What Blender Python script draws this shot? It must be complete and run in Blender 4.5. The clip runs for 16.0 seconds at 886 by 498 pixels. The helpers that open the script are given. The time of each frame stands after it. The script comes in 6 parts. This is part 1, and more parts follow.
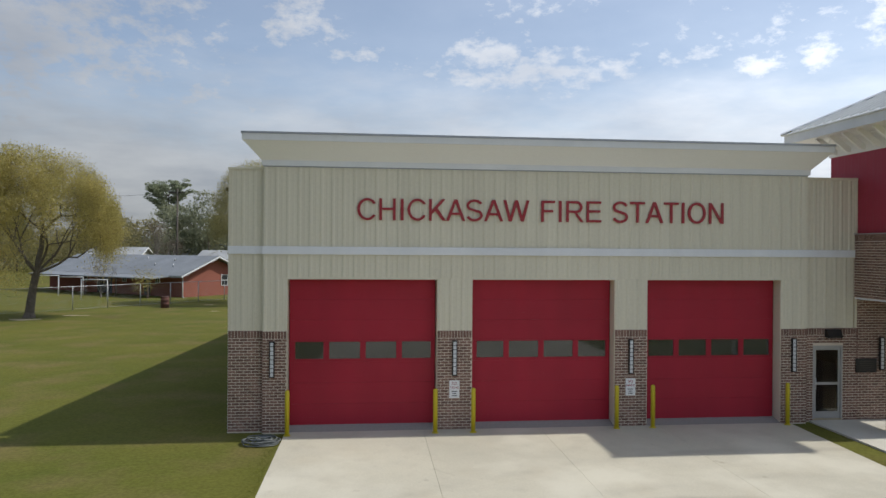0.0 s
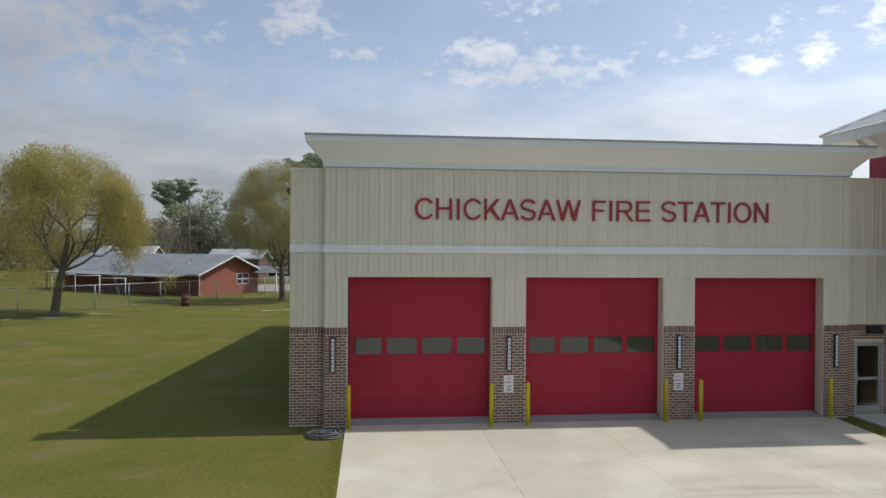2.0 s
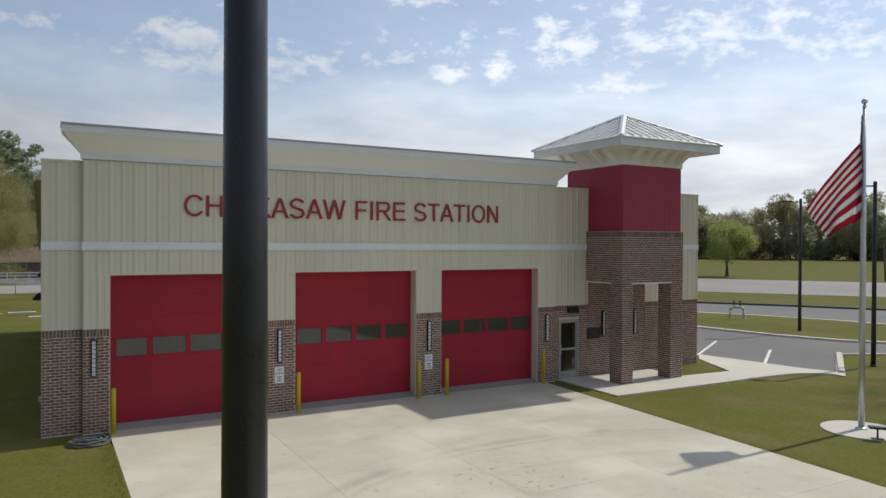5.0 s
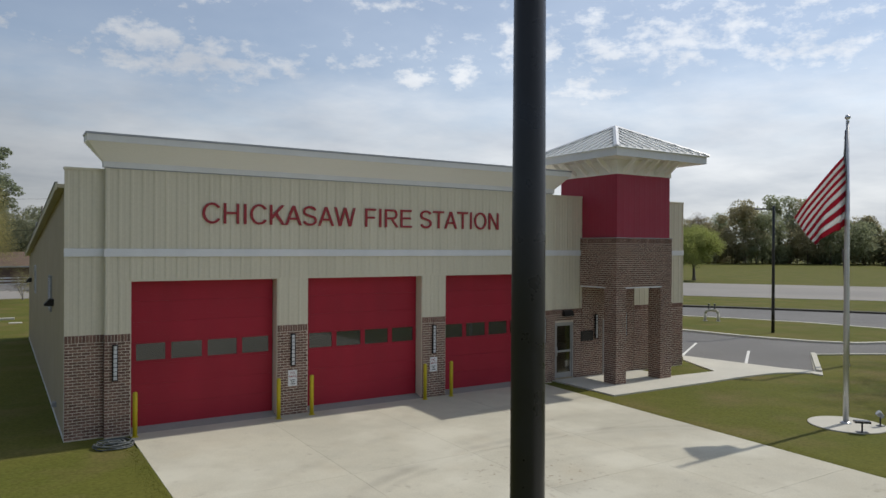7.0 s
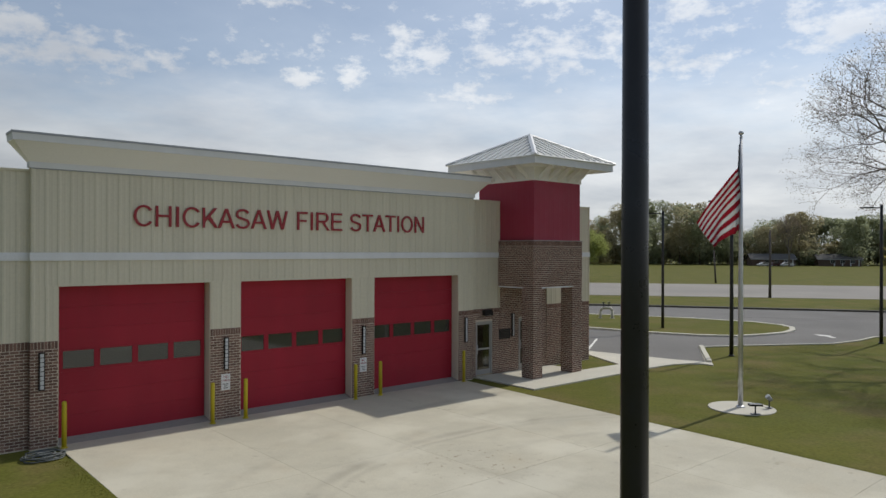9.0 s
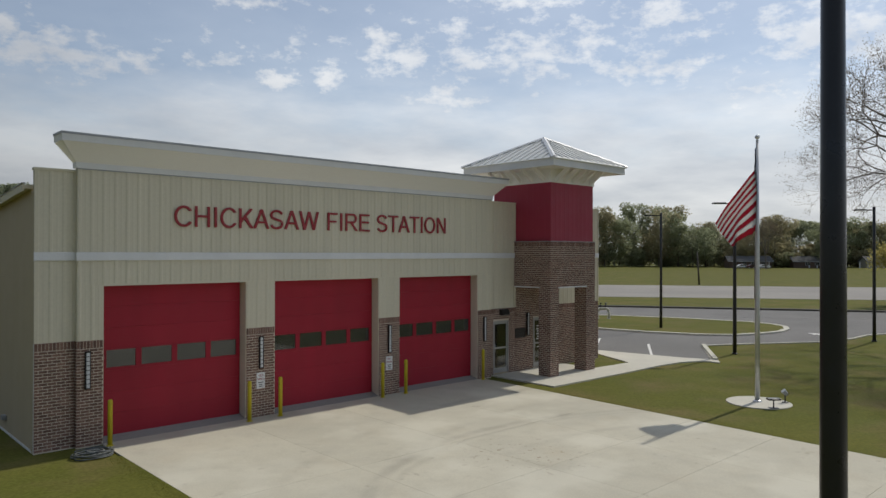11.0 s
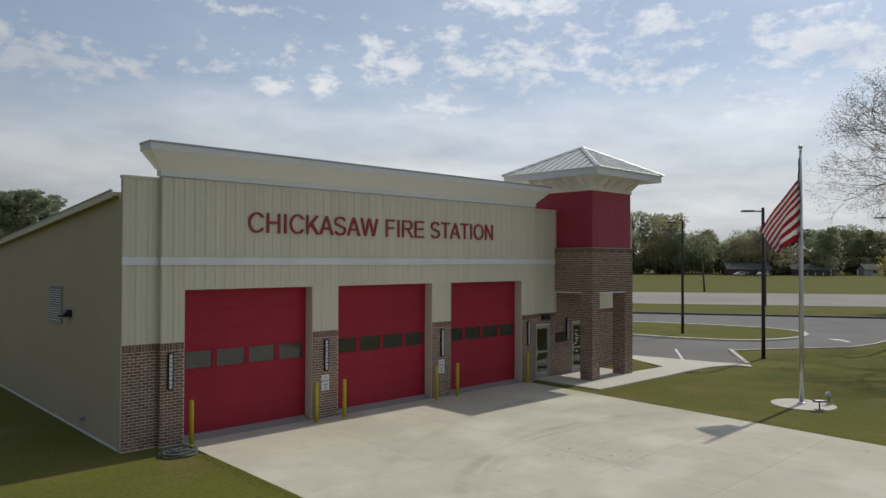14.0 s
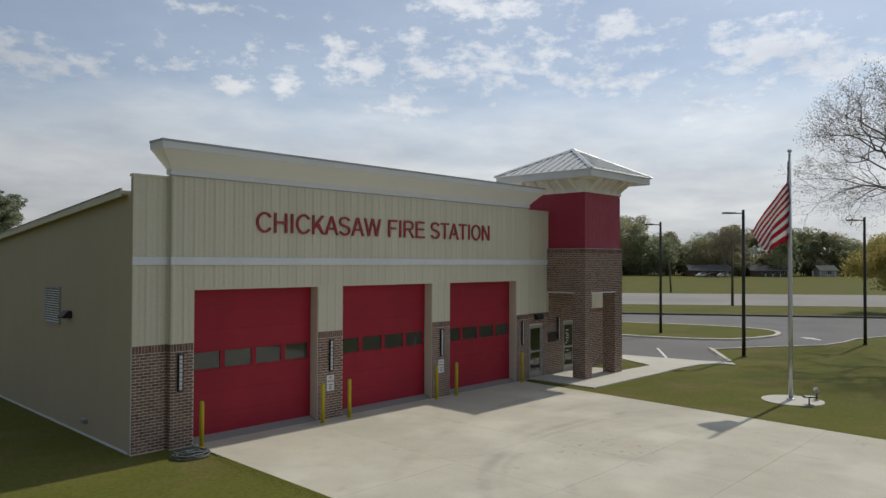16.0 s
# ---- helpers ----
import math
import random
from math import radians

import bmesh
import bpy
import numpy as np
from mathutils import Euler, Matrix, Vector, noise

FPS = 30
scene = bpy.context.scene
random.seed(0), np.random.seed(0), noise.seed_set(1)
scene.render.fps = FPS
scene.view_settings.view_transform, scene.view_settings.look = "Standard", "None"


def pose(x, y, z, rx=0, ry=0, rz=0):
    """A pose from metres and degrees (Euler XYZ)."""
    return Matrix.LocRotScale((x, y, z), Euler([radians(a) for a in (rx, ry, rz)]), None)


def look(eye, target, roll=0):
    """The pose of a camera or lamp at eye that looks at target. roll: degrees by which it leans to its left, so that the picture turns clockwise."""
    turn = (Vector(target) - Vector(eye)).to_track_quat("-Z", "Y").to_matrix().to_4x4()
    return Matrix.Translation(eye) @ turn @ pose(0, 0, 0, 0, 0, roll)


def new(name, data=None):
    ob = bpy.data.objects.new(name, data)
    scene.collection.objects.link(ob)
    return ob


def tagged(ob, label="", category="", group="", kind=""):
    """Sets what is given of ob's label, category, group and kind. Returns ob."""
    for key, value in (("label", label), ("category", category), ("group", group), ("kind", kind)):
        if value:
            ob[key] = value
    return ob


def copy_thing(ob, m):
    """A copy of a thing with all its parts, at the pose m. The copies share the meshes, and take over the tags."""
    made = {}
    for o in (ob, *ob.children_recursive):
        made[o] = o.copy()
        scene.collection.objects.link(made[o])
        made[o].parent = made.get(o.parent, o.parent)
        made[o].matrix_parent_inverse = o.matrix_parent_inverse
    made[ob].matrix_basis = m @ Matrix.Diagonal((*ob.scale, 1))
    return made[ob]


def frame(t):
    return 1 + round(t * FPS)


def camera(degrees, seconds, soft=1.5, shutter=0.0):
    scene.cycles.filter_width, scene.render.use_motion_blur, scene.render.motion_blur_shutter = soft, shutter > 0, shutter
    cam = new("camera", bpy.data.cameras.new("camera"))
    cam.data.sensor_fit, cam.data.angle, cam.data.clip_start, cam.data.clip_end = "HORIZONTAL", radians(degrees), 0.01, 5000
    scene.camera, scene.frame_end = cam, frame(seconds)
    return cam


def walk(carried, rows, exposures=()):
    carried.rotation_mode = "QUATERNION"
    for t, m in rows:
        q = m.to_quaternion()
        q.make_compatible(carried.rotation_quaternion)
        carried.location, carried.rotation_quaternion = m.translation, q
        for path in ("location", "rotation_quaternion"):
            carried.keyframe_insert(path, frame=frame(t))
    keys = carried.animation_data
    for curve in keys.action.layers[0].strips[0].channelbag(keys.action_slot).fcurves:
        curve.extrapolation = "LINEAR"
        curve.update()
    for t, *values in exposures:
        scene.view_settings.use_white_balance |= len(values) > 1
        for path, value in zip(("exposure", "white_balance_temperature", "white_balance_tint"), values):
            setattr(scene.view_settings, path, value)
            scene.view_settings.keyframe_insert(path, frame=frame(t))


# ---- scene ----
cam = camera(64.1, 16.0)
PATH = [
    (0, (-0.211, 0.045, 5.135), (-0.007, 2.034, 5.132), 0.4),
    (0.5, (-0.598, 0.02, 5.127), (-0.393, 2.01, 5.124), 0.5),
    (1, (-1.024, -0.033, 5.139), (-0.817, 1.956, 5.134), 0.4),
    (1.5, (-1.463, -0.16, 5.119), (-1.255, 1.83, 5.115), 0.4),
    (2, (-1.889, -0.346, 5.112), (-1.681, 1.644, 5.106), 0.4),
    (2.5, (-2.265, -0.549, 5.086), (-2.056, 1.44, 5.081), 0.5),
    (3, (-2.649, -0.714, 5.065), (-2.435, 1.275, 5.06), 0.5),
    (3.5, (-3.041, -0.87, 5.081), (-2.61, 1.083, 5.072), 0.4),
    (4, (-3.37, -1.049, 5.175), (-2.69, 0.831, 5.157), 0.5),
    (4.5, (-3.702, -1.13, 5.18), (-2.896, 0.701, 5.162), 0.4),
    (5, (-4.035, -1.222, 5.161), (-3.054, 0.521, 5.145), 0.3),
    (5.2, (-4.167, -1.255, 5.155), (-3.145, 0.464, 5.143), 0.1),
    (7.5, (-6.024, -1.224, 5.226), (-4.959, 0.469, 5.223), 0.3),
    (8, (-6.444, -1.207, 5.208), (-5.379, 0.486, 5.208), 0.2),
    (8.5, (-6.886, -1.157, 5.25), (-5.659, 0.423, 5.247), 0.2),
    (8.7, (-6.998, -1.108, 5.254), (-5.708, 0.420, 5.252), 0.2),
    (11, (-8.799, -0.248, 5.151), (-7.436, 1.215, 5.162), 0.1),
    (11.5, (-9.1, -0.112, 5.117), (-7.737, 1.351, 5.132), 0.1),
    (12, (-9.45, 0.077, 5.101), (-8.085, 1.538, 5.12), 0.1),
    (12.5, (-9.81, 0.27, 5.121), (-8.441, 1.729, 5.143), 0.1),
    (13, (-10.144, 0.377, 5.131), (-8.774, 1.834, 5.156), 0.2),
    (13.5, (-10.494, 0.515, 5.128), (-9.124, 1.971, 5.156), 0.3),
    (14, (-10.811, 0.686, 5.101), (-9.437, 2.139, 5.132), 0.2),
    (14.5, (-11.069, 0.883, 5.086), (-9.694, 2.335, 5.121), 0.2),
    (15, (-11.333, 1.078, 5.093), (-9.916, 2.489, 5.128), 0.2),
    (15.5, (-11.584, 1.29, 5.067), (-10.137, 2.671, 5.102), 0.1),
    (16, (-11.884, 1.533, 5.047), (-10.436, 2.913, 5.083), 0.2),
]
EXPOSURES = [(0, 0.49, 6400, 10), (3, 0.49, 6400, 10), (5, 0.31, 6450, 10), (8, 0.11, 6500, 9), (11, 0.02, 6600, 9), (16, -0.04, 6600, 9)]
walk(cam, [(t, look(eye, target, roll)) for t, eye, target, roll in PATH], exposures=EXPOSURES)
from math import asin, atan2, cos, pi, sin

from mathutils import geometry

# ---- daylight ----
SUN_WAY = Vector((0.85, 0.03, 1.0)).normalized()
sun = new("sun", bpy.data.lights.new("sun", "SUN"))
sun.data.energy, sun.data.angle, sun.data.color = 2.3, radians(0.9), (1.0, 0.95, 0.87)
sun.matrix_world = look((60, 10, 80), Vector((60, 10, 80)) - SUN_WAY)

world = bpy.data.worlds.new("sky")
scene.world = world
world.use_nodes = True


# clouds: bearing east of north, height, half width and half height in degrees
PUFFS = ((-5.7, 17.3, 2.7, 1.9), (9.8, 15.2, 3.4, 1.5), (13.0, 13.7, 9.0, 1.4), (30.0, 13.4, 1.6, 1.0), (34.0, 13.9, 1.7, 1.1), (37.6, 16.9, 1.5, 1.0), (40.2, 15.4, 2.6, 1.0), (45.6, 15.0, 2.4, 0.8), (50.5, 14.3, 2.2, 1.0), (42.8, 12.2, 3.6, 0.9), (60.1, 18.0, 2.6, 1.2), (71.0, 15.5, 5.0, 2.0), (75.5, 13.9, 4.5, 1.4), (-27.0, 15.0, 14.0, 6.5), (-25.0, 8.3, 4.0, 1.3), (50.0, 20.0, 6.5, 1.2))
WISPS = ((-0.6, 15.0, 3.6, 1.0), (14.0, 18.7, 6.0, 0.9), (26.0, 15.0, 5.0, 1.4), (53.5, 16.9, 3.0, 1.1), (60.5, 13.6, 9.0, 2.0), (27.0, 19.0, 5.0, 0.8), (50.0, 15.6, 24.0, 3.4), (68.0, 11.6, 10.0, 1.8), (-14.0, 11.0, 7.0, 2.0))


def sky_nodes():
    nt = world.node_tree
    nt.nodes.clear()
    N, L = nt.nodes.new, nt.links.new

    def math(op, a, b=0.0, clamp=False):
        n = N("ShaderNodeMath")
        n.operation, n.use_clamp = op, clamp
        for k, v in enumerate((a, b)):
            if isinstance(v, (int, float)):
                n.inputs[k].default_value = v
            else:
                L(v, n.inputs[k])
        return n.outputs[0]

    sky = N("ShaderNodeTexSky")
    sky.sky_type, sky.sun_disc = "NISHITA", False
    sky.sun_elevation = asin(SUN_WAY.z)
    sky.sun_rotation = atan2(SUN_WAY.x, SUN_WAY.y)
    sky.air_density, sky.dust_density, sky.ozone_density = 1.0, 0.5, 2.0
    way = N("ShaderNodeTexCoord").outputs["Generated"]
    sep = N("ShaderNodeSeparateXYZ")
    L(way, sep.inputs[0])
    up = math("MAXIMUM", sep.outputs[2], 0.0)
    flat = math("ADD", up, 0.16)
    plane = N("ShaderNodeCombineXYZ")
    L(math("DIVIDE", sep.outputs[0], flat), plane.inputs[0])
    L(math("DIVIDE", sep.outputs[1], flat), plane.inputs[1])

    def noise(scale, detail, shift, rough=0.55):
        move = N("ShaderNodeVectorMath")
        move.operation = "ADD"
        move.inputs[1].default_value = shift
        L(plane.outputs[0], move.inputs[0])
        n = N("ShaderNodeTexNoise")
        n.inputs["Scale"].default_value, n.inputs["Detail"].default_value, n.inputs["Roughness"].default_value = scale, detail, rough
        L(move.outputs[0], n.inputs["Vector"])
        return n.outputs["Fac"]

    # compass bearing and height above the horizon, in degrees
    bearing = math("MULTIPLY", math("ARCTAN2", sep.outputs[0], sep.outputs[1]), 57.2958)
    height = math("MULTIPLY", math("ARCSINE", sep.outputs[2]), 57.2958)
    chart = N("ShaderNodeCombineXYZ")
    L(bearing, chart.inputs[0])
    L(height, chart.inputs[1])

    def chart_noise(scale, detail, stretch, rough=0.6, colour=False):
        k = N("ShaderNodeMapping")
        k.inputs["Scale"].default_value = stretch
        L(chart.outputs[0], k.inputs["Vector"])
        n = N("ShaderNodeTexNoise")
        n.inputs["Scale"].default_value, n.inputs["Detail"].default_value, n.inputs["Roughness"].default_value = scale, detail, rough
        L(k.outputs[0], n.inputs["Vector"])
        return n.outputs["Color" if colour else "Fac"]

    # the outlines of the clouds are torn by a noise
    tear = N("ShaderNodeVectorMath")
    tear.operation = "MULTIPLY_ADD"
    tear.inputs[1].default_value = (4.4, 2.4, 0.0)
    L(chart_noise(0.42, 5, (0.8, 1.2, 1.0), 0.62, True), tear.inputs[0])
    L(chart.outputs[0], tear.inputs[2])

    def cloud_sum(rows, gain):
        total = None
        for a, e, wa, we in rows:
            scaled = N("ShaderNodeVectorMath")
            scaled.operation = "MULTIPLY_ADD"
            wa, we = wa * 1.40, we * 1.60
            scaled.inputs[1].default_value = (1 / wa, 1 / we, 0.0)
            scaled.inputs[2].default_value = (-(a + 2.2) / wa, -(e + 1.2) / we, 0.0)
            L(tear.outputs[0], scaled.inputs[0])
            size = N("ShaderNodeVectorMath")
            size.operation = "LENGTH"
            L(scaled.outputs[0], size.inputs[0])
            fall = N("ShaderNodeMapRange")
            fall.inputs["From Min"].default_value, fall.inputs["From Max"].default_value = 0.0, 1.5
            fall.inputs["To Min"].default_value, fall.inputs["To Max"].default_value = gain, 0.0
            L(size.outputs["Value"], fall.inputs["Value"])
            total = fall.outputs[0] if total is None else math("MAXIMUM", total, fall.outputs[0])
        return total

    thick = cloud_sum(PUFFS, 1.0)
    thin = cloud_sum(WISPS, 0.74)
    crumbs = chart_noise(0.58, 9, (0.8, 1.4, 1.0), 0.64)
    cover = math("ADD", math("MAXIMUM", thick, thin), math("MULTIPLY", math("SUBTRACT", crumbs, 0.5), 1.9))
    mask = N("ShaderNodeMapRange")
    mask.interpolation_type = "SMOOTHSTEP"
    mask.inputs["From Min"].default_value, mask.inputs["From Max"].default_value = 0.24, 1.02
    L(cover, mask.inputs["Value"])
    # broken cloud over the rest of the sky
    puffs = noise(3.3, 8, (3.1, 1.7, 0.0), 0.60)
    banks = noise(0.55, 3, (0.4, 5.2, 2.0))
    rest = N("ShaderNodeMapRange")
    rest.interpolation_type = "SMOOTHSTEP"
    rest.inputs["From Min"].default_value, rest.inputs["From Max"].default_value = 0.46, 0.70
    L(math("ADD", puffs, math("MULTIPLY", math("SUBTRACT", banks, 0.5), 0.9)), rest.inputs["Value"])
    above = N("ShaderNodeMapRange")
    above.inputs["From Min"].default_value, above.inputs["From Max"].default_value = 19.0, 24.0
    L(height, above.inputs["Value"])
    # high thin veil, thicker towards the horizon
    veil = N("ShaderNodeMapRange")
    veil.interpolation_type = "SMOOTHSTEP"
    veil.inputs["From Min"].default_value, veil.inputs["From Max"].default_value = 0.27, 0.10
    veil.inputs["To Min"].default_value, veil.inputs["To Max"].default_value = 0.30, 0.92
    L(math("ADD", up, math("MULTIPLY", math("SUBTRACT", chart_noise(0.20, 5, (0.5, 1.6, 1.0)), 0.5), 0.16)), veil.inputs["Value"])
    layers = math("MAXIMUM", math("MULTIPLY", mask.outputs[0], 0.88), math("MULTIPLY", math("MULTIPLY", rest.outputs[0], above.outputs[0]), 0.80))
    clouds = math("MAXIMUM", layers, veil.outputs[0])
    shade = noise(1.5, 8, (7.7, 2.2, 4.0))
    tone = N("ShaderNodeMix")
    tone.data_type = "RGBA"
    tone.inputs[6].default_value, tone.inputs[7].default_value = (6.2, 6.6, 7.3, 1), (9.4, 9.6, 9.9, 1)
    soft = N("ShaderNodeMapRange")
    soft.inputs["From Min"].default_value, soft.inputs["From Max"].default_value = 0.32, 0.68
    L(shade, soft.inputs["Value"])
    L(soft.outputs[0], tone.inputs[0])
    # clouds near the sun's side of the sky are the brighter ones
    dot = N("ShaderNodeVectorMath")
    dot.operation = "DOT_PRODUCT"
    dot.inputs[1].default_value = SUN_WAY
    L(way, dot.inputs[0])
    glow = N("ShaderNodeMapRange")
    glow.inputs["From Min"].default_value, glow.inputs["From Max"].default_value = -0.7, 0.9
    glow.inputs["To Min"].default_value, glow.inputs["To Max"].default_value = 0.36, 1.22
    L(dot.outputs["Value"], glow.inputs["Value"])
    west = N("ShaderNodeMapRange")
    west.interpolation_type = "SMOOTHSTEP"
    west.inputs["From Min"].default_value, west.inputs["From Max"].default_value = -0.60, 0.78
    west.inputs["To Min"].default_value, west.inputs["To Max"].default_value = 0.64, 1.0
    L(sep.outputs[0], west.inputs["Value"])
    lit = N("ShaderNodeMix")
    lit.data_type, lit.blend_type = "RGBA", "MULTIPLY"
    lit.inputs[0].default_value = 1.0
    L(tone.outputs[2], lit.inputs[6])
    # the haze near the ground is duller
    low = N("ShaderNodeMapRange")
    low.inputs["From Min"].default_value, low.inputs["From Max"].default_value = 0.03, 0.22
    low.inputs["To Min"].default_value, low.inputs["To Max"].default_value = 0.76, 1.0
    L(up, low.inputs["Value"])
    L(math("MULTIPLY", math("MULTIPLY", glow.outputs[0], west.outputs[0]), low.outputs[0]), lit.inputs[7])
    mix = N("ShaderNodeMix")
    mix.data_type = "RGBA"
    L(clouds, mix.inputs[0])
    L(sky.outputs[0], mix.inputs[6])
    L(lit.outputs[2], mix.inputs[7])
    back = N("ShaderNodeBackground")
    back.inputs["Strength"].default_value = 0.091
    L(mix.outputs[2], back.inputs["Color"])
    L(back.outputs[0], N("ShaderNodeOutputWorld").inputs["Surface"])


sky_nodes()


# ---- materials ----
def surface(name, base, other=None, rough=0.6, metal=0.0, vary=0.12, scale=0.7, fine=35.0, fine_vary=0.08, bump=0.15, depth=0.004, rnd=0.0, spec=0.5, streak=0.0, blotch=None, detail=5.0):
    """A node material: two colours mixed by a coarse noise, a fine grain, relief, streaks down a wall, and a shift from piece to piece."""
    m = bpy.data.materials.new(name)
    m.use_nodes = True
    nt = m.node_tree
    N, L = nt.nodes.new, nt.links.new
    bsdf = nt.nodes["Principled BSDF"]
    place = N("ShaderNodeNewGeometry").outputs["Position"]

    def noise(sc, det, stretch=None):
        n = N("ShaderNodeTexNoise")
        n.inputs["Scale"].default_value, n.inputs["Detail"].default_value = sc, det
        if stretch:
            k = N("ShaderNodeMapping")
            k.inputs["Scale"].default_value = stretch
            L(place, k.inputs["Vector"])
            L(k.outputs[0], n.inputs["Vector"])
        else:
            L(place, n.inputs["Vector"])
        return n.outputs["Fac"]

    def mixed(fac, a, b, mode="MIX"):
        n = N("ShaderNodeMix")
        n.data_type, n.blend_type = "RGBA", mode
        for k, v in ((0, fac), (6, a), (7, b)):
            if isinstance(v, bpy.types.NodeSocket):
                L(v, n.inputs[k])
            else:
                n.inputs[k].default_value = v
        return n.outputs[2]

    def spread(v, lo, hi, low=0.3, high=0.7):
        n = N("ShaderNodeMapRange")
        n.inputs["From Min"].default_value, n.inputs["From Max"].default_value = low, high
        n.inputs["To Min"].default_value, n.inputs["To Max"].default_value = lo, hi
        L(v, n.inputs["Value"])
        return n.outputs[0]

    other = other or tuple(c * (1 - 2 * vary) for c in base)
    col = mixed(spread(noise(scale, detail), 0, 1), (*base, 1), (*other, 1))
    if blotch:
        sc, colour, low, high, most = blotch
        col = mixed(spread(noise(sc, 6), 0, most, low, high), col, (*colour, 1))
    if streak:
        col = mixed(1.0, col, spread(noise(1.0, 4, (2.2, 2.2, 0.12)), 1 - streak, 1 + streak * 0.4), "MULTIPLY")
    grain = noise(fine, 3)
    if fine_vary:
        col = mixed(1.0, col, spread(grain, 1 - fine_vary * 1.6, 1 + fine_vary * 1.6), "MULTIPLY")
    if rnd:
        col = mixed(1.0, col, spread(N("ShaderNodeObjectInfo").outputs["Random"], 1 - rnd, 1 + rnd, 0, 1), "MULTIPLY")
    L(col, bsdf.inputs["Base Color"])
    L(spread(noise(scale * 3, 4), max(rough - 0.08, 0.02), min(rough + 0.08, 1)), bsdf.inputs["Roughness"])
    bsdf.inputs["Metallic"].default_value = metal
    bsdf.inputs["Specular IOR Level"].default_value = spec
    if bump:
        b = N("ShaderNodeBump")
        b.inputs["Strength"].default_value, b.inputs["Distance"].default_value = bump, depth
        L(grain, b.inputs["Height"])
        L(b.outputs[0], bsdf.inputs["Normal"])
    return m


def islands(m, amount):
    """Shifts the brightness of a joined mesh from piece to piece."""
    nt = m.node_tree
    bsdf = nt.nodes["Principled BSDF"]
    link = bsdf.inputs["Base Color"].links[0]
    src = link.from_socket
    g, r, x = nt.nodes.new("ShaderNodeNewGeometry"), nt.nodes.new("ShaderNodeMapRange"), nt.nodes.new("ShaderNodeMix")
    r.inputs["To Min"].default_value, r.inputs["To Max"].default_value = 1 - amount, 1 + amount
    x.data_type, x.blend_type = "RGBA", "MULTIPLY"
    x.inputs[0].default_value = 1
    nt.links.new(g.outputs["Random Per Island"], r.inputs["Value"])
    nt.links.new(src, x.inputs[6])
    nt.links.new(r.outputs[0], x.inputs[7])
    nt.links.new(x.outputs[2], bsdf.inputs["Base Color"])
    return m


def see_through(m, amount):
    """Lets light through thin cloth and leaves."""
    nt = m.node_tree
    bsdf, out = nt.nodes["Principled BSDF"], nt.nodes["Material Output"]
    t, x = nt.nodes.new("ShaderNodeBsdfTranslucent"), nt.nodes.new("ShaderNodeMixShader")
    nt.links.new(bsdf.inputs["Base Color"].links[0].from_socket, t.inputs["Color"])
    x.inputs[0].default_value = amount
    nt.links.new(bsdf.outputs[0], x.inputs[1])
    nt.links.new(t.outputs[0], x.inputs[2])
    nt.links.new(x.outputs[0], out.inputs["Surface"])
    return m


GRASS = surface("lawn", (0.128, 0.124, 0.026), (0.090, 0.103, 0.019), rough=0.95, scale=0.22, fine=11.0, fine_vary=0.10, bump=0.5, depth=0.02, spec=0.1, blotch=(0.45, (0.165, 0.130, 0.052), 0.47, 0.72, 0.75), detail=8.0)
CONCRETE = surface("concrete", (0.535, 0.500, 0.395), (0.46, 0.433, 0.345), rough=0.85, scale=0.32, fine=26.0, fine_vary=0.035, bump=0.15, depth=0.002, spec=0.25, rnd=0.03, blotch=(0.75, (0.39, 0.37, 0.31), 0.54, 0.80, 0.40))


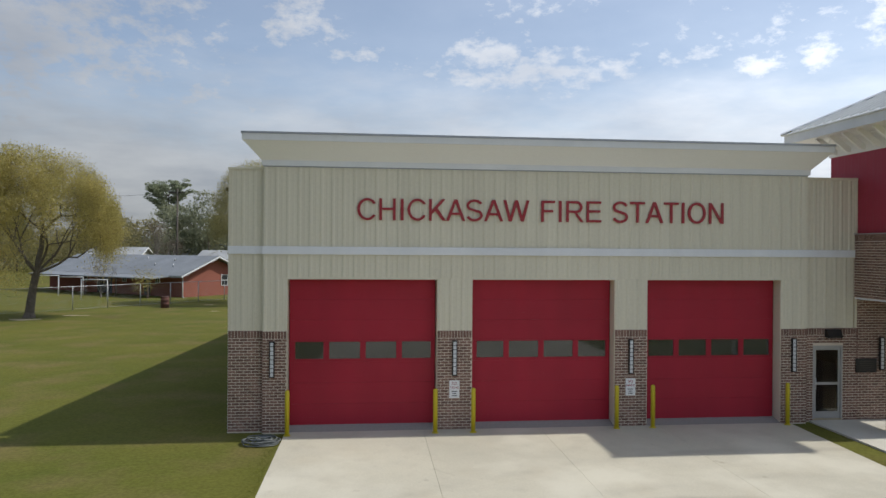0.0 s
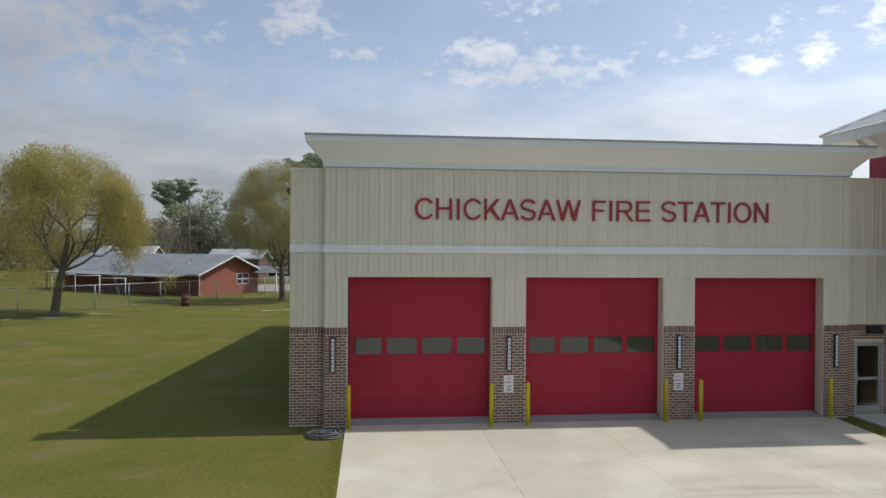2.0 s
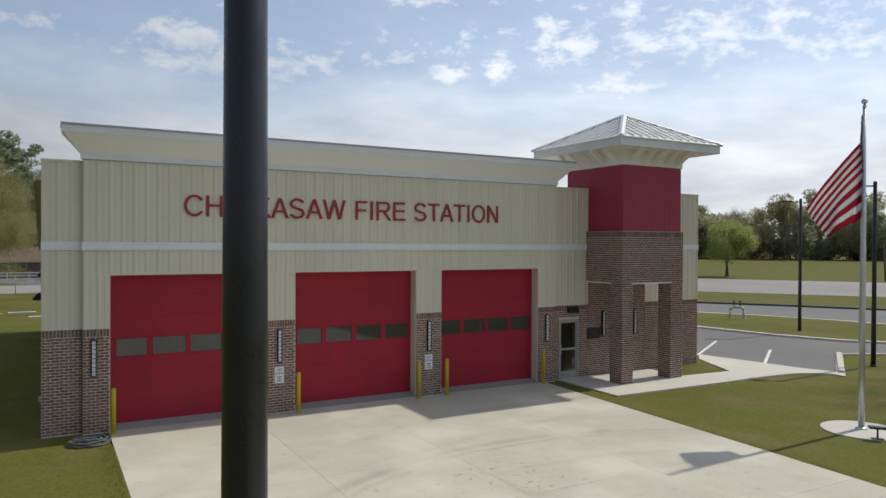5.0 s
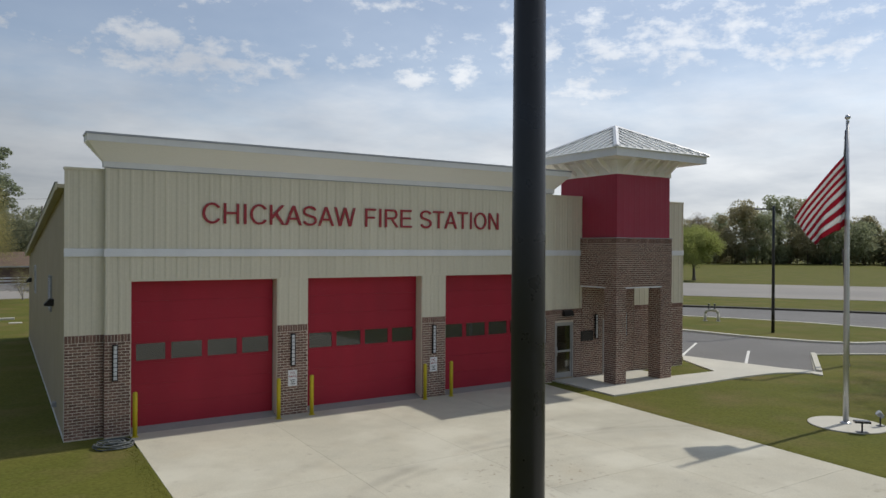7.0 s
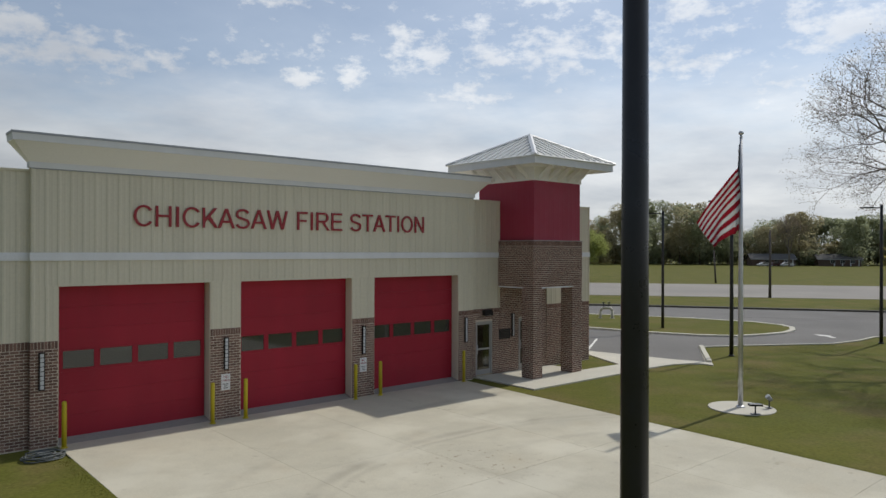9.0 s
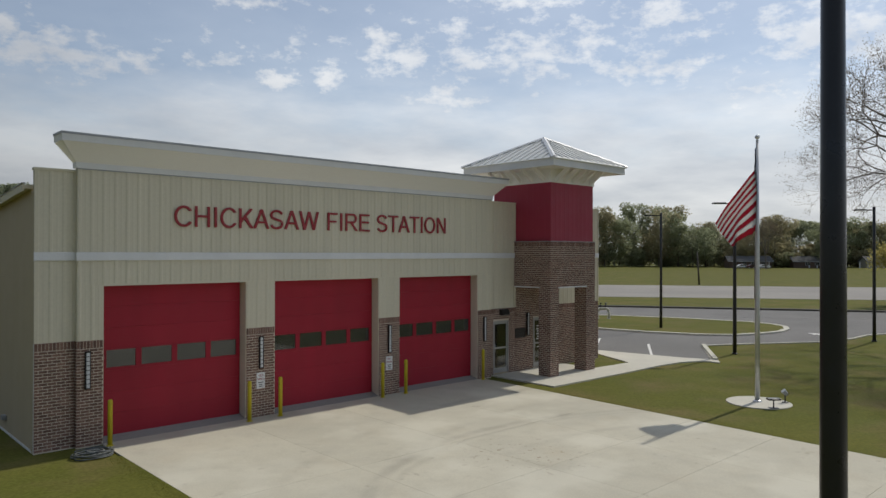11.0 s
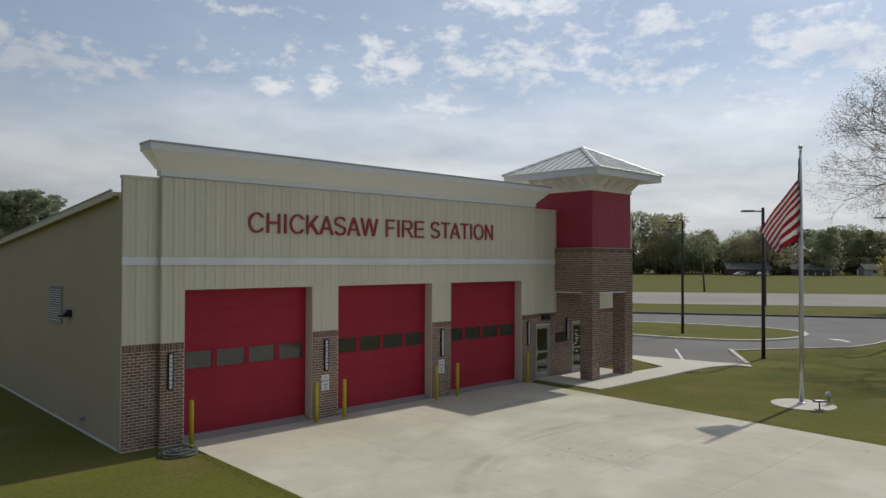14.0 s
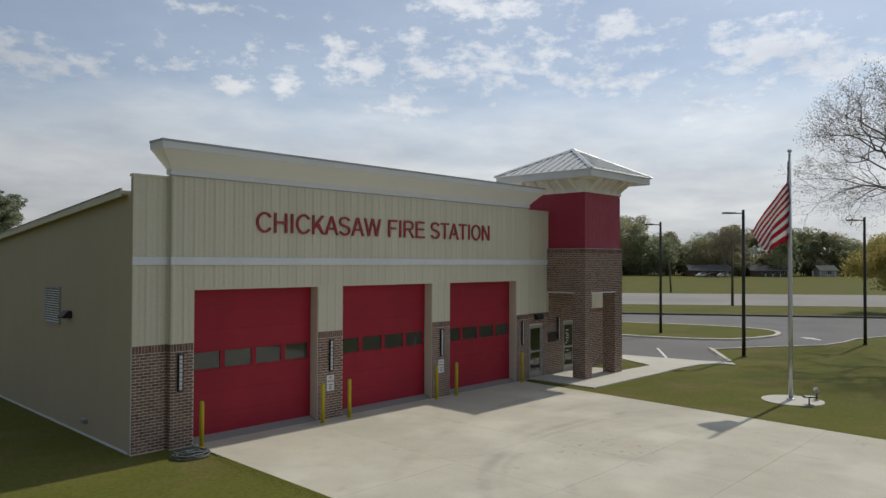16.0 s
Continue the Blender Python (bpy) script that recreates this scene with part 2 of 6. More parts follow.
def worn_drive(m):
    """Curved tyre tracks and dark speckled stains on the driveway."""
    nt = m.node_tree
    N, L = nt.nodes.new, nt.links.new
    bsdf = nt.nodes["Principled BSDF"]
    col = bsdf.inputs["Base Color"].links[0].from_socket
    place = N("ShaderNodeNewGeometry").outputs["Position"]

    def value(op, a, b=0.0):
        n = N("ShaderNodeMath")
        n.operation = op
        for k, v in enumerate((a, b)):
            if isinstance(v, (int, float)):
                n.inputs[k].default_value = v
            else:
                L(v, n.inputs[k])
        return n.outputs[0]

    def ramp(v, a, b, c, d):
        n = N("ShaderNodeMapRange")
        n.interpolation_type = "SMOOTHSTEP"
        for k, x in zip(("From Min", "From Max", "To Min", "To Max"), (a, b, c, d)):
            n.inputs[k].default_value = x
        L(v, n.inputs["Value"])
        return n.outputs[0]

    def grain(scale, detail, w):
        n = N("ShaderNodeTexNoise")
        n.noise_dimensions = "4D"
        n.inputs["Scale"].default_value, n.inputs["Detail"].default_value, n.inputs["W"].default_value = scale, detail, w
        L(place, n.inputs["Vector"])
        return n.outputs["Fac"]

    def darken(fac, colour):
        nonlocal col
        x = N("ShaderNodeMix")
        x.data_type = "RGBA"
        x.inputs[7].default_value = (*colour, 1)
        L(fac, x.inputs[0])
        L(col, x.inputs[6])
        col = x.outputs[2]

    patch = ramp(grain(0.55, 5, 1.0), 0.36, 0.64, 0.0, 1.0)
    sway = value("MULTIPLY", value("SUBTRACT", grain(0.35, 4, 9.0), 0.5), 0.7)
    for cx, cy, r, w, k in ((6.48, 4.25, 9.77, 0.26, 0.36), (6.48, 4.25, 9.40, 0.18, 0.20), (6.3, 4.0, 8.0, 0.26, 0.16), (9.5, 1.0, 16.3, 0.30, 0.22), (9.5, 1.0, 14.2, 0.30, 0.20), (-6.0, 4.0, 12.6, 0.30, 0.12), (16.0, 2.0, 13.4, 0.4, 0.10)):
        gap = N("ShaderNodeVectorMath")
        gap.operation = "DISTANCE"
        gap.inputs[1].default_value = (cx, cy, 0.01)
        L(place, gap.inputs[0])
        off = value("ABSOLUTE", value("SUBTRACT", value("ADD", gap.outputs["Value"], sway), r))
        darken(value("MULTIPLY", ramp(off, 0.02, w, k, 0.0), patch), (0.24, 0.215, 0.18))
    where = ramp(grain(0.22, 2, 7.0), 0.46, 0.62, 0.0, 1.0)
    darken(value("MULTIPLY", ramp(grain(3.2, 5, 3.0), 0.61, 0.76, 0.0, 0.42), where), (0.22, 0.18, 0.14))
    darken(ramp(grain(0.6, 5, 5.0), 0.52, 0.75, 0.0, 0.26), (0.44, 0.36, 0.24))
    darken(ramp(grain(1.6, 7, 12.0), 0.49, 0.70, 0.0, 0.30), (0.40, 0.365, 0.285))
    darken(ramp(grain(0.34, 6, 15.0), 0.48, 0.64, 0.0, 0.55), (0.64, 0.61, 0.50))
    spot = N("ShaderNodeVectorMath")
    spot.operation = "DISTANCE"
    spot.inputs[1].default_value = (4.9, 11.6, 0.01)
    L(place, spot.inputs[0])
    darken(value("MULTIPLY", ramp(grain(5.0, 4, 20.0), 0.58, 0.68, 0.0, 0.55), ramp(spot.outputs["Value"], 0.6, 2.6, 1.0, 0.0)), (0.20, 0.13, 0.09))
    L(col, bsdf.inputs["Base Color"])


worn_drive(CONCRETE)
WALKWAY = surface("walkway_concrete", (0.60, 0.57, 0.48), (0.52, 0.50, 0.43), rough=0.85, scale=0.5, fine=30.0, fine_vary=0.04, bump=0.15, depth=0.002, spec=0.25, rnd=0.03)
ASPHALT = surface("asphalt", (0.185, 0.178, 0.168), (0.150, 0.145, 0.138), rough=0.9, scale=0.12, fine=30.0, fine_vary=0.12, bump=0.3, depth=0.004, spec=0.3)
OLD_ROAD = surface("worn_road", (0.30, 0.28, 0.25), (0.245, 0.23, 0.21), rough=0.9, scale=0.06, fine=18.0, fine_vary=0.06, bump=0.2, spec=0.3)
ROAD_PAINT = surface("road_paint", (0.74, 0.73, 0.69), (0.60, 0.59, 0.55), rough=0.7, scale=2.0, bump=0.1)
SIDING = surface("cream_siding", (0.655, 0.607, 0.473), (0.620, 0.577, 0.448), rough=0.48, vary=0.04, scale=0.25, fine=14.0, fine_vary=0.02, bump=0.04, streak=0.05, spec=0.4, rnd=0.02)
# cream like the siding, darkened: the side wall's shade is put into the colour
SHADED_CREAM = surface("shaded_cream_side_wall", (0.47, 0.395, 0.270), (0.445, 0.372, 0.255), rough=0.6, scale=0.35, fine=40.0, fine_vary=0.02, bump=0.05, streak=0.025, spec=0.3)
SOFFIT = surface("cream_soffit", (0.85, 0.84, 0.815), (0.82, 0.81, 0.785), rough=0.5, scale=0.4, fine_vary=0.02, bump=0.04)
WHITE = surface("white_trim", (0.74, 0.745, 0.75), (0.69, 0.70, 0.71), rough=0.45, scale=0.5, fine_vary=0.02, bump=0.03, streak=0.05)
COPING = surface("grey_metal_coping", (0.36, 0.37, 0.39), (0.31, 0.32, 0.34), rough=0.4, metal=0.4, scale=0.8, fine_vary=0.03, bump=0.03)
MORTAR = surface("mortar", (0.68, 0.60, 0.49), (0.60, 0.53, 0.43), rough=0.95, scale=2.0, fine=60.0, bump=0.4, depth=0.003, spec=0.2)
BRICK = surface("brown_brick", (0.235, 0.142, 0.110), (0.165, 0.100, 0.079), rough=0.85, scale=6.0, fine=70.0, fine_vary=0.14, bump=0.4, depth=0.003, rnd=0.26, spec=0.25)
BRICK_JOINED = islands(surface("brown_brick_far", (0.235, 0.142, 0.110), (0.165, 0.100, 0.079), rough=0.85, scale=6.0, fine=70.0, fine_vary=0.14, bump=0.4, depth=0.003, spec=0.25), 0.26)
DOOR_RED = surface("red_door_paint", (0.350, 0.015, 0.033), (0.312, 0.014, 0.030), rough=0.50, scale=0.8, fine=20.0, fine_vary=0.02, bump=0.03, spec=0.28, rnd=0.04, streak=0.08)
TOWER_RED = surface("red_metal_panel", (0.33, 0.028, 0.058), (0.31, 0.026, 0.054), rough=0.5, scale=0.8, fine_vary=0.02, bump=0.03, spec=0.4, rnd=0.03)
SIGN_RED = surface("red_letter", (0.31, 0.016, 0.025), (0.28, 0.015, 0.022), rough=0.4, scale=2.0, fine_vary=0.02, bump=0.0)
YELLOW = surface("yellow_sleeve", (0.54, 0.44, 0.014), (0.48, 0.39, 0.014), rough=0.45, scale=3.0, fine_vary=0.03, bump=0.03)
BLACK = surface("black_paint", (0.018, 0.018, 0.020), (0.013, 0.013, 0.015), rough=0.32, scale=2.0, fine_vary=0.05, bump=0.03, spec=0.5, streak=0.2)
BRONZE = surface("dark_bronze", (0.030, 0.026, 0.024), (0.022, 0.020, 0.019), rough=0.45, metal=0.3, scale=3.0, fine_vary=0.05, bump=0.03)
ALUMINIUM = surface("aluminium", (0.62, 0.63, 0.64), (0.56, 0.57, 0.58), rough=0.38, metal=0.75, scale=2.0, fine_vary=0.03, bump=0.02)
ROOF_METAL = surface("white_metal_roof", (0.78, 0.78, 0.745), (0.73, 0.73, 0.70), rough=0.36, metal=0.12, scale=0.7, fine_vary=0.02, bump=0.02)
GALVANISED = surface("galvanised", (0.42, 0.43, 0.44), (0.34, 0.35, 0.36), rough=0.5, metal=0.6, scale=4.0, fine_vary=0.05, bump=0.05)
FROSTED = surface("frosted_lens", (0.62, 0.63, 0.64), (0.56, 0.57, 0.58), rough=0.35, scale=6.0, fine_vary=0.02, bump=0.0)
PLAIN_WHITE = surface("sign_white", (0.78, 0.78, 0.77), (0.72, 0.72, 0.71), rough=0.45, scale=4.0, fine_vary=0.02, bump=0.0)
INTERIOR = surface("bay_interior", (0.30, 0.30, 0.29), (0.24, 0.24, 0.23), rough=0.8, scale=0.6)


def glass(name, tint, rough=0.03):
    m = bpy.data.materials.new(name)
    m.use_nodes = True
    b = m.node_tree.nodes["Principled BSDF"]
    b.inputs["Base Color"].default_value = (*tint, 1)
    b.inputs["Roughness"].default_value = rough
    b.inputs["Transmission Weight"].default_value = 1.0
    b.inputs["IOR"].default_value = 1.45
    return m


PANE = glass("tinted_glass", (0.34, 0.36, 0.34))
PANE.node_tree.nodes["Principled BSDF"].inputs["IOR"].default_value = 1.75
BAY_PANE = glass("coated_bay_glass", (0.10, 0.105, 0.095), 0.035)
BAY_PANE.node_tree.nodes["Principled BSDF"].inputs["Transmission Weight"].default_value = 0.6
BAY_PANE.node_tree.nodes["Principled BSDF"].inputs["IOR"].default_value = 1.7


# ---- mesh helpers ----
ORIGIN = {}


def thing(name, at, label, category, group="", kind=""):
    ob = new(name)
    ob.location = at
    ob.empty_display_size = 0.2
    ORIGIN[ob.name] = Vector(at)
    return tagged(ob, label, category, group, kind)


def mesh_of(name, bm, material):
    me = bpy.data.meshes.new(name)
    bmesh.ops.recalc_face_normals(bm, faces=bm.faces)
    bm.to_mesh(me)
    bm.free()
    me.materials.append(material)
    return me


def part(name, bm, material, parent, label=""):
    """One mesh object under a thing or a part; bm is in the coordinates of the place."""
    bmesh.ops.translate(bm, verts=bm.verts, vec=-ORIGIN[parent.name])
    ob = new(name, mesh_of(name, bm, material))
    ob.parent = parent
    ORIGIN[ob.name] = ORIGIN[parent.name]
    return tagged(ob, label)


def whole(name, bm, material, label, category, kind="", group=""):
    """A thing or a piece of the setting that is one mesh."""
    ob = new(name, mesh_of(name, bm, material))
    ORIGIN[ob.name] = Vector((0, 0, 0))
    return tagged(ob, label, category, group, kind)


def raw(name, verts, faces, material, parent=None, smooth=False):
    me = bpy.data.meshes.new(name)
    me.from_pydata(verts, [], faces)
    me.materials.append(material)
    if smooth:
        me.shade_smooth()
    ob = new(name, me)
    ORIGIN[ob.name] = Vector((0, 0, 0))
    if parent:
        ob.parent = parent
    return ob


def box(bm, x0, x1, y0, y1, z0, z1, bevel=0.0):
    v = [bm.verts.new(p) for p in ((x0, y0, z0), (x1, y0, z0), (x1, y1, z0), (x0, y1, z0), (x0, y0, z1), (x1, y0, z1), (x1, y1, z1), (x0, y1, z1))]
    f = [bm.faces.new([v[i] for i in q]) for q in ((0, 3, 2, 1), (4, 5, 6, 7), (0, 1, 5, 4), (1, 2, 6, 5), (2, 3, 7, 6), (3, 0, 4, 7))]
    if bevel:
        edges = list({e for q in f for e in q.edges})
        bmesh.ops.bevel(bm, geom=edges, offset=bevel, segments=2, affect="EDGES", profile=0.5)
    return bm


def prism(bm, outline, lift):
    """A flat outline of points, pulled along the vector lift."""
    lift = Vector(lift)
    a = [bm.verts.new(p) for p in outline]
    b = [bm.verts.new(Vector(p) + lift) for p in outline]
    n = len(a)
    bm.faces.new(a[::-1])
    bm.faces.new(b)
    for i in range(n):
        bm.faces.new((a[i], a[(i + 1) % n], b[(i + 1) % n], b[i]))
    return bm


def tube(bm, p0, p1, r0, r1=None, n=14):
    p0, p1 = Vector(p0), Vector(p1)
    r1 = r0 if r1 is None else r1
    way = (p1 - p0).normalized()
    side = way.orthogonal().normalized()
    other = way.cross(side)
    rings = []
    for p, r in ((p0, r0), (p1, r1)):
        rings.append([bm.verts.new(p + r * (cos(2 * pi * k / n) * side + sin(2 * pi * k / n) * other)) for k in range(n)])
    for k in range(n):
        f = bm.faces.new((rings[0][k], rings[0][(k + 1) % n], rings[1][(k + 1) % n], rings[1][k]))
        f.smooth = True
    bm.faces.new(rings[0][::-1])
    bm.faces.new(rings[1])
    return bm


def lathe(bm, at, profile, n=20):
    """A turned body: profile is a list of (radius, height)."""
    at = Vector(at)
    rings = [[bm.verts.new(at + Vector((r * cos(2 * pi * k / n), r * sin(2 * pi * k / n), z))) for k in range(n)] for r, z in profile]
    for a, b in zip(rings, rings[1:]):
        for k in range(n):
            bm.faces.new((a[k], a[(k + 1) % n], b[(k + 1) % n], b[k])).smooth = True
    bm.faces.new(rings[0][::-1])
    bm.faces.new(rings[-1])
    return bm


def bm_new():
    return bmesh.new()


def boxed(*args, **kw):
    return box(bm_new(), *args, **kw)


# ---- the ground ----
def ground_sheet():
    bm = bm_new()
    bmesh.ops.create_grid(bm, x_segments=40, y_segments=40, size=3000)
    bmesh.ops.translate(bm, verts=bm.verts, vec=(0, 0, -0.03))
    return whole("ground", bm, GRASS, "mown spring lawn of olive green and straw coloured grass", "ground", "structure")


ground_sheet()


def slab(name, outline, z0, z1, material, label, category="road"):
    bm = bm_new()
    prism(bm, [(x, y, z0) for x, y in outline], (0, 0, z1 - z0))
    return whole(name, bm, material, label, category, "structure")


APRON_X = (-2.52, 1.30, 4.63, 8.10, 12.2)
APRON_Y = (19.94, 13.60, 10.50, 7.9, 4.6, 1.2, -2.2, -6.0, -10.0, -14.0)


def apron():
    """Driveway of poured slabs with narrow open joints over a darker bed."""
    def right(y):
        return 12.22 - (19.94 - y) * 0.051
    bed = bm_new()
    prism(bed, [(APRON_X[0] + 0.01, 19.93, -0.02), (APRON_X[0] + 0.01, -13.99, -0.02), (right(-14) - 0.01, -13.99, -0.02), (right(19.94) - 0.01, 19.93, -0.02)], (0, 0, 0.012))
    whole_ob = whole("driveway", bed, OLD_ROAD, "pale sunlit concrete driveway with tyre marks before the bay doors", "driveway", "structure")
    for y1, y0 in zip(APRON_Y, APRON_Y[1:]):
        for i in range(4):
            x0, x1a, x1b = APRON_X[i], APRON_X[i + 1], APRON_X[i + 1]
            if i == 3:
                x1a, x1b = right(y0), right(y1)
            g = 0.003
            bm = bm_new()
            prism(bm, [(x0 + g, y0 + g, -0.02), (x1a - g, y0 + g, -0.02), (x1b - g, y1 - g, -0.02), (x0 + g, y1 - g, -0.02)], (0, 0, 0.03))
            part("slab", bm, CONCRETE, whole_ob)


apron()


def lawn_edge():
    """The turf rises to the driveway along its shaded side."""
    bm = bm_new()
    prism(bm, [(-2.523, -13.9, -0.06), (-2.523, -13.9, 0.006), (-2.75, -13.9, -0.004), (-3.6, -13.9, -0.032), (-3.6, -13.9, -0.06)], (0, 32.3, 0))
    whole("lawn_edge", bm, GRASS, "olive green turf along the driveway edge", "ground", "structure")


lawn_edge()


def walk_path():
    outline = [(12.95, 20.10), (12.93, 16.78), (14.6, 16.74), (18.2, 16.68), (20.6, 16.70), (22.2, 16.55), (23.05, 16.20), (23.45, 15.75), (23.40, 15.20), (28.9, 18.66), (28.65, 18.85), (24.1, 16.0), (23.6, 17.2), (22.75, 21.8), (21.7, 20.9), (20.3, 18.15), (17.75, 18.3), (17.75, 20.10)]
    slab("walkway", outline, -0.03, 0.022, WALKWAY, "pale concrete walkway curving from the entrance to the car park", "pavement")


walk_path()


def along(n, s):
    """Street coordinates: n metres across, s metres along."""
    return (0.8 * n + 0.6 * s, 0.6 * n - 0.8 * s)


def roads():
    slab("car_park", [(22.6, 21.8), (23.5, 17.2), (24.15, 16.05), (28.7, 18.85), (31.2, 17.5), (35.8, 14.6), (41.1, 14.25), (46, 12.5), (52, 5), along(53.2, 30), along(53.2, -30), (22.6, 52)], -0.028, -0.010, ASPHALT, "grey asphalt car park beside the station", "car park")
    slab("access_road", [along(53.2, -200), along(63.2, -200), along(62.6, 0), along(59.5, 40), along(56.0, 200), along(47, 200), along(53.2, 30)], -0.028, -0.006, ASPHALT, "grey asphalt access road past the lawn", "road")
    slab("wide_road", [along(79, -300), along(111, -300), along(111, 300), along(79, 300)], -0.028, -0.006, OLD_ROAD, "broad pale worn roadway before the field", "road")
    slab("back_street", [(-17.5, 80.6), (16, 79.6), (16, 94.2), (-16, 95.2)], -0.028, -0.006, OLD_ROAD, "pale street behind the station", "road")
    slab("far_street", [(-34, 124.5), (14, 122.5), (14, 137), (-34, 139)], -0.028, -0.006, OLD_ROAD, "pale lane beyond the back street", "road")


roads()


# ---- the station ----
WALLS = {}
F, W, D = 19.94, 20.116, 20.30      # front of the bays, of the wings, of the doors
BAY = ((-2.497, 1.688), (2.665, 6.855), (7.812, 11.942))
HEAD, BRICK_TOP = 4.27, 2.80
MX0, MX1 = -3.15, 12.76
LX0, RX0, RX1 = -4.11, 14.46, 20.64
BACK = 45.6


def panel_mesh(w, h, flat=1.0):
    """A ribbed metal cladding panel, front at y = 0, lower left corner at the origin."""
    bm = bm_new()
    prof = [(0, 0.004), (0.0, -0.001), (0.034, -0.015), (0.078, -0.015), (0.112, 0.0), (w * 0.58, 0.0), (w * 0.64, -0.003), (w * 0.72, -0.003), (w * 0.78, 0.0), (w - 0.0005, 0.0), (w - 0.0005, 0.010), (0.0, 0.010)]
    prof = [(x, y * flat if y < 0 else y) for x, y in prof]
    if w < 0.12:
        prof = [(0, 0.010), (0, -0.012), (w - 0.004, -0.012), (w - 0.004, 0.010)]
    prism(bm, [(x, y, 0) for x, y in prof], (0, 0, h))
    return bm


PANELS = {}


def cladding(parent, material, x0, x1, y, z0, z1, turn=0, step=0.305, at=None):
    """Panels side by side on one wall face; turn: degrees about z, at: the corner where they start."""
    n = max(1, round((x1 - x0) / step))
    if (x1 - x0) / n > step * 1.2:
        n += 1
    w = (x1 - x0) / n
    for k in range(n):
        key = (round(w, 3), round(z1 - z0, 3), material.name)
        if key not in PANELS:
            PANELS[key] = mesh_of("panel", panel_mesh(w, z1 - z0, 0.25 if material == TOWER_RED else 1.0), material)
        ob = new("panel", PANELS[key])
        ob.parent = parent
        here = Matrix.Translation((x0 + k * w, y, z0)) if at is None else Matrix.Translation(at) @ Matrix.Rotation(radians(turn), 4, "Z") @ Matrix.Translation((k * w, 0, z0))
        ob.matrix_basis = Matrix.Translation(-ORIGIN[parent.name]) @ here


def front_wall():
    bm = bm_new()
    y0, y1 = F + 0.012, F + 0.36
    edges = [MX0] + [e for b in BAY for e in b] + [MX1]
    for a, b in zip(edges[::2], edges[1::2]):
        box(bm, a + 0.01, b - 0.01, y0, y1, -0.03, HEAD)
    box(bm, MX0 + 0.01, MX1 - 0.01, y0, y1, HEAD, 7.2)
    box(bm, MX0 + 0.01, MX1 - 0.01, y0, F + 0.19, 7.2, 7.9)
    wall = whole("wall_front", bm, SHADED_CREAM, "cream ribbed metal front wall over the three bays", "wall", "structure")
    for a, b in zip(edges[::2], edges[1::2]):
        cladding(wall, SIDING, a, b, F, BRICK_TOP, HEAD)
    cladding(wall, SIDING, MX0, MX1, F, HEAD, 4.93)
    cladding(wall, SIDING, MX0, MX1, F, 5.15, 7.36)
    # cheeks of the projecting bay
    for x in (MX0, MX1 - 0.012):
        cheek = boxed(x, x + 0.012, F + 0.012, W + 0.02, BRICK_TOP, 7.36)
        part("cheek", cheek, SIDING, wall)
    for k, (a, b) in enumerate(BAY):
        for x0, x1 in ((a - 0.002, a + 0.016), (b - 0.016, b + 0.002)):
            part("jamb_trim", boxed(x0, x1, F + 0.006, D + 0.05, 0.0, HEAD - 0.03), SIDING, wall)
        part("head_trim", boxed(a, b, F - 0.014, D + 0.05, HEAD - 0.03, HEAD + 0.03), SIDING, wall)
    WALLS["front"] = wall


DOORS = ((13.07, 14.03, 2.27), (15.68, 16.62, 2.27))


def entrance_wall():
    """The wall behind the porch, with its glazed door."""
    bm = bm_new()
    p, q, h = DOORS[1]
    box(bm, RX0 + 0.002, p, W + 0.012, W + 0.34, -0.03, h)
    box(bm, q, 17.518, W + 0.012, W + 0.34, -0.03, h)
    box(bm, p, q, W + 0.012, W + 0.34, -0.03, 0.06)
    box(bm, RX0 + 0.002, 17.518, W + 0.012, W + 0.34, h, 5.6)
    return whole("wall_entrance", bm, MORTAR, "brown brick wall behind the entrance porch", "wall", "structure")


def wings():
    def wing(name, x0, x1, label, cut=0.0):
        bm = bm_new()
        a = x0 + 0.012
        for p, q, h in [(p, q, h) for p, q, h in DOORS if x0 < p < x1]:
            box(bm, a, p, W + 0.012, W + 0.34, -0.03, h)
            a = q
            box(bm, p, q, W + 0.012, W + 0.34, -0.03, 0.06)
        box(bm, a, x1 - 0.012, W + 0.012, W + 0.34, -0.03, 2.27 if a > x0 + 0.02 else 2.26)
        box(bm, x0 + 0.012, x1 - 0.012, W + 0.012, W + 0.34, 2.27 if a > x0 + 0.02 else 2.26, 6.70)
        box(bm, x0 + 0.012, x1 - 0.012, W + 0.012, W + 0.15, 6.70, 7.25)
        wall = whole(name, bm, SHADED_CREAM, label, "wall", "structure")
        cladding(wall, SIDING, x0, x1 - cut, W, BRICK_TOP, 4.93)
        cladding(wall, SIDING, x0, x1, W, 5.15, 7.26)
        part("coping", boxed(x0 - 0.025, x1 + 0.025, W - 0.035, W + 0.18, 7.26, 7.335, 0.01), SIDING, wall, "cream metal coping")
        band = boxed(x0 - 0.02, x1 + 0.02, W - 0.045, W + 0.0, 4.93, 5.15, 0.008)
        part("band", band, WHITE, wall, "white painted band")
        for xa, xb in ((x0 - 0.008, x0 + 0.05), (x1 - 0.05, x1 + 0.008)):
            for za, zb in ((BRICK_TOP, 4.93), (5.15, 7.26)):
                part("corner_trim", boxed(xa, xb, W - 0.026, W + 0.01, za, zb), SIDING, wall)
        WALLS[name] = wall
    wing("wall_wing_1", LX0, MX0, "cream ribbed metal wing wall set back from the bays")
    wing("wall_wing_2", MX1, RX0, "cream ribbed metal wing wall beside the tower", 0.10)
    wing("wall_wing_3", 17.52, RX1, "cream ribbed metal wing wall past the tower")


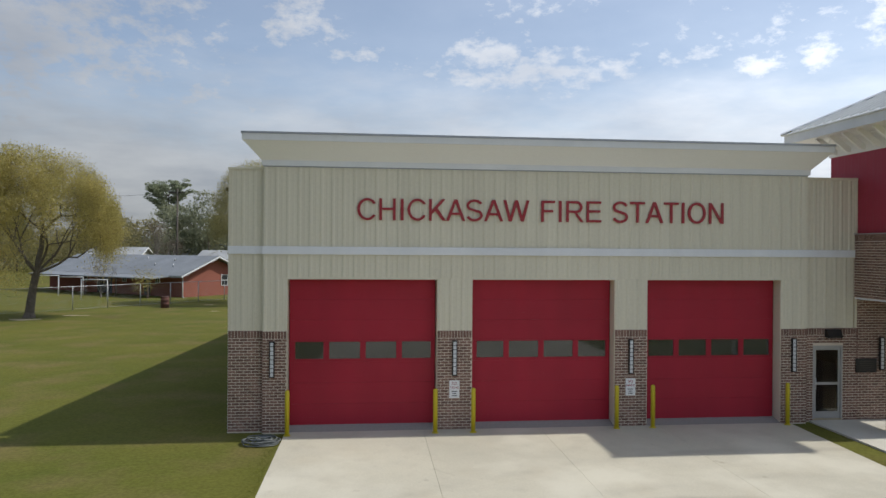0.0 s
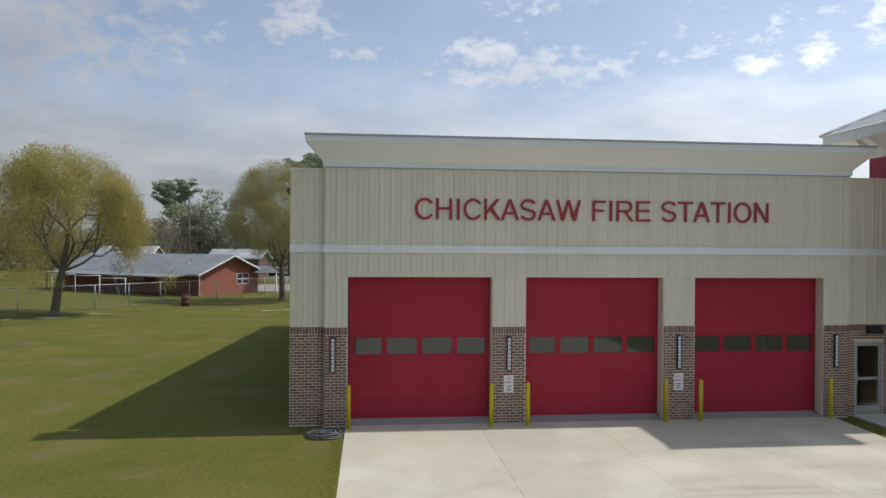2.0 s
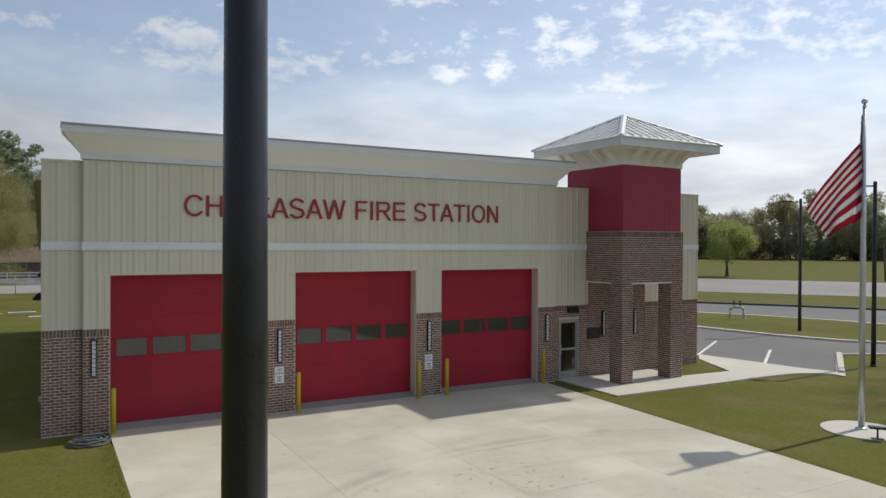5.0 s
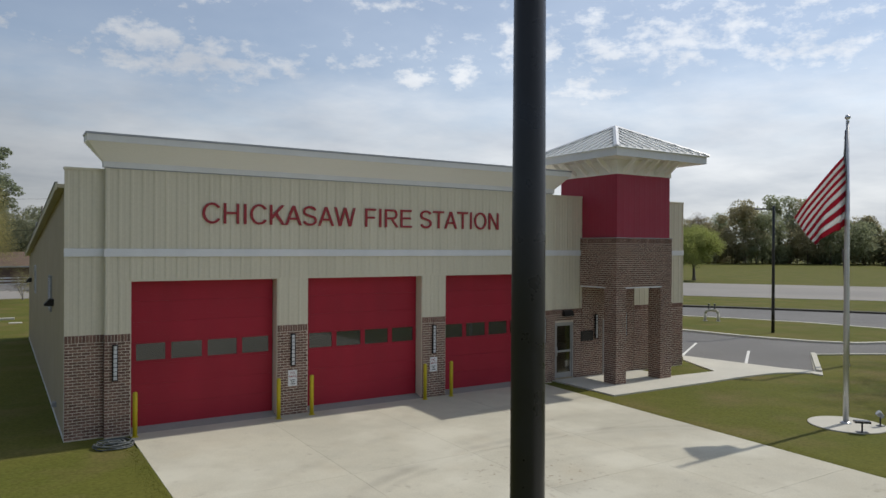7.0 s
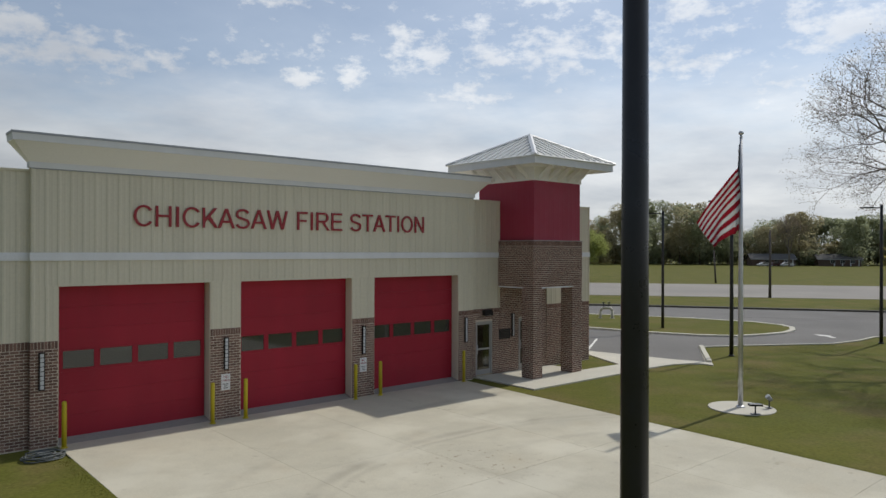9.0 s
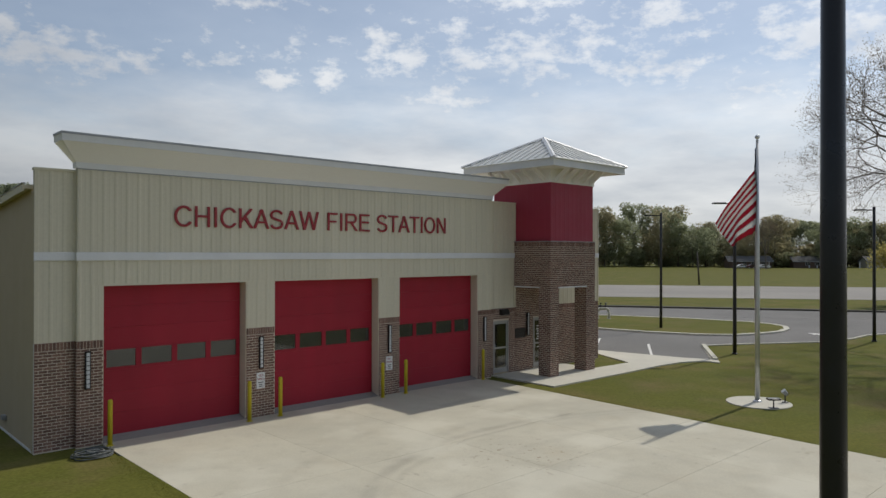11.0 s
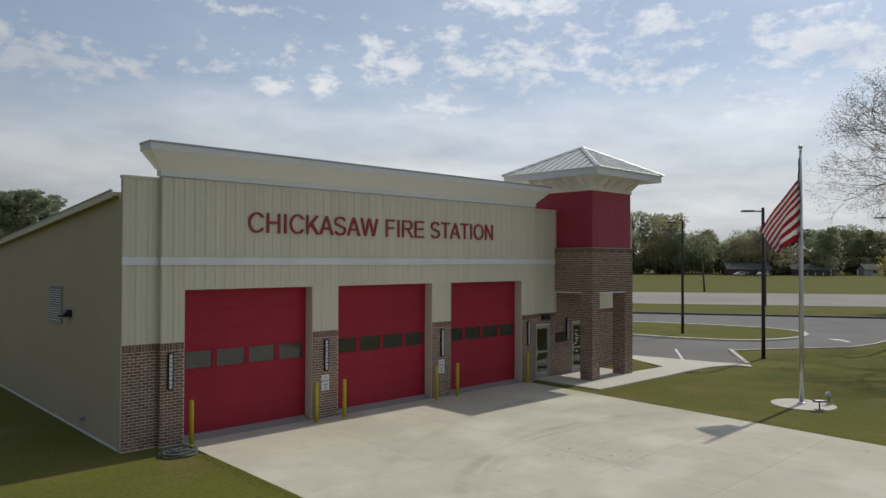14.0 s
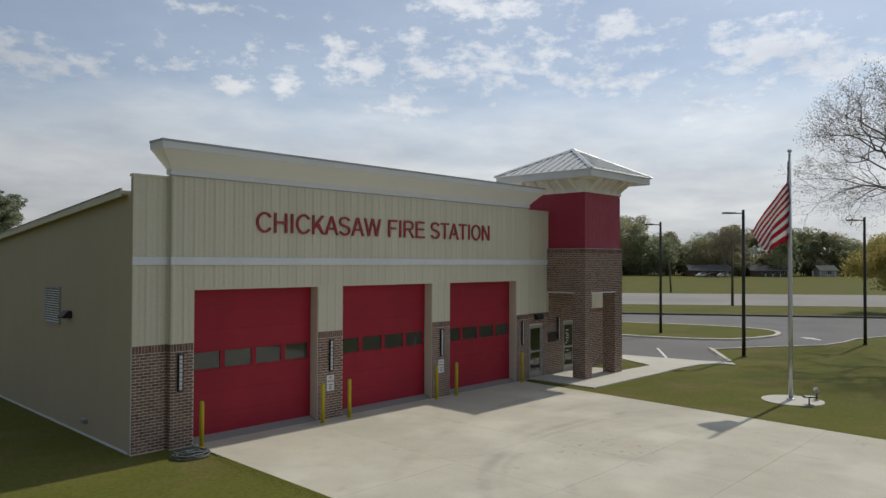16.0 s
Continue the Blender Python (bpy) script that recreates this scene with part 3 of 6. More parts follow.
def cornice():
    """Flared cornice: frieze, sloping soffit, fascia, coping, carried round both ends."""
    x0, x1, y0, y1 = MX0, MX1, F, F + 0.24
    out = 0.50

    def ring(grow, z):
        return [(x0 - grow, y1 + 0.0, z), (x0 - grow, y0 - grow, z), (x1 + grow, y0 - grow, z), (x1 + grow, y1 + 0.0, z)]

    def band(name, g0, z0, g1, z1, material, label):
        bm = bm_new()
        a, b = [bm.verts.new(p) for p in ring(g0, z0)], [bm.verts.new(p) for p in ring(g1, z1)]
        back_a = [bm.verts.new(p) for p in ring(-0.06, z0)]
        back_b = [bm.verts.new(p) for p in ring(-0.06, z1)]
        for i in range(3):
            bm.faces.new((a[i], a[i + 1], b[i + 1], b[i]))
            bm.faces.new((back_a[i + 1], back_a[i], back_b[i], back_b[i + 1]))
            bm.faces.new((b[i], b[i + 1], back_b[i + 1], back_b[i]))
            bm.faces.new((a[i + 1], a[i], back_a[i], back_a[i + 1]))
        for i in (0, 3):
            bm.faces.new((a[i], b[i], back_b[i], back_a[i]))
        part(name, bm, material, top, label)

    top = thing("cornice", ((x0 + x1) / 2, F, 7.36), "flared cream and white cornice with grey coping along the roofline", "cornice", kind="structure")
    band("frieze", 0.045, 7.37, 0.055, 7.52, WHITE, "white frieze board")
    band("sloping_soffit", 0.05, 7.52, out - 0.02, 8.00, SOFFIT, "cream sloping soffit")
    band("fascia", out, 8.00, out + 0.012, 8.175, WHITE, "white fascia")
    band("coping", out + 0.03, 8.175, out + 0.03, 8.235, COPING, "grey metal coping")
    part("band", boxed(MX0 - 0.03, MX1 + 0.03, F - 0.05, F - 0.0, 4.93, 5.15, 0.008), WHITE, top, "white painted band")
    # dark strip that draws the shadow line below the frieze
    part("drip_edge", boxed(MX0, MX1, F - 0.026, F, 7.342, 7.37), COPING, top, "grey drip edge, dark for the shadow line under the frieze")
    part("cap", boxed(MX0 + 0.07, MX1 - 0.07, F + 0.07, F + 0.235, 7.9, 8.2), COPING, top)


def hall():
    """Side and back walls, sloping roof and floor behind the front."""
    def top(y):
        return 6.80 - (y - 20.4) * 0.0845
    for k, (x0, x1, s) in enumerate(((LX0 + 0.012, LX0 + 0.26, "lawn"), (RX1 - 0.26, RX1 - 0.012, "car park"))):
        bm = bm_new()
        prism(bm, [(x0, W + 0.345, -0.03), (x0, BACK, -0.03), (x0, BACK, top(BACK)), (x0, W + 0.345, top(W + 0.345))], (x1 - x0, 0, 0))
        side = whole("wall_side_%d" % (k + 1), bm, SHADED_CREAM, "smooth cream side wall facing the %s" % s, "wall", "structure")
        xo = x0 if k == 0 else x1
        d = -1 if k == 0 else 1
        foot = boxed(min(xo, xo + d * 0.02), max(xo, xo + d * 0.02), W + 0.2, BACK, -0.03, 0.03)
        part("base_flashing", foot, WHITE, side, "white base flashing")
        # corner post
        post = bm_new()
        px0, px1 = min(xo, xo - d * 0.10) - 0.012, max(xo, xo - d * 0.10) + 0.012
        box(post, px0, px1, W + 0.03, W + 0.345, -0.03, 6.72)
        box(post, px0, px1, W + 0.03, W + 0.15, 6.72, 7.25)
        part("corner_post", post, SHADED_CREAM, side)
    whole("wall_back", boxed(LX0 + 0.26, RX1 - 0.26, BACK - 0.25, BACK, -0.03, top(BACK)), SHADED_CREAM, "plain cream back wall", "wall", "structure")
    roof = bm_new()
    y0, y1 = W + 0.345, BACK + 0.35
    prism(roof, [(LX0 - 0.16, y0, top(y0)), (LX0 - 0.16, y1, top(y1)), (LX0 - 0.16, y1, top(y1) + 0.1), (LX0 - 0.16, y0, top(y0) + 0.1)], (RX1 - LX0 + 0.32, 0, 0))
    r = whole("roof", roof, SIDING, "low sloping metal roof behind the parapet", "roof", "structure")
    for x in (LX0 - 0.20, RX1 + 0.16):
        bm = bm_new()
        prism(bm, [(x, y0, top(y0) - 0.06), (x, y1, top(y1) - 0.06), (x, y1, top(y1) + 0.13), (x, y0, top(y0) + 0.13)], (0.04, 0, 0))
        part("rake_trim", bm, SIDING, r, "cream rake trim")
        bm = bm_new()
        prism(bm, [(x - 0.02, y0, top(y0) + 0.131), (x - 0.02, y1, top(y1) + 0.131), (x - 0.02, y1, top(y1) + 0.157), (x - 0.02, y0, top(y0) + 0.157)], (0.08, 0, 0))
        part("rake_cap", bm, COPING, r, "grey rake cap")
    whole("floor", boxed(LX0 + 0.26, RX1 - 0.26, D - 0.03, BACK - 0.25, -0.03, 0.115), INTERIOR, "grey concrete bay floor", "floor", "structure")
    whole("wall_partition", boxed(12.9, 13.0, F + 0.4, BACK - 0.3, 0.115, 5.0), INTERIOR, "plain partition wall beside the bays", "wall", "structure")
    sill = bm_new()
    for a, b in BAY:
        prism(sill, [(a, F - 0.03, -0.02), (a, D - 0.03, -0.02), (a, D - 0.03, 0.112), (a, F - 0.03, 0.012)], (b - a, 0, 0))
    whole("threshold", sill, OLD_ROAD, "grey sloping concrete thresholds under the bay doors", "threshold", "structure")


front_wall()
wings()
WALLS["entrance"] = entrance_wall()
cornice()
hall()


def bay_door(a, b):
    """Sectional door: seven sections, the fourth glazed with four panes."""
    door = thing("bay_door", ((a + b) / 2, D, 0.115), "closed red sectional bay door with a row of four windows", "garage door", "bay doors of the station")
    z0, z1, n = 0.115, HEAD - 0.02, 7
    h = (z1 - z0) / n
    for k in range(n):
        za, zb = z0 + k * h, z0 + (k + 1) * h - 0.003
        if k != 3:
            sec = bm_new()
            box(sec, a + 0.036, b - 0.036, D, D + 0.05, za, zb)
            for f in (0.26, 0.74):
                zc = za + (zb - za) * f
                box(sec, a + 0.04, b - 0.04, D - 0.002, D, zc - 0.05, zc + 0.05)
            part("section", sec, DOOR_RED, door)
            continue
        sec = bm_new()
        wz0, wz1 = 1.955, 2.475
        za, zb = z0 + 3 * h, z0 + 4 * h - 0.006
        w = (b - a - 0.072) / 4
        box(sec, a + 0.036, b - 0.036, D, D + 0.05, za, wz0)
        box(sec, a + 0.036, b - 0.036, D, D + 0.05, wz1, zb)
        xs = [a + 0.036 + w * i for i in range(5)]
        cut = []
        for i in range(4):
            cut.append((xs[i] + (0.14 if i == 0 else 0.06), xs[i + 1] - (0.10 if i == 3 else 0.06)))
        for p, q in zip([a + 0.036] + [c[1] for c in cut], [c[0] for c in cut] + [b - 0.036]):
            box(sec, p, q, D, D + 0.05, wz0, wz1)
        glazed = part("section", sec, DOOR_RED, door, "glazed red section")
        for p, q in cut:
            fr = bm_new()
            for u in ((p, p + 0.02, wz0, wz1), (q - 0.02, q, wz0, wz1), (p + 0.02, q - 0.02, wz0, wz0 + 0.02), (p + 0.02, q - 0.02, wz1 - 0.02, wz1)):
                box(fr, u[0], u[1], D - 0.010, D + 0.03, u[2], u[3])
            part("window_frame", fr, DOOR_RED, glazed, "thin red frame")
            part("pane", boxed(p + 0.018, q - 0.018, D + 0.014, D + 0.022, wz0 + 0.018, wz1 - 0.018), BAY_PANE, glazed, "tinted glass pane")
    part("bottom_seal", boxed(a + 0.04, b - 0.04, D + 0.005, D + 0.045, 0.113, 0.135), BLACK, door)


for bay in BAY:
    bay_door(*bay)


# ---- the entrance tower ----
TX0, TX1, TY0, TY1 = 14.38, 17.53, 18.12, 21.45


def tower():
    tw = thing("entrance_tower", ((TX0 + TX1) / 2, (TY0 + TY1) / 2, 0.0), "brown brick and red panel entrance tower with hipped metal roof", "tower")
    cx, cy = (TX0 + TX1) / 2 + 0.03, (TY0 + TY1) / 2 - 0.02
    core = bm_new()
    for x0, x1, y0, y1 in COLUMNS:
        box(core, x0 + 0.006, x1 - 0.006, y0 + 0.006, y1 - 0.006, -0.03, 3.72)
    box(core, TX0 + 0.006, TX1 - 0.006, TY0 + 0.006, TY0 + 0.45, 3.72, 5.63)
    box(core, TX0 + 0.006, TX0 + 0.45, TY0 + 0.45, TY1, 3.72, 5.63)
    box(core, TX1 - 0.45, TX1 - 0.012, TY0 + 0.45, TY1, 3.72, 5.63)
    part("brick_body", core, MORTAR, tw, "brown brick body with pale mortar")
    part("porch_ceiling", boxed(TX0 + 0.45, TX1 - 0.45, TY0 + 0.45, W, 3.76, 3.84), WHITE, tw, "white porch ceiling")
    for u in ((COLUMNS[0][1] - 0.05, COLUMNS[1][0] + 0.05, TY0 + 0.0, TY0 + 0.45), (TX0 + 0.0, TX0 + 0.45, COLUMNS[0][3] - 0.05, W - 0.06), (TX1 - 0.45, TX1, COLUMNS[0][3] - 0.05, W - 0.06)):
        part("lintel", boxed(*u[:2], u[2] - 0.008, u[3], 3.68, 3.73), WHITE, tw, "white painted steel lintel")
    inset = 0.07
    rx0, rx1, ry0, ry1 = TX0 + inset + 0.03, TX1 - inset, TY0 + inset, TY1 - inset
    part("upper_wall", boxed(rx0 + 0.02, rx1 - 0.02, ry0 + 0.02, ry1 - 0.02, 5.63, 8.6), TOWER_RED, tw)
    red = part("red_cladding", boxed(rx0 - 0.012, rx0 + 0.03, ry0 - 0.012, ry0 + 0.03, 5.64, 8.10), TOWER_RED, tw, "red ribbed metal cladding")
    cladding(red, TOWER_RED, rx0 + 0.03, rx1, ry0, 5.64, 8.10)
    cladding(red, TOWER_RED, 0, ry1 - ry0, 0, 5.64, 8.10, turn=-90, at=(rx0, ry1, 0))
    cladding(red, TOWER_RED, 0, ry1 - ry0, 0, 5.64, 8.10, turn=90, at=(rx1, ry0, 0))
    part("sill_course", boxed(TX0 - 0.015, TX1 + 0.015, TY0 - 0.015, TY1, 5.63, 5.655), COPING, tw)
    part("frieze", boxed(rx0 - 0.04, rx1 + 0.04, ry0 - 0.04, ry1 + 0.04, 8.10, 8.66), SOFFIT, tw, "white frieze under the eaves")
    h = 2.50
    part("soffit", boxed(cx - h, cx + h, cy - h, cy + h, 8.66, 8.70), SOFFIT, tw, "white soffit")
    fas = bm_new()
    for x0, x1, y0, y1 in ((cx - h - 0.03, cx + h + 0.03, cy - h - 0.03, cy - h), (cx - h - 0.03, cx + h + 0.03, cy + h, cy + h + 0.03), (cx - h - 0.03, cx - h, cy - h, cy + h), (cx + h, cx + h + 0.03, cy - h, cy + h)):
        box(fas, x0, x1, y0, y1, 8.64, 8.92)
    part("fascia", fas, WHITE, tw, "white fascia board")
    # knee braces
    def brace(px, py, dx, dy):
        bm = bm_new()
        ex, ey = -dy, dx
        t = 0.05
        o = [(0.0, 8.16), (0.0, 8.30), (0.52, 8.66), (0.70, 8.66), (0.70, 8.60), (0.10, 8.16)]
        prism(bm, [(px + dx * u - ex * t, py + dy * u - ey * t, z) for u, z in o], (ex * 2 * t, ey * 2 * t, 0))
        part("bracket", bm, SOFFIT, tw, "white knee bracket")
    for i in range(5):
        f = (i + 0.5) / 5
        brace(rx0 + (rx1 - rx0) * f, ry0 - 0.04, 0, -1)
        brace(rx0 + (rx1 - rx0) * f, ry1 + 0.04, 0, 1)
        brace(rx0 - 0.04, ry0 + (ry1 - ry0) * f, -1, 0)
        brace(rx1 + 0.04, ry0 + (ry1 - ry0) * f, 1, 0)
    # hipped roof with standing seams
    e, apex, ez = h + 0.10, 10.24, 8.95
    bm = bm_new()
    base = [bm.verts.new((cx + sx * e, cy + sy * e, ez)) for sx, sy in ((-1, -1), (1, -1), (1, 1), (-1, 1))]
    low = [bm.verts.new((cx + sx * e, cy + sy * e, ez - 0.03)) for sx, sy in ((-1, -1), (1, -1), (1, 1), (-1, 1))]
    tip = bm.verts.new((cx, cy, apex))
    for i in range(4):
        j = (i + 1) % 4
        bm.faces.new((base[i], base[j], tip))
        bm.faces.new((low[i], low[j], base[j], base[i]))
    bm.faces.new(low[::-1])
    roof = part("tower_roof", bm, ROOF_METAL, tw, "pale standing seam hipped roof")
    for sx, sy in ((0, -1), (1, 0), (0, 1), (-1, 0)):
        ex, ey = -sy, sx
        n = 13
        for k in range(-6, 7):
            u = k * (2 * e / n)
            run = 1 - abs(u) / e
            if run < 0.06:
                continue
            a = Vector((cx + ex * u + sx * e, cy + ey * u + sy * e, ez + 0.012))
            b = Vector((cx + ex * u + sx * e * (1 - run), cy + ey * u + sy * e * (1 - run), ez + (apex - ez) * run + 0.012))
            seam = bm_new()
            side = Vector((ex, ey, 0)) * 0.013
            lift = Vector((0, 0, 0.055))
            q = [seam.verts.new(p) for p in (a - side, a + side, b + side, b - side, a - side + lift, a + side + lift, b + side + lift, b - side + lift)]
            for f in ((0, 1, 5, 4), (1, 2, 6, 5), (2, 3, 7, 6), (3, 0, 4, 7), (4, 5, 6, 7), (0, 3, 2, 1)):
                seam.faces.new([q[i] for i in f])
            part("seam", seam, ROOF_METAL, roof)
    for sx, sy in ((-1, -1), (1, -1), (1, 1), (-1, 1)):
        cap = bm_new()
        a, b = Vector((cx + sx * (e + 0.01), cy + sy * (e + 0.01), ez)), Vector((cx, cy, apex + 0.02))
        side = Vector((-sy, sx, 0)).normalized() * 0.11
        up = Vector((0, 0, 0.07))
        q = [cap.verts.new(p) for p in (a - side, a + side, b + side, b - side, a + up, b + up)]
        for f in ((0, 4, 5, 3), (4, 1, 2, 5), (0, 1, 4), (3, 5, 2), (0, 3, 2, 1)):
            cap.faces.new([q[i] for i in f])
        part("hip_cap", cap, WHITE, roof, "white hip cap")
    return tw


COLUMNS = ((TX0, 14.94, TY0, TY0 + 0.62), (16.87, TX1, TY0, TY0 + 0.62))
TOWER = tower()


# ---- small things on the front ----
def letters(parent, text, x0, x1, z0, z1, y, depth, material, name="letter", split=True, thin=0.0):
    """Block letters fitted into a rectangle on a front wall; each letter a mesh of its own."""
    curve = bpy.data.curves.new("lettering", "FONT")
    curve.body, curve.extrude, curve.size, curve.offset = text, 0.5, 1.0, thin
    tmp = new("lettering", curve)
    me = bpy.data.meshes.new_from_object(tmp.evaluated_get(bpy.context.evaluated_depsgraph_get()))
    bpy.data.objects.remove(tmp)
    bm = bm_new()
    bm.from_mesh(me)
    bpy.data.meshes.remove(me)
    bmesh.ops.remove_doubles(bm, verts=bm.verts, dist=0.0001)
    lo = [min(v.co[k] for v in bm.verts) for k in range(3)]
    hi = [max(v.co[k] for v in bm.verts) for k in range(3)]
    for v in bm.verts:
        u = (v.co.x - lo[0]) / (hi[0] - lo[0])
        w = (v.co.y - lo[1]) / (hi[1] - lo[1])
        d = (v.co.z - lo[2]) / (hi[2] - lo[2])
        v.co = Vector((x0 + u * (x1 - x0), y - d * depth, z0 + w * (z1 - z0)))
    if not split:
        part(name, bm, material, parent)
        return
    left = set(bm.verts)
    while left:
        seed = left.pop()
        group, stack = {seed}, [seed]
        while stack:
            for e in stack.pop().link_edges:
                for v in e.verts:
                    if v not in group:
                        group.add(v)
                        stack.append(v)
        left -= group
        one = bm_new()
        made = {v: one.verts.new(v.co) for v in group}
        for f in {f for v in group for f in v.link_faces}:
            one.faces.new([made[v] for v in f.verts])
        part(name, one, material, parent)
    bm.free()


def bow(cx, cz, rx, rz, a0, a1, n=26):
    """Points along a part of an ellipse; angles in degrees."""
    return [(cx + rx * cos(radians(a0 + (a1 - a0) * k / n)), cz + rz * sin(radians(a0 + (a1 - a0) * k / n))) for k in range(n + 1)]


def glyph(c, w, h, s, t):
    """Outlines of a plain sans-serif capital, w wide and h high, with upright strokes s and level strokes t thick; inner loops are holes."""
    m, e = w / 2, s * 1.10
    if c == "I":
        return [[(0, 0), (0, h), (w, h), (w, 0)]]
    if c == "H":
        a, b = 0.5 * h - t * 0.3, 0.5 * h + t * 0.7
        return [[(0, 0), (0, h), (s, h), (s, b), (w - s, b), (w - s, h), (w, h), (w, 0), (w - s, 0), (w - s, a), (s, a), (s, 0)]]
    if c == "T":
        return [[(m - s / 2, 0), (m - s / 2, h - t), (0, h - t), (0, h), (w, h), (w, h - t), (m + s / 2, h - t), (m + s / 2, 0)]]
    if c == "F":
        a, b = 0.45 * h, 0.45 * h + t
        return [[(0, 0), (0, h), (w, h), (w, h - t), (s, h - t), (s, b), (w * 0.88, b), (w * 0.88, a), (s, a), (s, 0)]]
    if c == "E":
        a, b = 0.5 * h - t * 0.3, 0.5 * h + t * 0.7
        return [[(0, 0), (0, h), (w * 0.98, h), (w * 0.98, h - t), (s, h - t), (s, b), (w * 0.93, b), (w * 0.93, a), (s, a), (s, t), (w, t), (w, 0)]]
    if c == "N":
        q = 0.215 * h
        return [[(0, 0), (0, h), (s * 1.05, h), (w - s, q), (w - s, h), (w, h), (w, 0), (w - s * 1.05, 0), (s, h - q), (s, 0)]]
    if c == "A":
        a, b0 = s * 0.58, 0.275 * h
        run = (m - a) / h
        b1 = b0 + t
        return [[(0, 0), (m - a, h), (m + a, h), (w, 0), (w - e, 0), (w - e - b0 * run, b0), (e + b0 * run, b0), (e, 0)],
                [(e + b1 * run, b1), (w - e - b1 * run, b1), (m, (m - e) / run)]]
    if c == "W":
        b1, b2, a = 0.265 * w, 0.735 * w, e / 2
        low = (e + (b1 + a - e) - (b1 - a)) / ((b1 + a - e) + (m - a - b1 + a)) * h
        notch = h * (m - b1 - a) / (m + a - b1 - a)
        xl = (b1 - a) + (m - b1) * low / h
        return [[(0, h), (e, h), (xl, low), (m - a, h), (m + a, h), (w - xl, low), (w - e, h), (w, h), (b2 + a, 0), (b2 - a, 0), (m, notch), (b1 + a, 0), (b1 - a, 0)]]
    if c == "K":
        g = 1.40 * s
        x2 = 0.955 * w - g
        run = (x2 - s) / (0.52 * h)

        def edge(z):
            return x2 + g - (h - z) * run
        return [[(0, 0), (0, h), (s, h), (s, 0.48 * h), (x2, h), (x2 + g, h), (edge(0.585 * h), 0.585 * h), (w, 0), (w - g * 0.92, 0), (edge(0.45 * h), 0.45 * h), (s, h - (x2 + g - s) / run), (s, 0)]]
    if c == "R":
        zb = 0.44 * h
        r = (h - zb) / 2
        xb, zc = 0.915 * w - r * 0.98, (h + zb) / 2
        return [[(0, 0), (0, h)] + bow(xb, zc, r * 0.98, r, 90, -90, 16) + [(w, 0), (w - s * 1.22, 0), (xb - s * 1.0, zb), (s, zb), (s, 0)],
                [(s, h - t)] + bow(xb, zc, r * 0.98 - s, r - t, 90, -90, 14) + [(s, zb + t)]]
    if c == "O":
        return [bow(m, h / 2, m, h / 2, 0, 360, 40)[:-1], bow(m, h / 2, m - s, h / 2 - t, 0, 360, 36)[:-1]]
    if c == "C":
        r = 0.535 * w
        return [bow(r, h / 2, r, h / 2, 33, 343 - 16, 36) + bow(r, h / 2, r - s, h / 2 - t, 343 - 20, 37, 32)]
    # S: a stroke along two bows
    r = (h - t) / 4
    mid = bow(m, h - t / 2 - r, m - s * 0.55, r, 18, 225, 18) + [(m - 0.14 * w, h * 0.535), (m + 0.14 * w, h * 0.465)] + bow(m, t / 2 + r, m - s * 0.50, r, 45, -165, 18)
    left, right = [], []
    for k, p in enumerate(mid):
        q0, q1 = mid[max(k - 1, 0)], mid[min(k + 1, len(mid) - 1)]
        d = Vector((q1[0] - q0[0], q1[1] - q0[1])).normalized() * (t * 0.52)
        left.append((p[0] - d.y, p[1] + d.x))
        right.append((p[0] + d.y, p[1] - d.x))
    return [left + right[::-1]]


def raised_letter(parent, c, x0, x1, z0, z1, y, depth):
    """One capital as a solid standing off the wall, front at y - depth."""
    loops = glyph(c, x1 - x0, z1 - z0, 0.077, 0.068)
    xs = [p[0] for loop in loops for p in loop]
    k = (x1 - x0) / (max(xs) - min(xs))
    loops = [[Vector((x0 + (px - min(xs)) * k, 0, z0 + pz)) for px, pz in loop] for loop in loops]
    bm = bm_new()
    flat = [p for loop in loops for p in loop]
    front = [bm.verts.new((p.x, y - depth, p.z)) for p in flat]
    back = [bm.verts.new((p.x, y, p.z)) for p in flat]
    for tri in geometry.tessellate_polygon(loops):
        bm.faces.new([front[i] for i in tri])
        bm.faces.new([back[i] for i in tri[::-1]])
    first = 0
    for loop in loops:
        n = len(loop)
        for i in range(n):
            a, b = first + i, first + (i + 1) % n
            bm.faces.new((front[a], front[b], back[b], back[a]))
        first += n
    part("letter", bm, SIGN_RED, parent)


def station_sign():
    sign = thing("station_sign", (4.76, F, 5.9), "raised red capital letters naming the station on cream siding", "sign")
    # advance, left and right edge of each capital, in ems / 2048
    shape = {"C": (1479, 102, 1398), "H": (1479, 164, 1314), "I": (569, 191, 394), "K": (1366, 150, 1364), "A": (1366, -3, 1369), "S": (1366, 92, 1259), "W": (1933, 26, 1911), "F": (1251, 168, 1157), "R": (1479, 161, 1453), "E": (1366, 162, 1256), "T": (1251, 43, 1208), "O": (1593, 99, 1501), "N": (1479, 156, 1311)}
    for text, x0, x1 in (("CHICKASAW", -0.585, 4.295), ("FIRE", 4.645, 6.415), ("STATION", 6.755, 10.11)):
        pen, spots = 0, []
        for c in text:
            adv, a, b = shape[c]
            spots.append((c, pen + a, pen + b))
            pen += adv
        lo, hi = spots[0][1], spots[-1][2]
        k = (x1 - x0) / (hi - lo)
        for c, a, b in spots:
            over = 0.008 if c in "CSO" else 0.0
            raised_letter(sign, c, x0 + (a - lo) * k, x0 + (b - lo) * k, 5.902 - over, 6.508 + over, F - 0.018, 0.035)


station_sign()


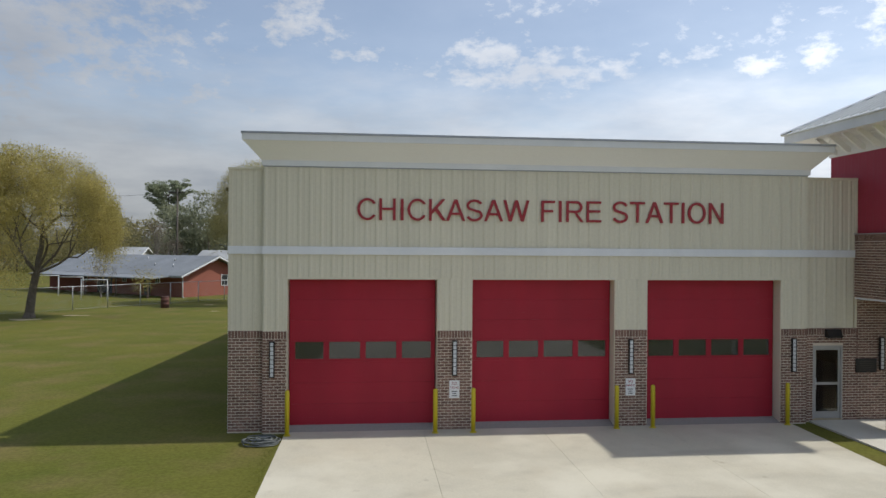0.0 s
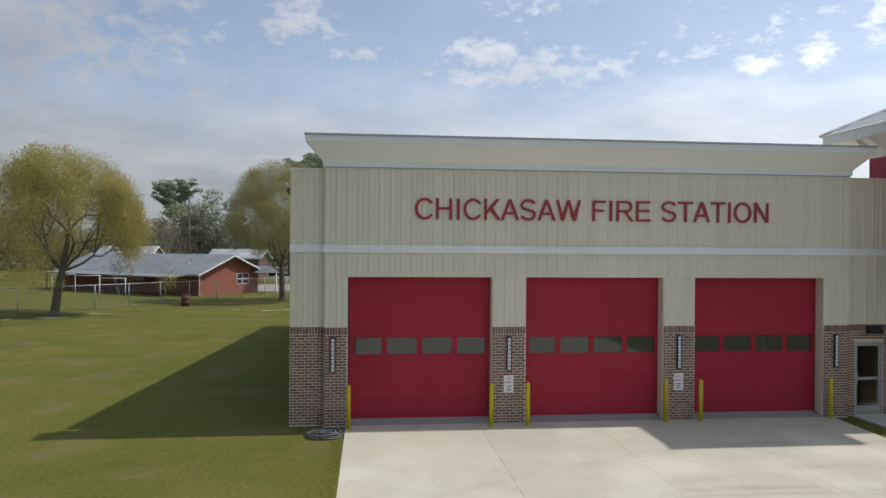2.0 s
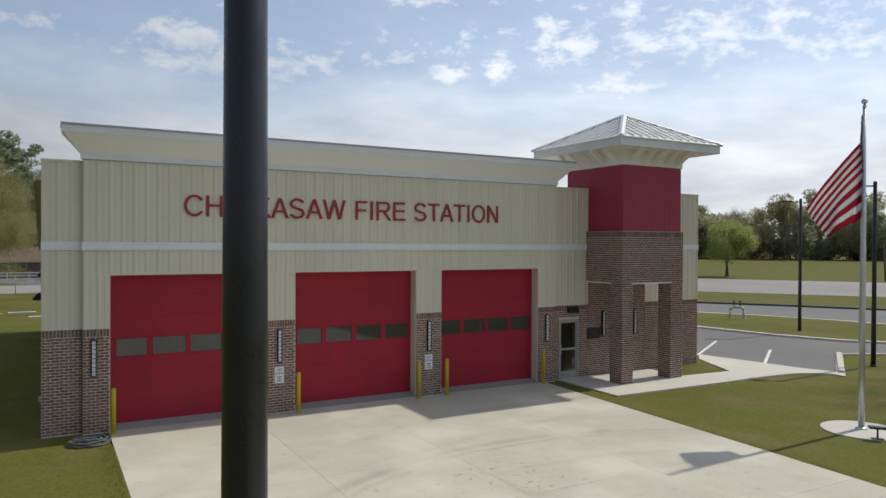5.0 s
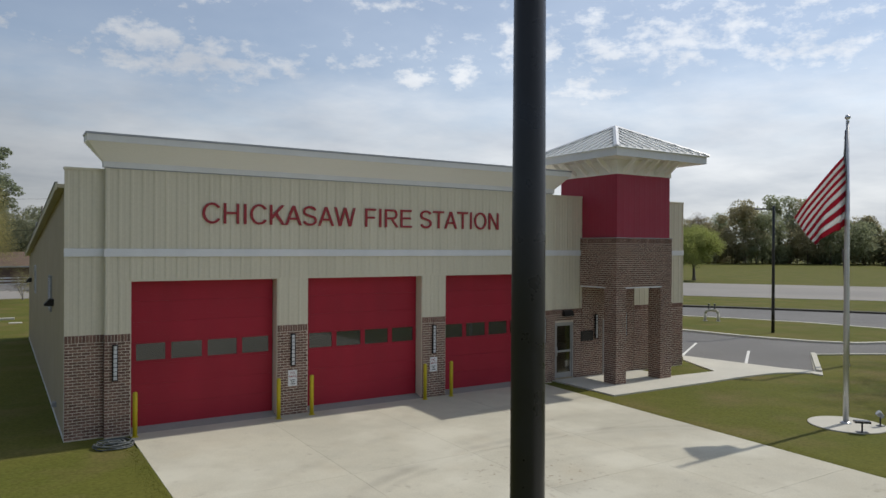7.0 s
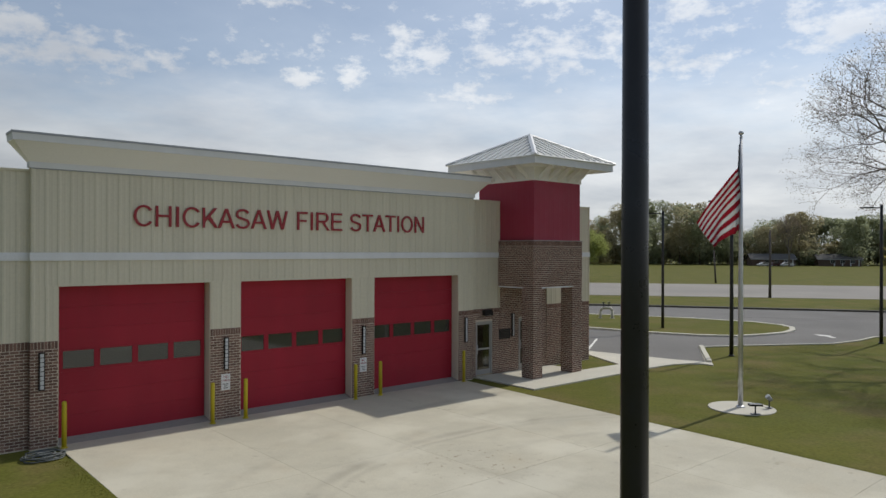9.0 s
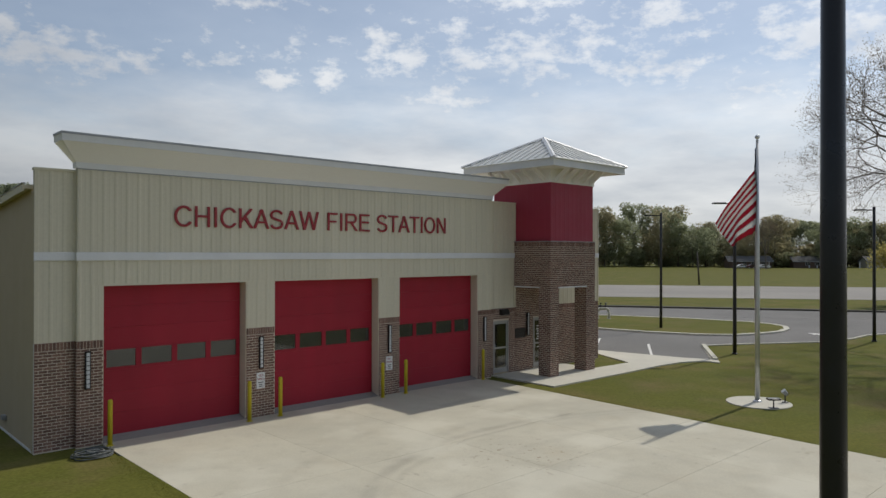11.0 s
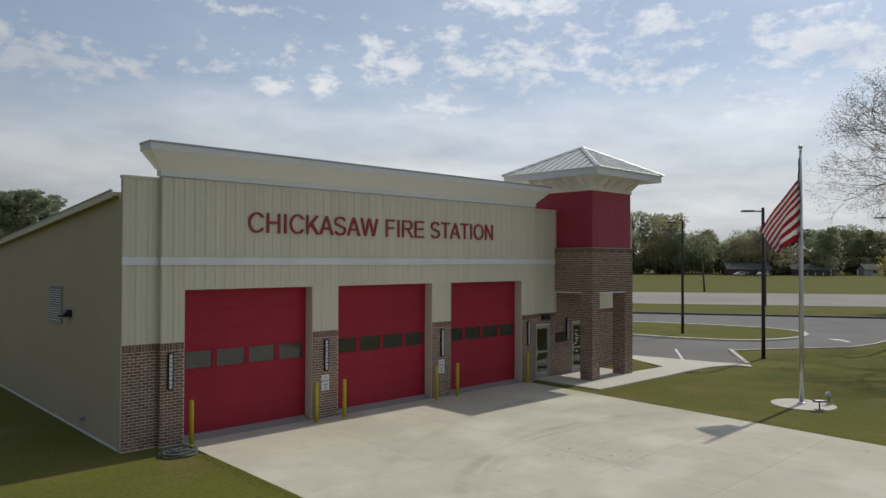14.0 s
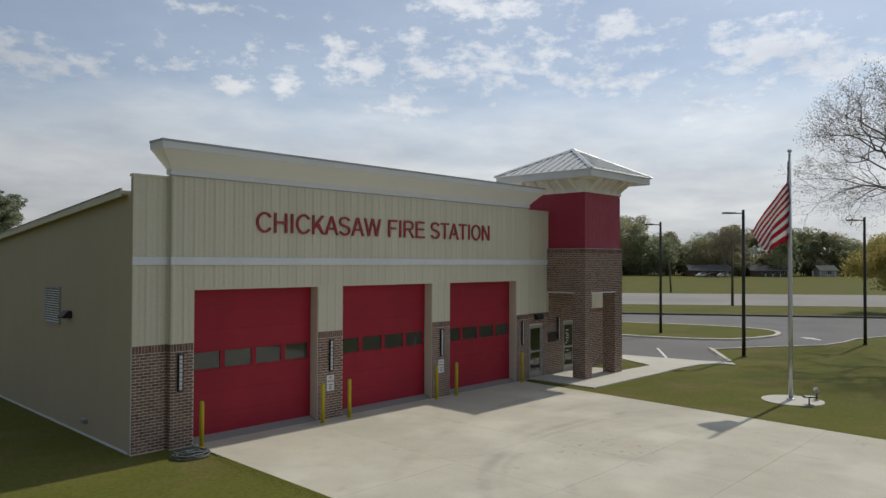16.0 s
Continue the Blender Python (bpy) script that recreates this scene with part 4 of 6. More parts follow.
def sconce(x, y, z0=1.52):
    s = thing("wall_sconce", (x, y, z0), "tall narrow black wall light with a banded white lens", "wall light", "wall lights on the brick piers")
    part("back_plate", boxed(x - 0.072, x + 0.072, y - 0.03, y + 0.001, z0, z0 + 1.0, 0.006), BRONZE, s)
    part("lens", boxed(x - 0.046, x + 0.046, y - 0.075, y - 0.03, z0 + 0.03, z0 + 0.97, 0.01), FROSTED, s, "white frosted lens")
    for k in range(9):
        z = z0 + 0.02 + k * 0.12
        part("band", boxed(x - 0.066, x + 0.066, y - 0.080, y - 0.028, z, z + 0.016), BRONZE, s)
    for u in (-0.066, 0.056):
        part("side_rail", boxed(x + u, x + u + 0.010, y - 0.080, y - 0.028, z0, z0 + 1.0), BRONZE, s)


for x, y in ((-2.89, F - 0.012), (2.18, F - 0.012), (7.33, F - 0.012), (12.33, F - 0.012), (15.27, W - 0.012), (16.95, W - 0.012)):
    sconce(x, y)


def parking_sign(x):
    z0 = 0.89
    s = thing("parking_sign", (x, F, z0), "white metal no parking sign on a brick pier", "sign", "no parking signs")
    y = F - 0.014
    part("plate", boxed(x - 0.145, x + 0.145, y - 0.006, y, z0, z0 + 0.50, 0.002), PLAIN_WHITE, s)
    letters(s, "NO", x - 0.07, x + 0.07, z0 + 0.37, z0 + 0.45, y - 0.006, 0.003, SIGN_RED, split=True)
    letters(s, "PARKING", x - 0.12, x + 0.12, z0 + 0.265, z0 + 0.33, y - 0.006, 0.003, SIGN_RED, split=True)
    for w, z in ((0.08, 0.175), (0.055, 0.115), (0.07, 0.055)):
        part("text_bar", boxed(x - w, x + w, y - 0.009, y - 0.006, z0 + z, z0 + z + 0.022), BRONZE, s)


parking_sign(2.18)
parking_sign(7.33)


def bollard():
    b = thing("bollard", (0, 0, 0), "yellow sleeved steel bollard guarding a bay door", "bollard", "bollards beside the bay doors")
    part("sleeve", lathe(bm_new(), (0, 0, 0), [(0.062, 0.0), (0.062, 1.18), (0.056, 1.21), (0.036, 1.228), (0.01, 1.234)]), YELLOW, b)
    part("base_ring", lathe(bm_new(), (0, 0, 0), [(0.095, 0.0), (0.095, 0.014), (0.066, 0.03)]), YELLOW, b)
    return b


def bollards():
    first = bollard()
    spots = ((-2.43, 19.56), (1.61, 19.56), (2.67, 19.56), (6.83, 19.66), (7.90, 19.66), (12.02, 19.69))
    for x, y in spots[1:]:
        copy_thing(first, pose(x, y, 0.01))
    first.location = (*spots[0], 0.01)


bollards()


DOOR_METAL = surface("dull_aluminium", (0.40, 0.395, 0.375), (0.35, 0.345, 0.33), rough=0.45, metal=0.25, scale=2.0, fine_vary=0.03, bump=0.02)


def entry_door(p, q, h, notices, label):
    d = thing("glass_door", ((p + q) / 2, W, 0.06), label, "door")
    y0, y1 = W + 0.02, W + 0.12
    fr = bm_new()
    for u in ((p + 0.002, p + 0.055, 0.062, h - 0.002), (q - 0.055, q - 0.002, 0.062, h - 0.002), (p + 0.055, q - 0.055, h - 0.06, h - 0.002)):
        box(fr, u[0], u[1], y0 - 0.03, y1, u[2], u[3])
    part("door_frame", fr, DOOR_METAL, d, "silver aluminium frame")
    a, b, z0, z1 = p + 0.06, q - 0.06, 0.075, h - 0.065
    leaf = bm_new()
    for u in ((a, a + 0.065, z0, z1), (b - 0.065, b, z0, z1), (a + 0.065, b - 0.065, z0, z0 + 0.20), (a + 0.065, b - 0.065, z1 - 0.075, z1), (a + 0.065, b - 0.065, 1.08, 1.16)):
        box(leaf, u[0], u[1], y0 + 0.005, y0 + 0.05, u[2], u[3])
    door = part("leaf", leaf, DOOR_METAL, d, "silver aluminium door leaf")
    for za, zb in ((z0 + 0.20, 1.08), (1.16, z1 - 0.075)):
        part("pane", boxed(a + 0.063, b - 0.063, y0 + 0.022, y0 + 0.03, za - 0.003, zb + 0.003), PANE, door, "tinted glass pane")
    if notices:
        for x0, x1, z in ((0.16, 0.36, 1.86), (0.12, 0.30, 1.72), (0.20, 0.42, 1.62), (0.14, 0.40, 1.50), (0.22, 0.34, 1.38), (0.12, 0.28, 1.28), (0.18, 0.38, 0.92)):
            part("notice_bar", boxed(a + 0.063 + x0, a + 0.063 + x1, y0 + 0.016, y0 + 0.021, z, z + 0.05), PLAIN_WHITE, door, "white lettering bar on the glass")
    hx = a + 0.035
    bar = bm_new()
    tube(bar, (hx, y0 - 0.045, 0.95), (hx, y0 - 0.045, 1.30), 0.013, n=8)
    for z in (0.97, 1.28):
        tube(bar, (hx, y0 - 0.045, z), (hx, y0 + 0.006, z), 0.011, n=8)
    part("pull_handle", bar, ALUMINIUM, door, "bent metal pull handle")


entry_door(*DOORS[0], False, "closed aluminium framed glass door in brown brick")
entry_door(*DOORS[1], True, "closed aluminium framed glass door inside the entrance porch")


WORN_BRONZE = surface("worn_bronze", (0.075, 0.062, 0.05), (0.055, 0.045, 0.038), rough=0.5, metal=0.4, scale=4.0)


def entrance_bits():
    pl = thing("plaque", (14.78, W, 1.45), "dark bronze plaque on the brick wall beside the door", "plaque")
    part("plate", boxed(14.44, 15.12, W - 0.035, W - 0.008, 1.45, 1.87, 0.006), BRONZE, pl)
    for k in range(5):
        z = 1.51 + k * 0.065
        part("text_bar", boxed(14.53 + 0.03 * (k % 2), 15.03 - 0.03 * (k % 2), W - 0.040, W - 0.035, z, z + 0.022), WORN_BRONZE, pl)
    li = thing("door_light", (13.67, W, 2.52), "dark bronze wall pack light over the side door", "wall light")
    bm = bm_new()
    prism(bm, [(13.44, W - 0.01, 2.76), (13.44, W - 0.10, 2.76), (13.44, W - 0.20, 2.60), (13.44, W - 0.20, 2.52), (13.44, W - 0.01, 2.52)], (0.46, 0, 0))
    part("housing", bm, BRONZE, li)
    part("lens", boxed(13.47, 13.87, W - 0.17, W - 0.05, 2.508, 2.519), FROSTED, li)


entrance_bits()


def side_wall_bits():
    x = LX0 + 0.012
    lv = thing("wall_louver", (x, 26.1, 3.05), "grey metal louvered vent in the cream side wall", "vent")
    fr = bm_new()
    for u in ((25.42, 25.50, 3.04, 4.22), (26.72, 26.80, 3.04, 4.22), (25.50, 26.72, 3.04, 3.10), (25.50, 26.72, 4.16, 4.22)):
        box(fr, x - 0.05, x, u[0], u[1], u[2], u[3])
    part("frame", fr, GALVANISED, lv)
    part("backing", boxed(x - 0.006, x, 25.50, 26.72, 3.10, 4.16), BLACK, lv)
    for k in range(14):
        z = 3.105 + k * 0.0755
        bm = bm_new()
        prism(bm, [(x - 0.048, 25.50, z), (x - 0.008, 25.50, z + 0.020), (x - 0.008, 25.50, z + 0.032), (x - 0.048, 25.50, z + 0.032)], (0, 1.22, 0))
        part("slat", bm, WHITE, lv)

    def wall_pack(y, z, group="wall packs on the side wall"):
        w = thing("wall_pack", (x, y, z), "dark wall pack floodlight on the cream side wall", "wall light", group)
        bm = bm_new()
        prism(bm, [(x, y - 0.2, z), (x - 0.26, y - 0.2, z), (x - 0.28, y - 0.2, z + 0.05), (x - 0.12, y - 0.2, z + 0.22), (x, y - 0.2, z + 0.22)], (0, 0.4, 0))
        part("housing", bm, BRONZE, w)
        part("lens", boxed(x - 0.24, x - 0.05, y - 0.17, y + 0.17, z - 0.012, z - 0.001), FROSTED, w)
    wall_pack(24.65, 3.30)
    wall_pack(42.0, 3.30)
    wn = thing("window_1", (x, 37.2, 3.0), "tall narrow window high in the side wall", "window", kind="structure")
    fr = bm_new()
    for u in ((36.6, 36.68, 3.0, 4.3), (37.72, 37.8, 3.0, 4.3), (36.68, 37.72, 3.0, 3.07), (36.68, 37.72, 4.23, 4.3)):
        box(fr, x - 0.04, x, u[0], u[1], u[2], u[3])
    part("window_frame", fr, WHITE, wn)
    part("pane", boxed(x - 0.018, x - 0.004, 36.68, 37.72, 3.07, 4.23), PANE, wn)
    ob = thing("outlet_box", (x, 23.25, 0.34), "small grey outlet box low on the side wall", "outlet")
    part("box", boxed(x - 0.10, x, 23.10, 23.38, 0.34, 0.47, 0.008), GALVANISED, ob)
    part("cover", boxed(x - 0.115, x - 0.10, 23.12, 23.36, 0.355, 0.455, 0.004), GALVANISED, ob)


side_wall_bits()


def hose():
    """A loosely coiled garden hose on the grass at the corner."""
    rng = random.Random(4)
    c = bpy.data.curves.new("hose", "CURVE")
    c.dimensions, c.bevel_depth, c.bevel_resolution, c.resolution_u = "3D", 0.017, 2, 2
    sp = c.splines.new("POLY")
    pts = []
    for k in range(330):
        a = k * 0.21
        turn = a / (2 * pi)
        r = 0.30 + 0.17 * sin(turn * 2.3) + 0.05 * sin(a * 1.7 + turn)
        pts.append((-3.03 + r * 1.08 * cos(a) + 0.05 * sin(turn * 1.9), 18.98 + r * 0.80 * sin(a) + 0.04 * cos(turn * 2.7), -0.005 + 0.012 * turn * 0.9 + 0.012 * sin(a * 3.1), 1))
    sp.points.add(len(pts) - 1)
    for p, q in zip(sp.points, pts):
        p.co = q
    ob = new("garden_hose", c)
    me = bpy.data.meshes.new_from_object(ob.evaluated_get(bpy.context.evaluated_depsgraph_get()))
    bpy.data.objects.remove(ob)
    me.materials.clear()
    me.materials.append(surface("grey_rubber", (0.15, 0.165, 0.16), (0.06, 0.068, 0.068), rough=0.6, scale=5.0, bump=0.05))
    ob = new("garden_hose", me)
    tagged(ob, "coiled grey garden hose lying on the grass", "hose")


hose()


# ---- lamp posts and flagpole ----
def lamp_post():
    p = thing("lamp_post", (0, 0, 0), "tall black lamp post with a flat arm luminaire", "street lamp", "lamp posts round the station")
    part("pole", lathe(bm_new(), (0, 0, 0), [(0.102, 0.0), (0.095, 1.5), (0.085, 5.0), (0.076, 7.9), (0.056, 7.93)], 24), BLACK, p)
    part("base_cover", lathe(bm_new(), (0, 0, 0), [(0.145, -0.03), (0.145, 0.03), (0.115, 0.06)], 20), BLACK, p)
    part("arm", boxed(-0.52, -0.05, -0.035, 0.035, 7.70, 7.76, 0.008), BLACK, p)
    head = bm_new()
    prism(head, [(-1.12, -0.16, 7.70), (-0.98, -0.20, 7.70), (-0.50, -0.17, 7.70), (-0.50, 0.17, 7.70), (-0.98, 0.20, 7.70), (-1.12, 0.16, 7.70)], (0, 0, 0.075))
    part("luminaire", head, BLACK, p, "flat black luminaire")
    part("lens", boxed(-1.02, -0.60, -0.13, 0.13, 7.692, 7.699), FROSTED, p)
    return p


def lamp_posts():
    first = lamp_post()
    for x, y, turn in ((34.96, 24.92, -42), (38.25, 12.95, -42), (-3.36, 1.535, 90)):
        copy_thing(first, pose(x, y, -0.01, 0, 0, turn))
    first.matrix_basis = pose(27.02, 16.17, -0.01, 0, 0, -42)


lamp_posts()

FLAG_RED = surface("flag_red", (0.46, 0.022, 0.045), (0.42, 0.02, 0.04), rough=0.7, scale=3.0, fine=60.0, fine_vary=0.05, bump=0.1)
FLAG_WHITE = surface("flag_white", (0.78, 0.77, 0.75), (0.72, 0.71, 0.70), rough=0.7, scale=3.0, fine=60.0, fine_vary=0.04, bump=0.1)
FLAG_BLUE = surface("flag_blue", (0.022, 0.030, 0.085), (0.018, 0.025, 0.07), rough=0.7, scale=3.0, fine=60.0, fine_vary=0.05, bump=0.1)

for cloth_material in (FLAG_RED, FLAG_WHITE, FLAG_BLUE):
    see_through(cloth_material, 0.4)


def flagpole():
    x, y = 16.03, 10.33
    pole = thing("flagpole", (x, y, 0.0), "tall silver aluminium flagpole with a ball finial", "flagpole")
    part("shaft", lathe(bm_new(), (x, y, 0), [(0.082, 0.0), (0.080, 3.0), (0.070, 6.0), (0.045, 9.05)], 20), ALUMINIUM, pole)
    part("flash_collar", lathe(bm_new(), (x, y, 0), [(0.16, 0.0), (0.15, 0.025), (0.086, 0.06)], 20), ALUMINIUM, pole)
    part("truck", lathe(bm_new(), (x, y, 0), [(0.03, 9.05), (0.055, 9.08), (0.03, 9.13)], 12), ALUMINIUM, pole)
    prof = [(0.078 * sin(pi * k / 10) + 0.004, 9.215 - 0.078 * cos(pi * k / 10)) for k in range(11)]
    part("ball", lathe(bm_new(), (x, y, 0), prof, 16), ALUMINIUM, pole, "silver ball finial")
    rope = bm_new()
    tube(rope, (x - 0.11, y - 0.05, 1.2), (x - 0.06, y - 0.02, 9.0), 0.006, n=5)
    part("halyard", rope, FLAG_WHITE, pole)
    disc = whole("flag_base", lathe(bm_new(), (15.95, 10.25, 0), [(1.06, -0.03), (1.06, -0.004), (1.04, 0.002)], 40), WALKWAY, "round pale concrete pad under the flagpole", "pad", "structure")

    # the flag: hoist down the pole, its fly end sinking and gathered into folds
    hoist, top = 2.9, 8.85
    flag = thing("flag", (x, y, top - hoist), "red and white striped national flag hanging in folds from the pole", "flag")
    way, across = Vector((-0.80, 0.60, 0)), Vector((0.60, 0.80, 0))

    def place(u, v):
        """u: 0 to 1 along the fly, v: 0 to 1 down the hoist. The blue field is gathered against the pole, the stripes fall away from it."""
        k = min(1.0, v * 13 / 7)
        below = max(0.0, (v - 7 / 13) / (6 / 13))
        out4 = 0.11 - 0.03 * k + 0.24 * below
        drop4 = 0.80 + 0.82 * k + 1.44 * below
        end_out, end_drop = 1.52 - 0.55 * v, 2.66 + 0.82 * v
        if u < 0.4:
            f = u / 0.4
            ease = f * f * (3 - 2 * f)
            out, drop = 0.05 + (out4 - 0.05) * f, hoist * v + (drop4 - hoist * v) * ease
        else:
            f = (u - 0.4) / 0.6
            out, drop = out4 + (end_out - out4) * f, drop4 + (end_drop - drop4) * f - 0.10 * sin(pi * f) * (1 - v)
        fold = 0.11 * sin(7.5 * u + 2.6 * v + 0.4) * min(1, 3 * u) + 0.035 * sin(17 * u - 5 * v)
        if u < 0.4:
            fold += 0.05 * sin(26 * u + 3 * v)
        p = Vector((x, y, top)) + way * out + across * (fold * (0.45 + 0.6 * v))
        p.z -= drop
        return p

    def cloth(name, u0, u1, v0, v1, nu, nv, material):
        bm = bm_new()
        grid = [[bm.verts.new(place(u0 + (u1 - u0) * i / nu, v0 + (v1 - v0) * j / nv)) for j in range(nv + 1)] for i in range(nu + 1)]
        for i in range(nu):
            for j in range(nv):
                bm.faces.new((grid[i][j], grid[i + 1][j], grid[i + 1][j + 1], grid[i][j + 1])).smooth = True
        bmesh.ops.solidify(bm, geom=bm.faces, thickness=0.006)
        part(name, bm, material, flag)

    for k in range(13):
        u0 = 0.40 if k < 7 else 0.0
        cloth("stripe", u0, 1.0, k / 13, (k + 1) / 13, 30, 3, FLAG_WHITE if k % 2 else FLAG_RED)
    cloth("canton", 0.0, 0.40, 0.0, 7 / 13, 16, 12, FLAG_BLUE)
    for r in range(9):
        for c in range(6 - r % 2):
            u, v = (c + 0.6 + 0.5 * (r % 2)) / 6.2 * 0.39, (r + 0.8) / 9.6 * 7 / 13
            o, a, b = place(u, v), place(u + 0.012, v), place(u, v + 0.018)
            n = (a - o).cross(b - o).normalized() * 0.012
            star = bm_new()
            ring = [o - n + ((a - o) * cos(pi * i / 5) + (b - o) * sin(pi * i / 5)) * (0.9 if i % 2 == 0 else 0.38) for i in range(10)]
            prism(star, ring, n * 2)
            part("star", star, FLAG_WHITE, flag)


flagpole()


def spotlight(x, y, aim, material, label):
    s = thing("flag_spotlight", (x, y, 0.0), label, "spotlight", "spotlights at the flagpole")
    bm = bm_new()
    tube(bm, (x, y, 0.0), (x, y, 0.30), 0.022, n=10)
    part("stem", bm, BLACK, s)
    w = Vector(aim).normalized()
    p = Vector((x, y, 0.34))
    bm = bm_new()
    tube(bm, p - w * 0.11, p + w * 0.03, 0.05, 0.085, n=14)
    tube(bm, p + w * 0.03, p + w * 0.10, 0.085, 0.085, n=14)
    part("lamp_head", bm, material, s)
    bm = bm_new()
    tube(bm, p + w * 0.101, p + w * 0.106, 0.072, n=14)
    part("lens", bm, FROSTED, s)
    part("base", boxed(x - 0.09, x + 0.09, y - 0.09, y + 0.09, 0.0, 0.025, 0.005), BLACK, s)


def flood_light(x, y, turn):
    """A flat box floodlight lying back on a short stem."""
    s = thing("flag_floodlight", (0, 0, 0), "flat black floodlight on a short stem beside the flagpole", "floodlight", "spotlights at the flagpole")
    bm = bm_new()
    tube(bm, (0, 0, 0.0), (0, 0, 0.27), 0.024, n=10)
    part("stem", bm, BLACK, s)
    part("base", boxed(-0.15, 0.15, -0.07, 0.07, 0.0, 0.022, 0.005), BLACK, s)
    part("housing", boxed(-0.21, 0.21, -0.10, 0.10, 0.27, 0.335, 0.012), BLACK, s)
    part("lens", boxed(-0.18, 0.18, -0.075, 0.075, 0.335, 0.340), DARK_LENS, s, "dark glass lens")
    s.matrix_basis = pose(x, y, 0.0, 0, 0, turn)


DARK_LENS = surface("dark_lens", (0.03, 0.032, 0.035), (0.025, 0.026, 0.03), rough=0.15, scale=5.0, bump=0.0)
flood_light(15.34, 9.50, -45)
spotlight(16.55, 9.60, (-0.5, 0.4, 0.6), GALVANISED, "silver spotlight on a stem aimed up the flagpole")


# ---- car park and street edges ----
def kerb(name, pts, w, h, label, z=-0.02, material=WALKWAY):
    """A raised kerb along a line of points."""
    bm = bm_new()
    n = len(pts)
    L, R = [], []
    for i, p in enumerate(pts):
        a, b = Vector((*pts[max(i - 1, 0)], 0)), Vector((*pts[min(i + 1, n - 1)], 0))
        t = (b - a).normalized()
        s = Vector((-t.y, t.x, 0)) * w / 2
        L.append(Vector((*p, 0)) + s)
        R.append(Vector((*p, 0)) - s)
    rows = [[bm.verts.new((q.x, q.y, zz)) for q, zz in ((l, z), (l, z + h), (r, z + h), (r, z))] for l, r in zip(L, R)]
    for a, b in zip(rows, rows[1:]):
        for k in range(3):
            bm.faces.new((a[k], a[k + 1], b[k + 1], b[k]))
    bm.faces.new(rows[0])
    bm.faces.new(rows[-1][::-1])
    return whole(name, bm, material, label, "kerb", "structure")


OLD_KERB = surface("weathered_kerb", (0.10, 0.09, 0.07), (0.07, 0.065, 0.05), rough=0.95, scale=0.8)


def traffic_island():
    edge = [along(n, k) for n, k in ((44.5, -60), (44.6, -12), (43.4, -6), (41.6, -2.5), (40.4, -0.1), (39.5, 3.0), (39.6, 5.0), (40.8, 6.9), (42.2, 8.4), (43.8, 9.3), (45.6, 9.7), (47.1, 9.3), (48.6, 8.0), (50.7, 3.8), (52.0, -1), (52.6, -6), (52.9, -60))]
    bm = bm_new()
    prism(bm, [(x, y, -0.02) for x, y in edge], (0, 0, 0.10))
    whole("traffic_island", bm, GRASS, "grass traffic island between car park and road", "traffic island", "structure")
    kerb("kerb_island", edge[:-1], 0.34, 0.115, "pale concrete kerb round the grass island")
    kerb("kerb_lawn", [(28.75, 18.75), (31.2, 17.5), (33.6, 16.0), (35.8, 14.65), (38.5, 14.2), (41.1, 14.2), (44.8, 13.1), (48.5, 10.2), (52, 5)], 0.16, 0.05, "low concrete kerb along the lawn")
    kerb("kerb_street", [along(63.3, -200), along(62.7, 0), along(59.6, 40), along(56.1, 200)], 0.8, 0.16, "dark weathered kerb along the access road", material=OLD_KERB)
    kerb("kerb_walk", [(24.05, 15.75), (26.4, 17.25), (28.75, 18.75)], 0.22, 0.13, "raised concrete kerb at the car park corner")


traffic_island()


def markings():
    def line(p, q, w=0.12):
        a, b = Vector((*p, 0)), Vector((*q, 0))
        s = (b - a).normalized().cross(Vector((0, 0, 1))) * w / 2
        bm = bm_new()
        prism(bm, [tuple((v.x, v.y, -0.012)) for v in (a - s, b - s, b + s, a + s)], (0, 0, 0.006))
        whole("stall_line", bm, ROAD_PAINT, "white painted parking stall line on asphalt", "road marking", "structure")
    line((22.95, 18.50), (27.2, 21.25), 0.13)
    line((22.75, 21.85), (27.4, 24.65), 0.13)
    line((22.7, 25.3), (27.4, 28.1), 0.13)
    line((22.9, 17.9), (22.62, 22.0), 0.10)
    a = [(39.9, 17.25), (39.2, 16.6), (39.45, 16.5), (38.7, 15.7), (38.95, 15.55), (39.75, 16.35), (40.0, 16.2)]
    bm = bm_new()
    prism(bm, [(x, y, -0.012) for x, y in a], (0, 0, 0.006))
    whole("lane_arrow", bm, ROAD_PAINT, "white painted arrow on the asphalt", "road marking", "structure")


markings()


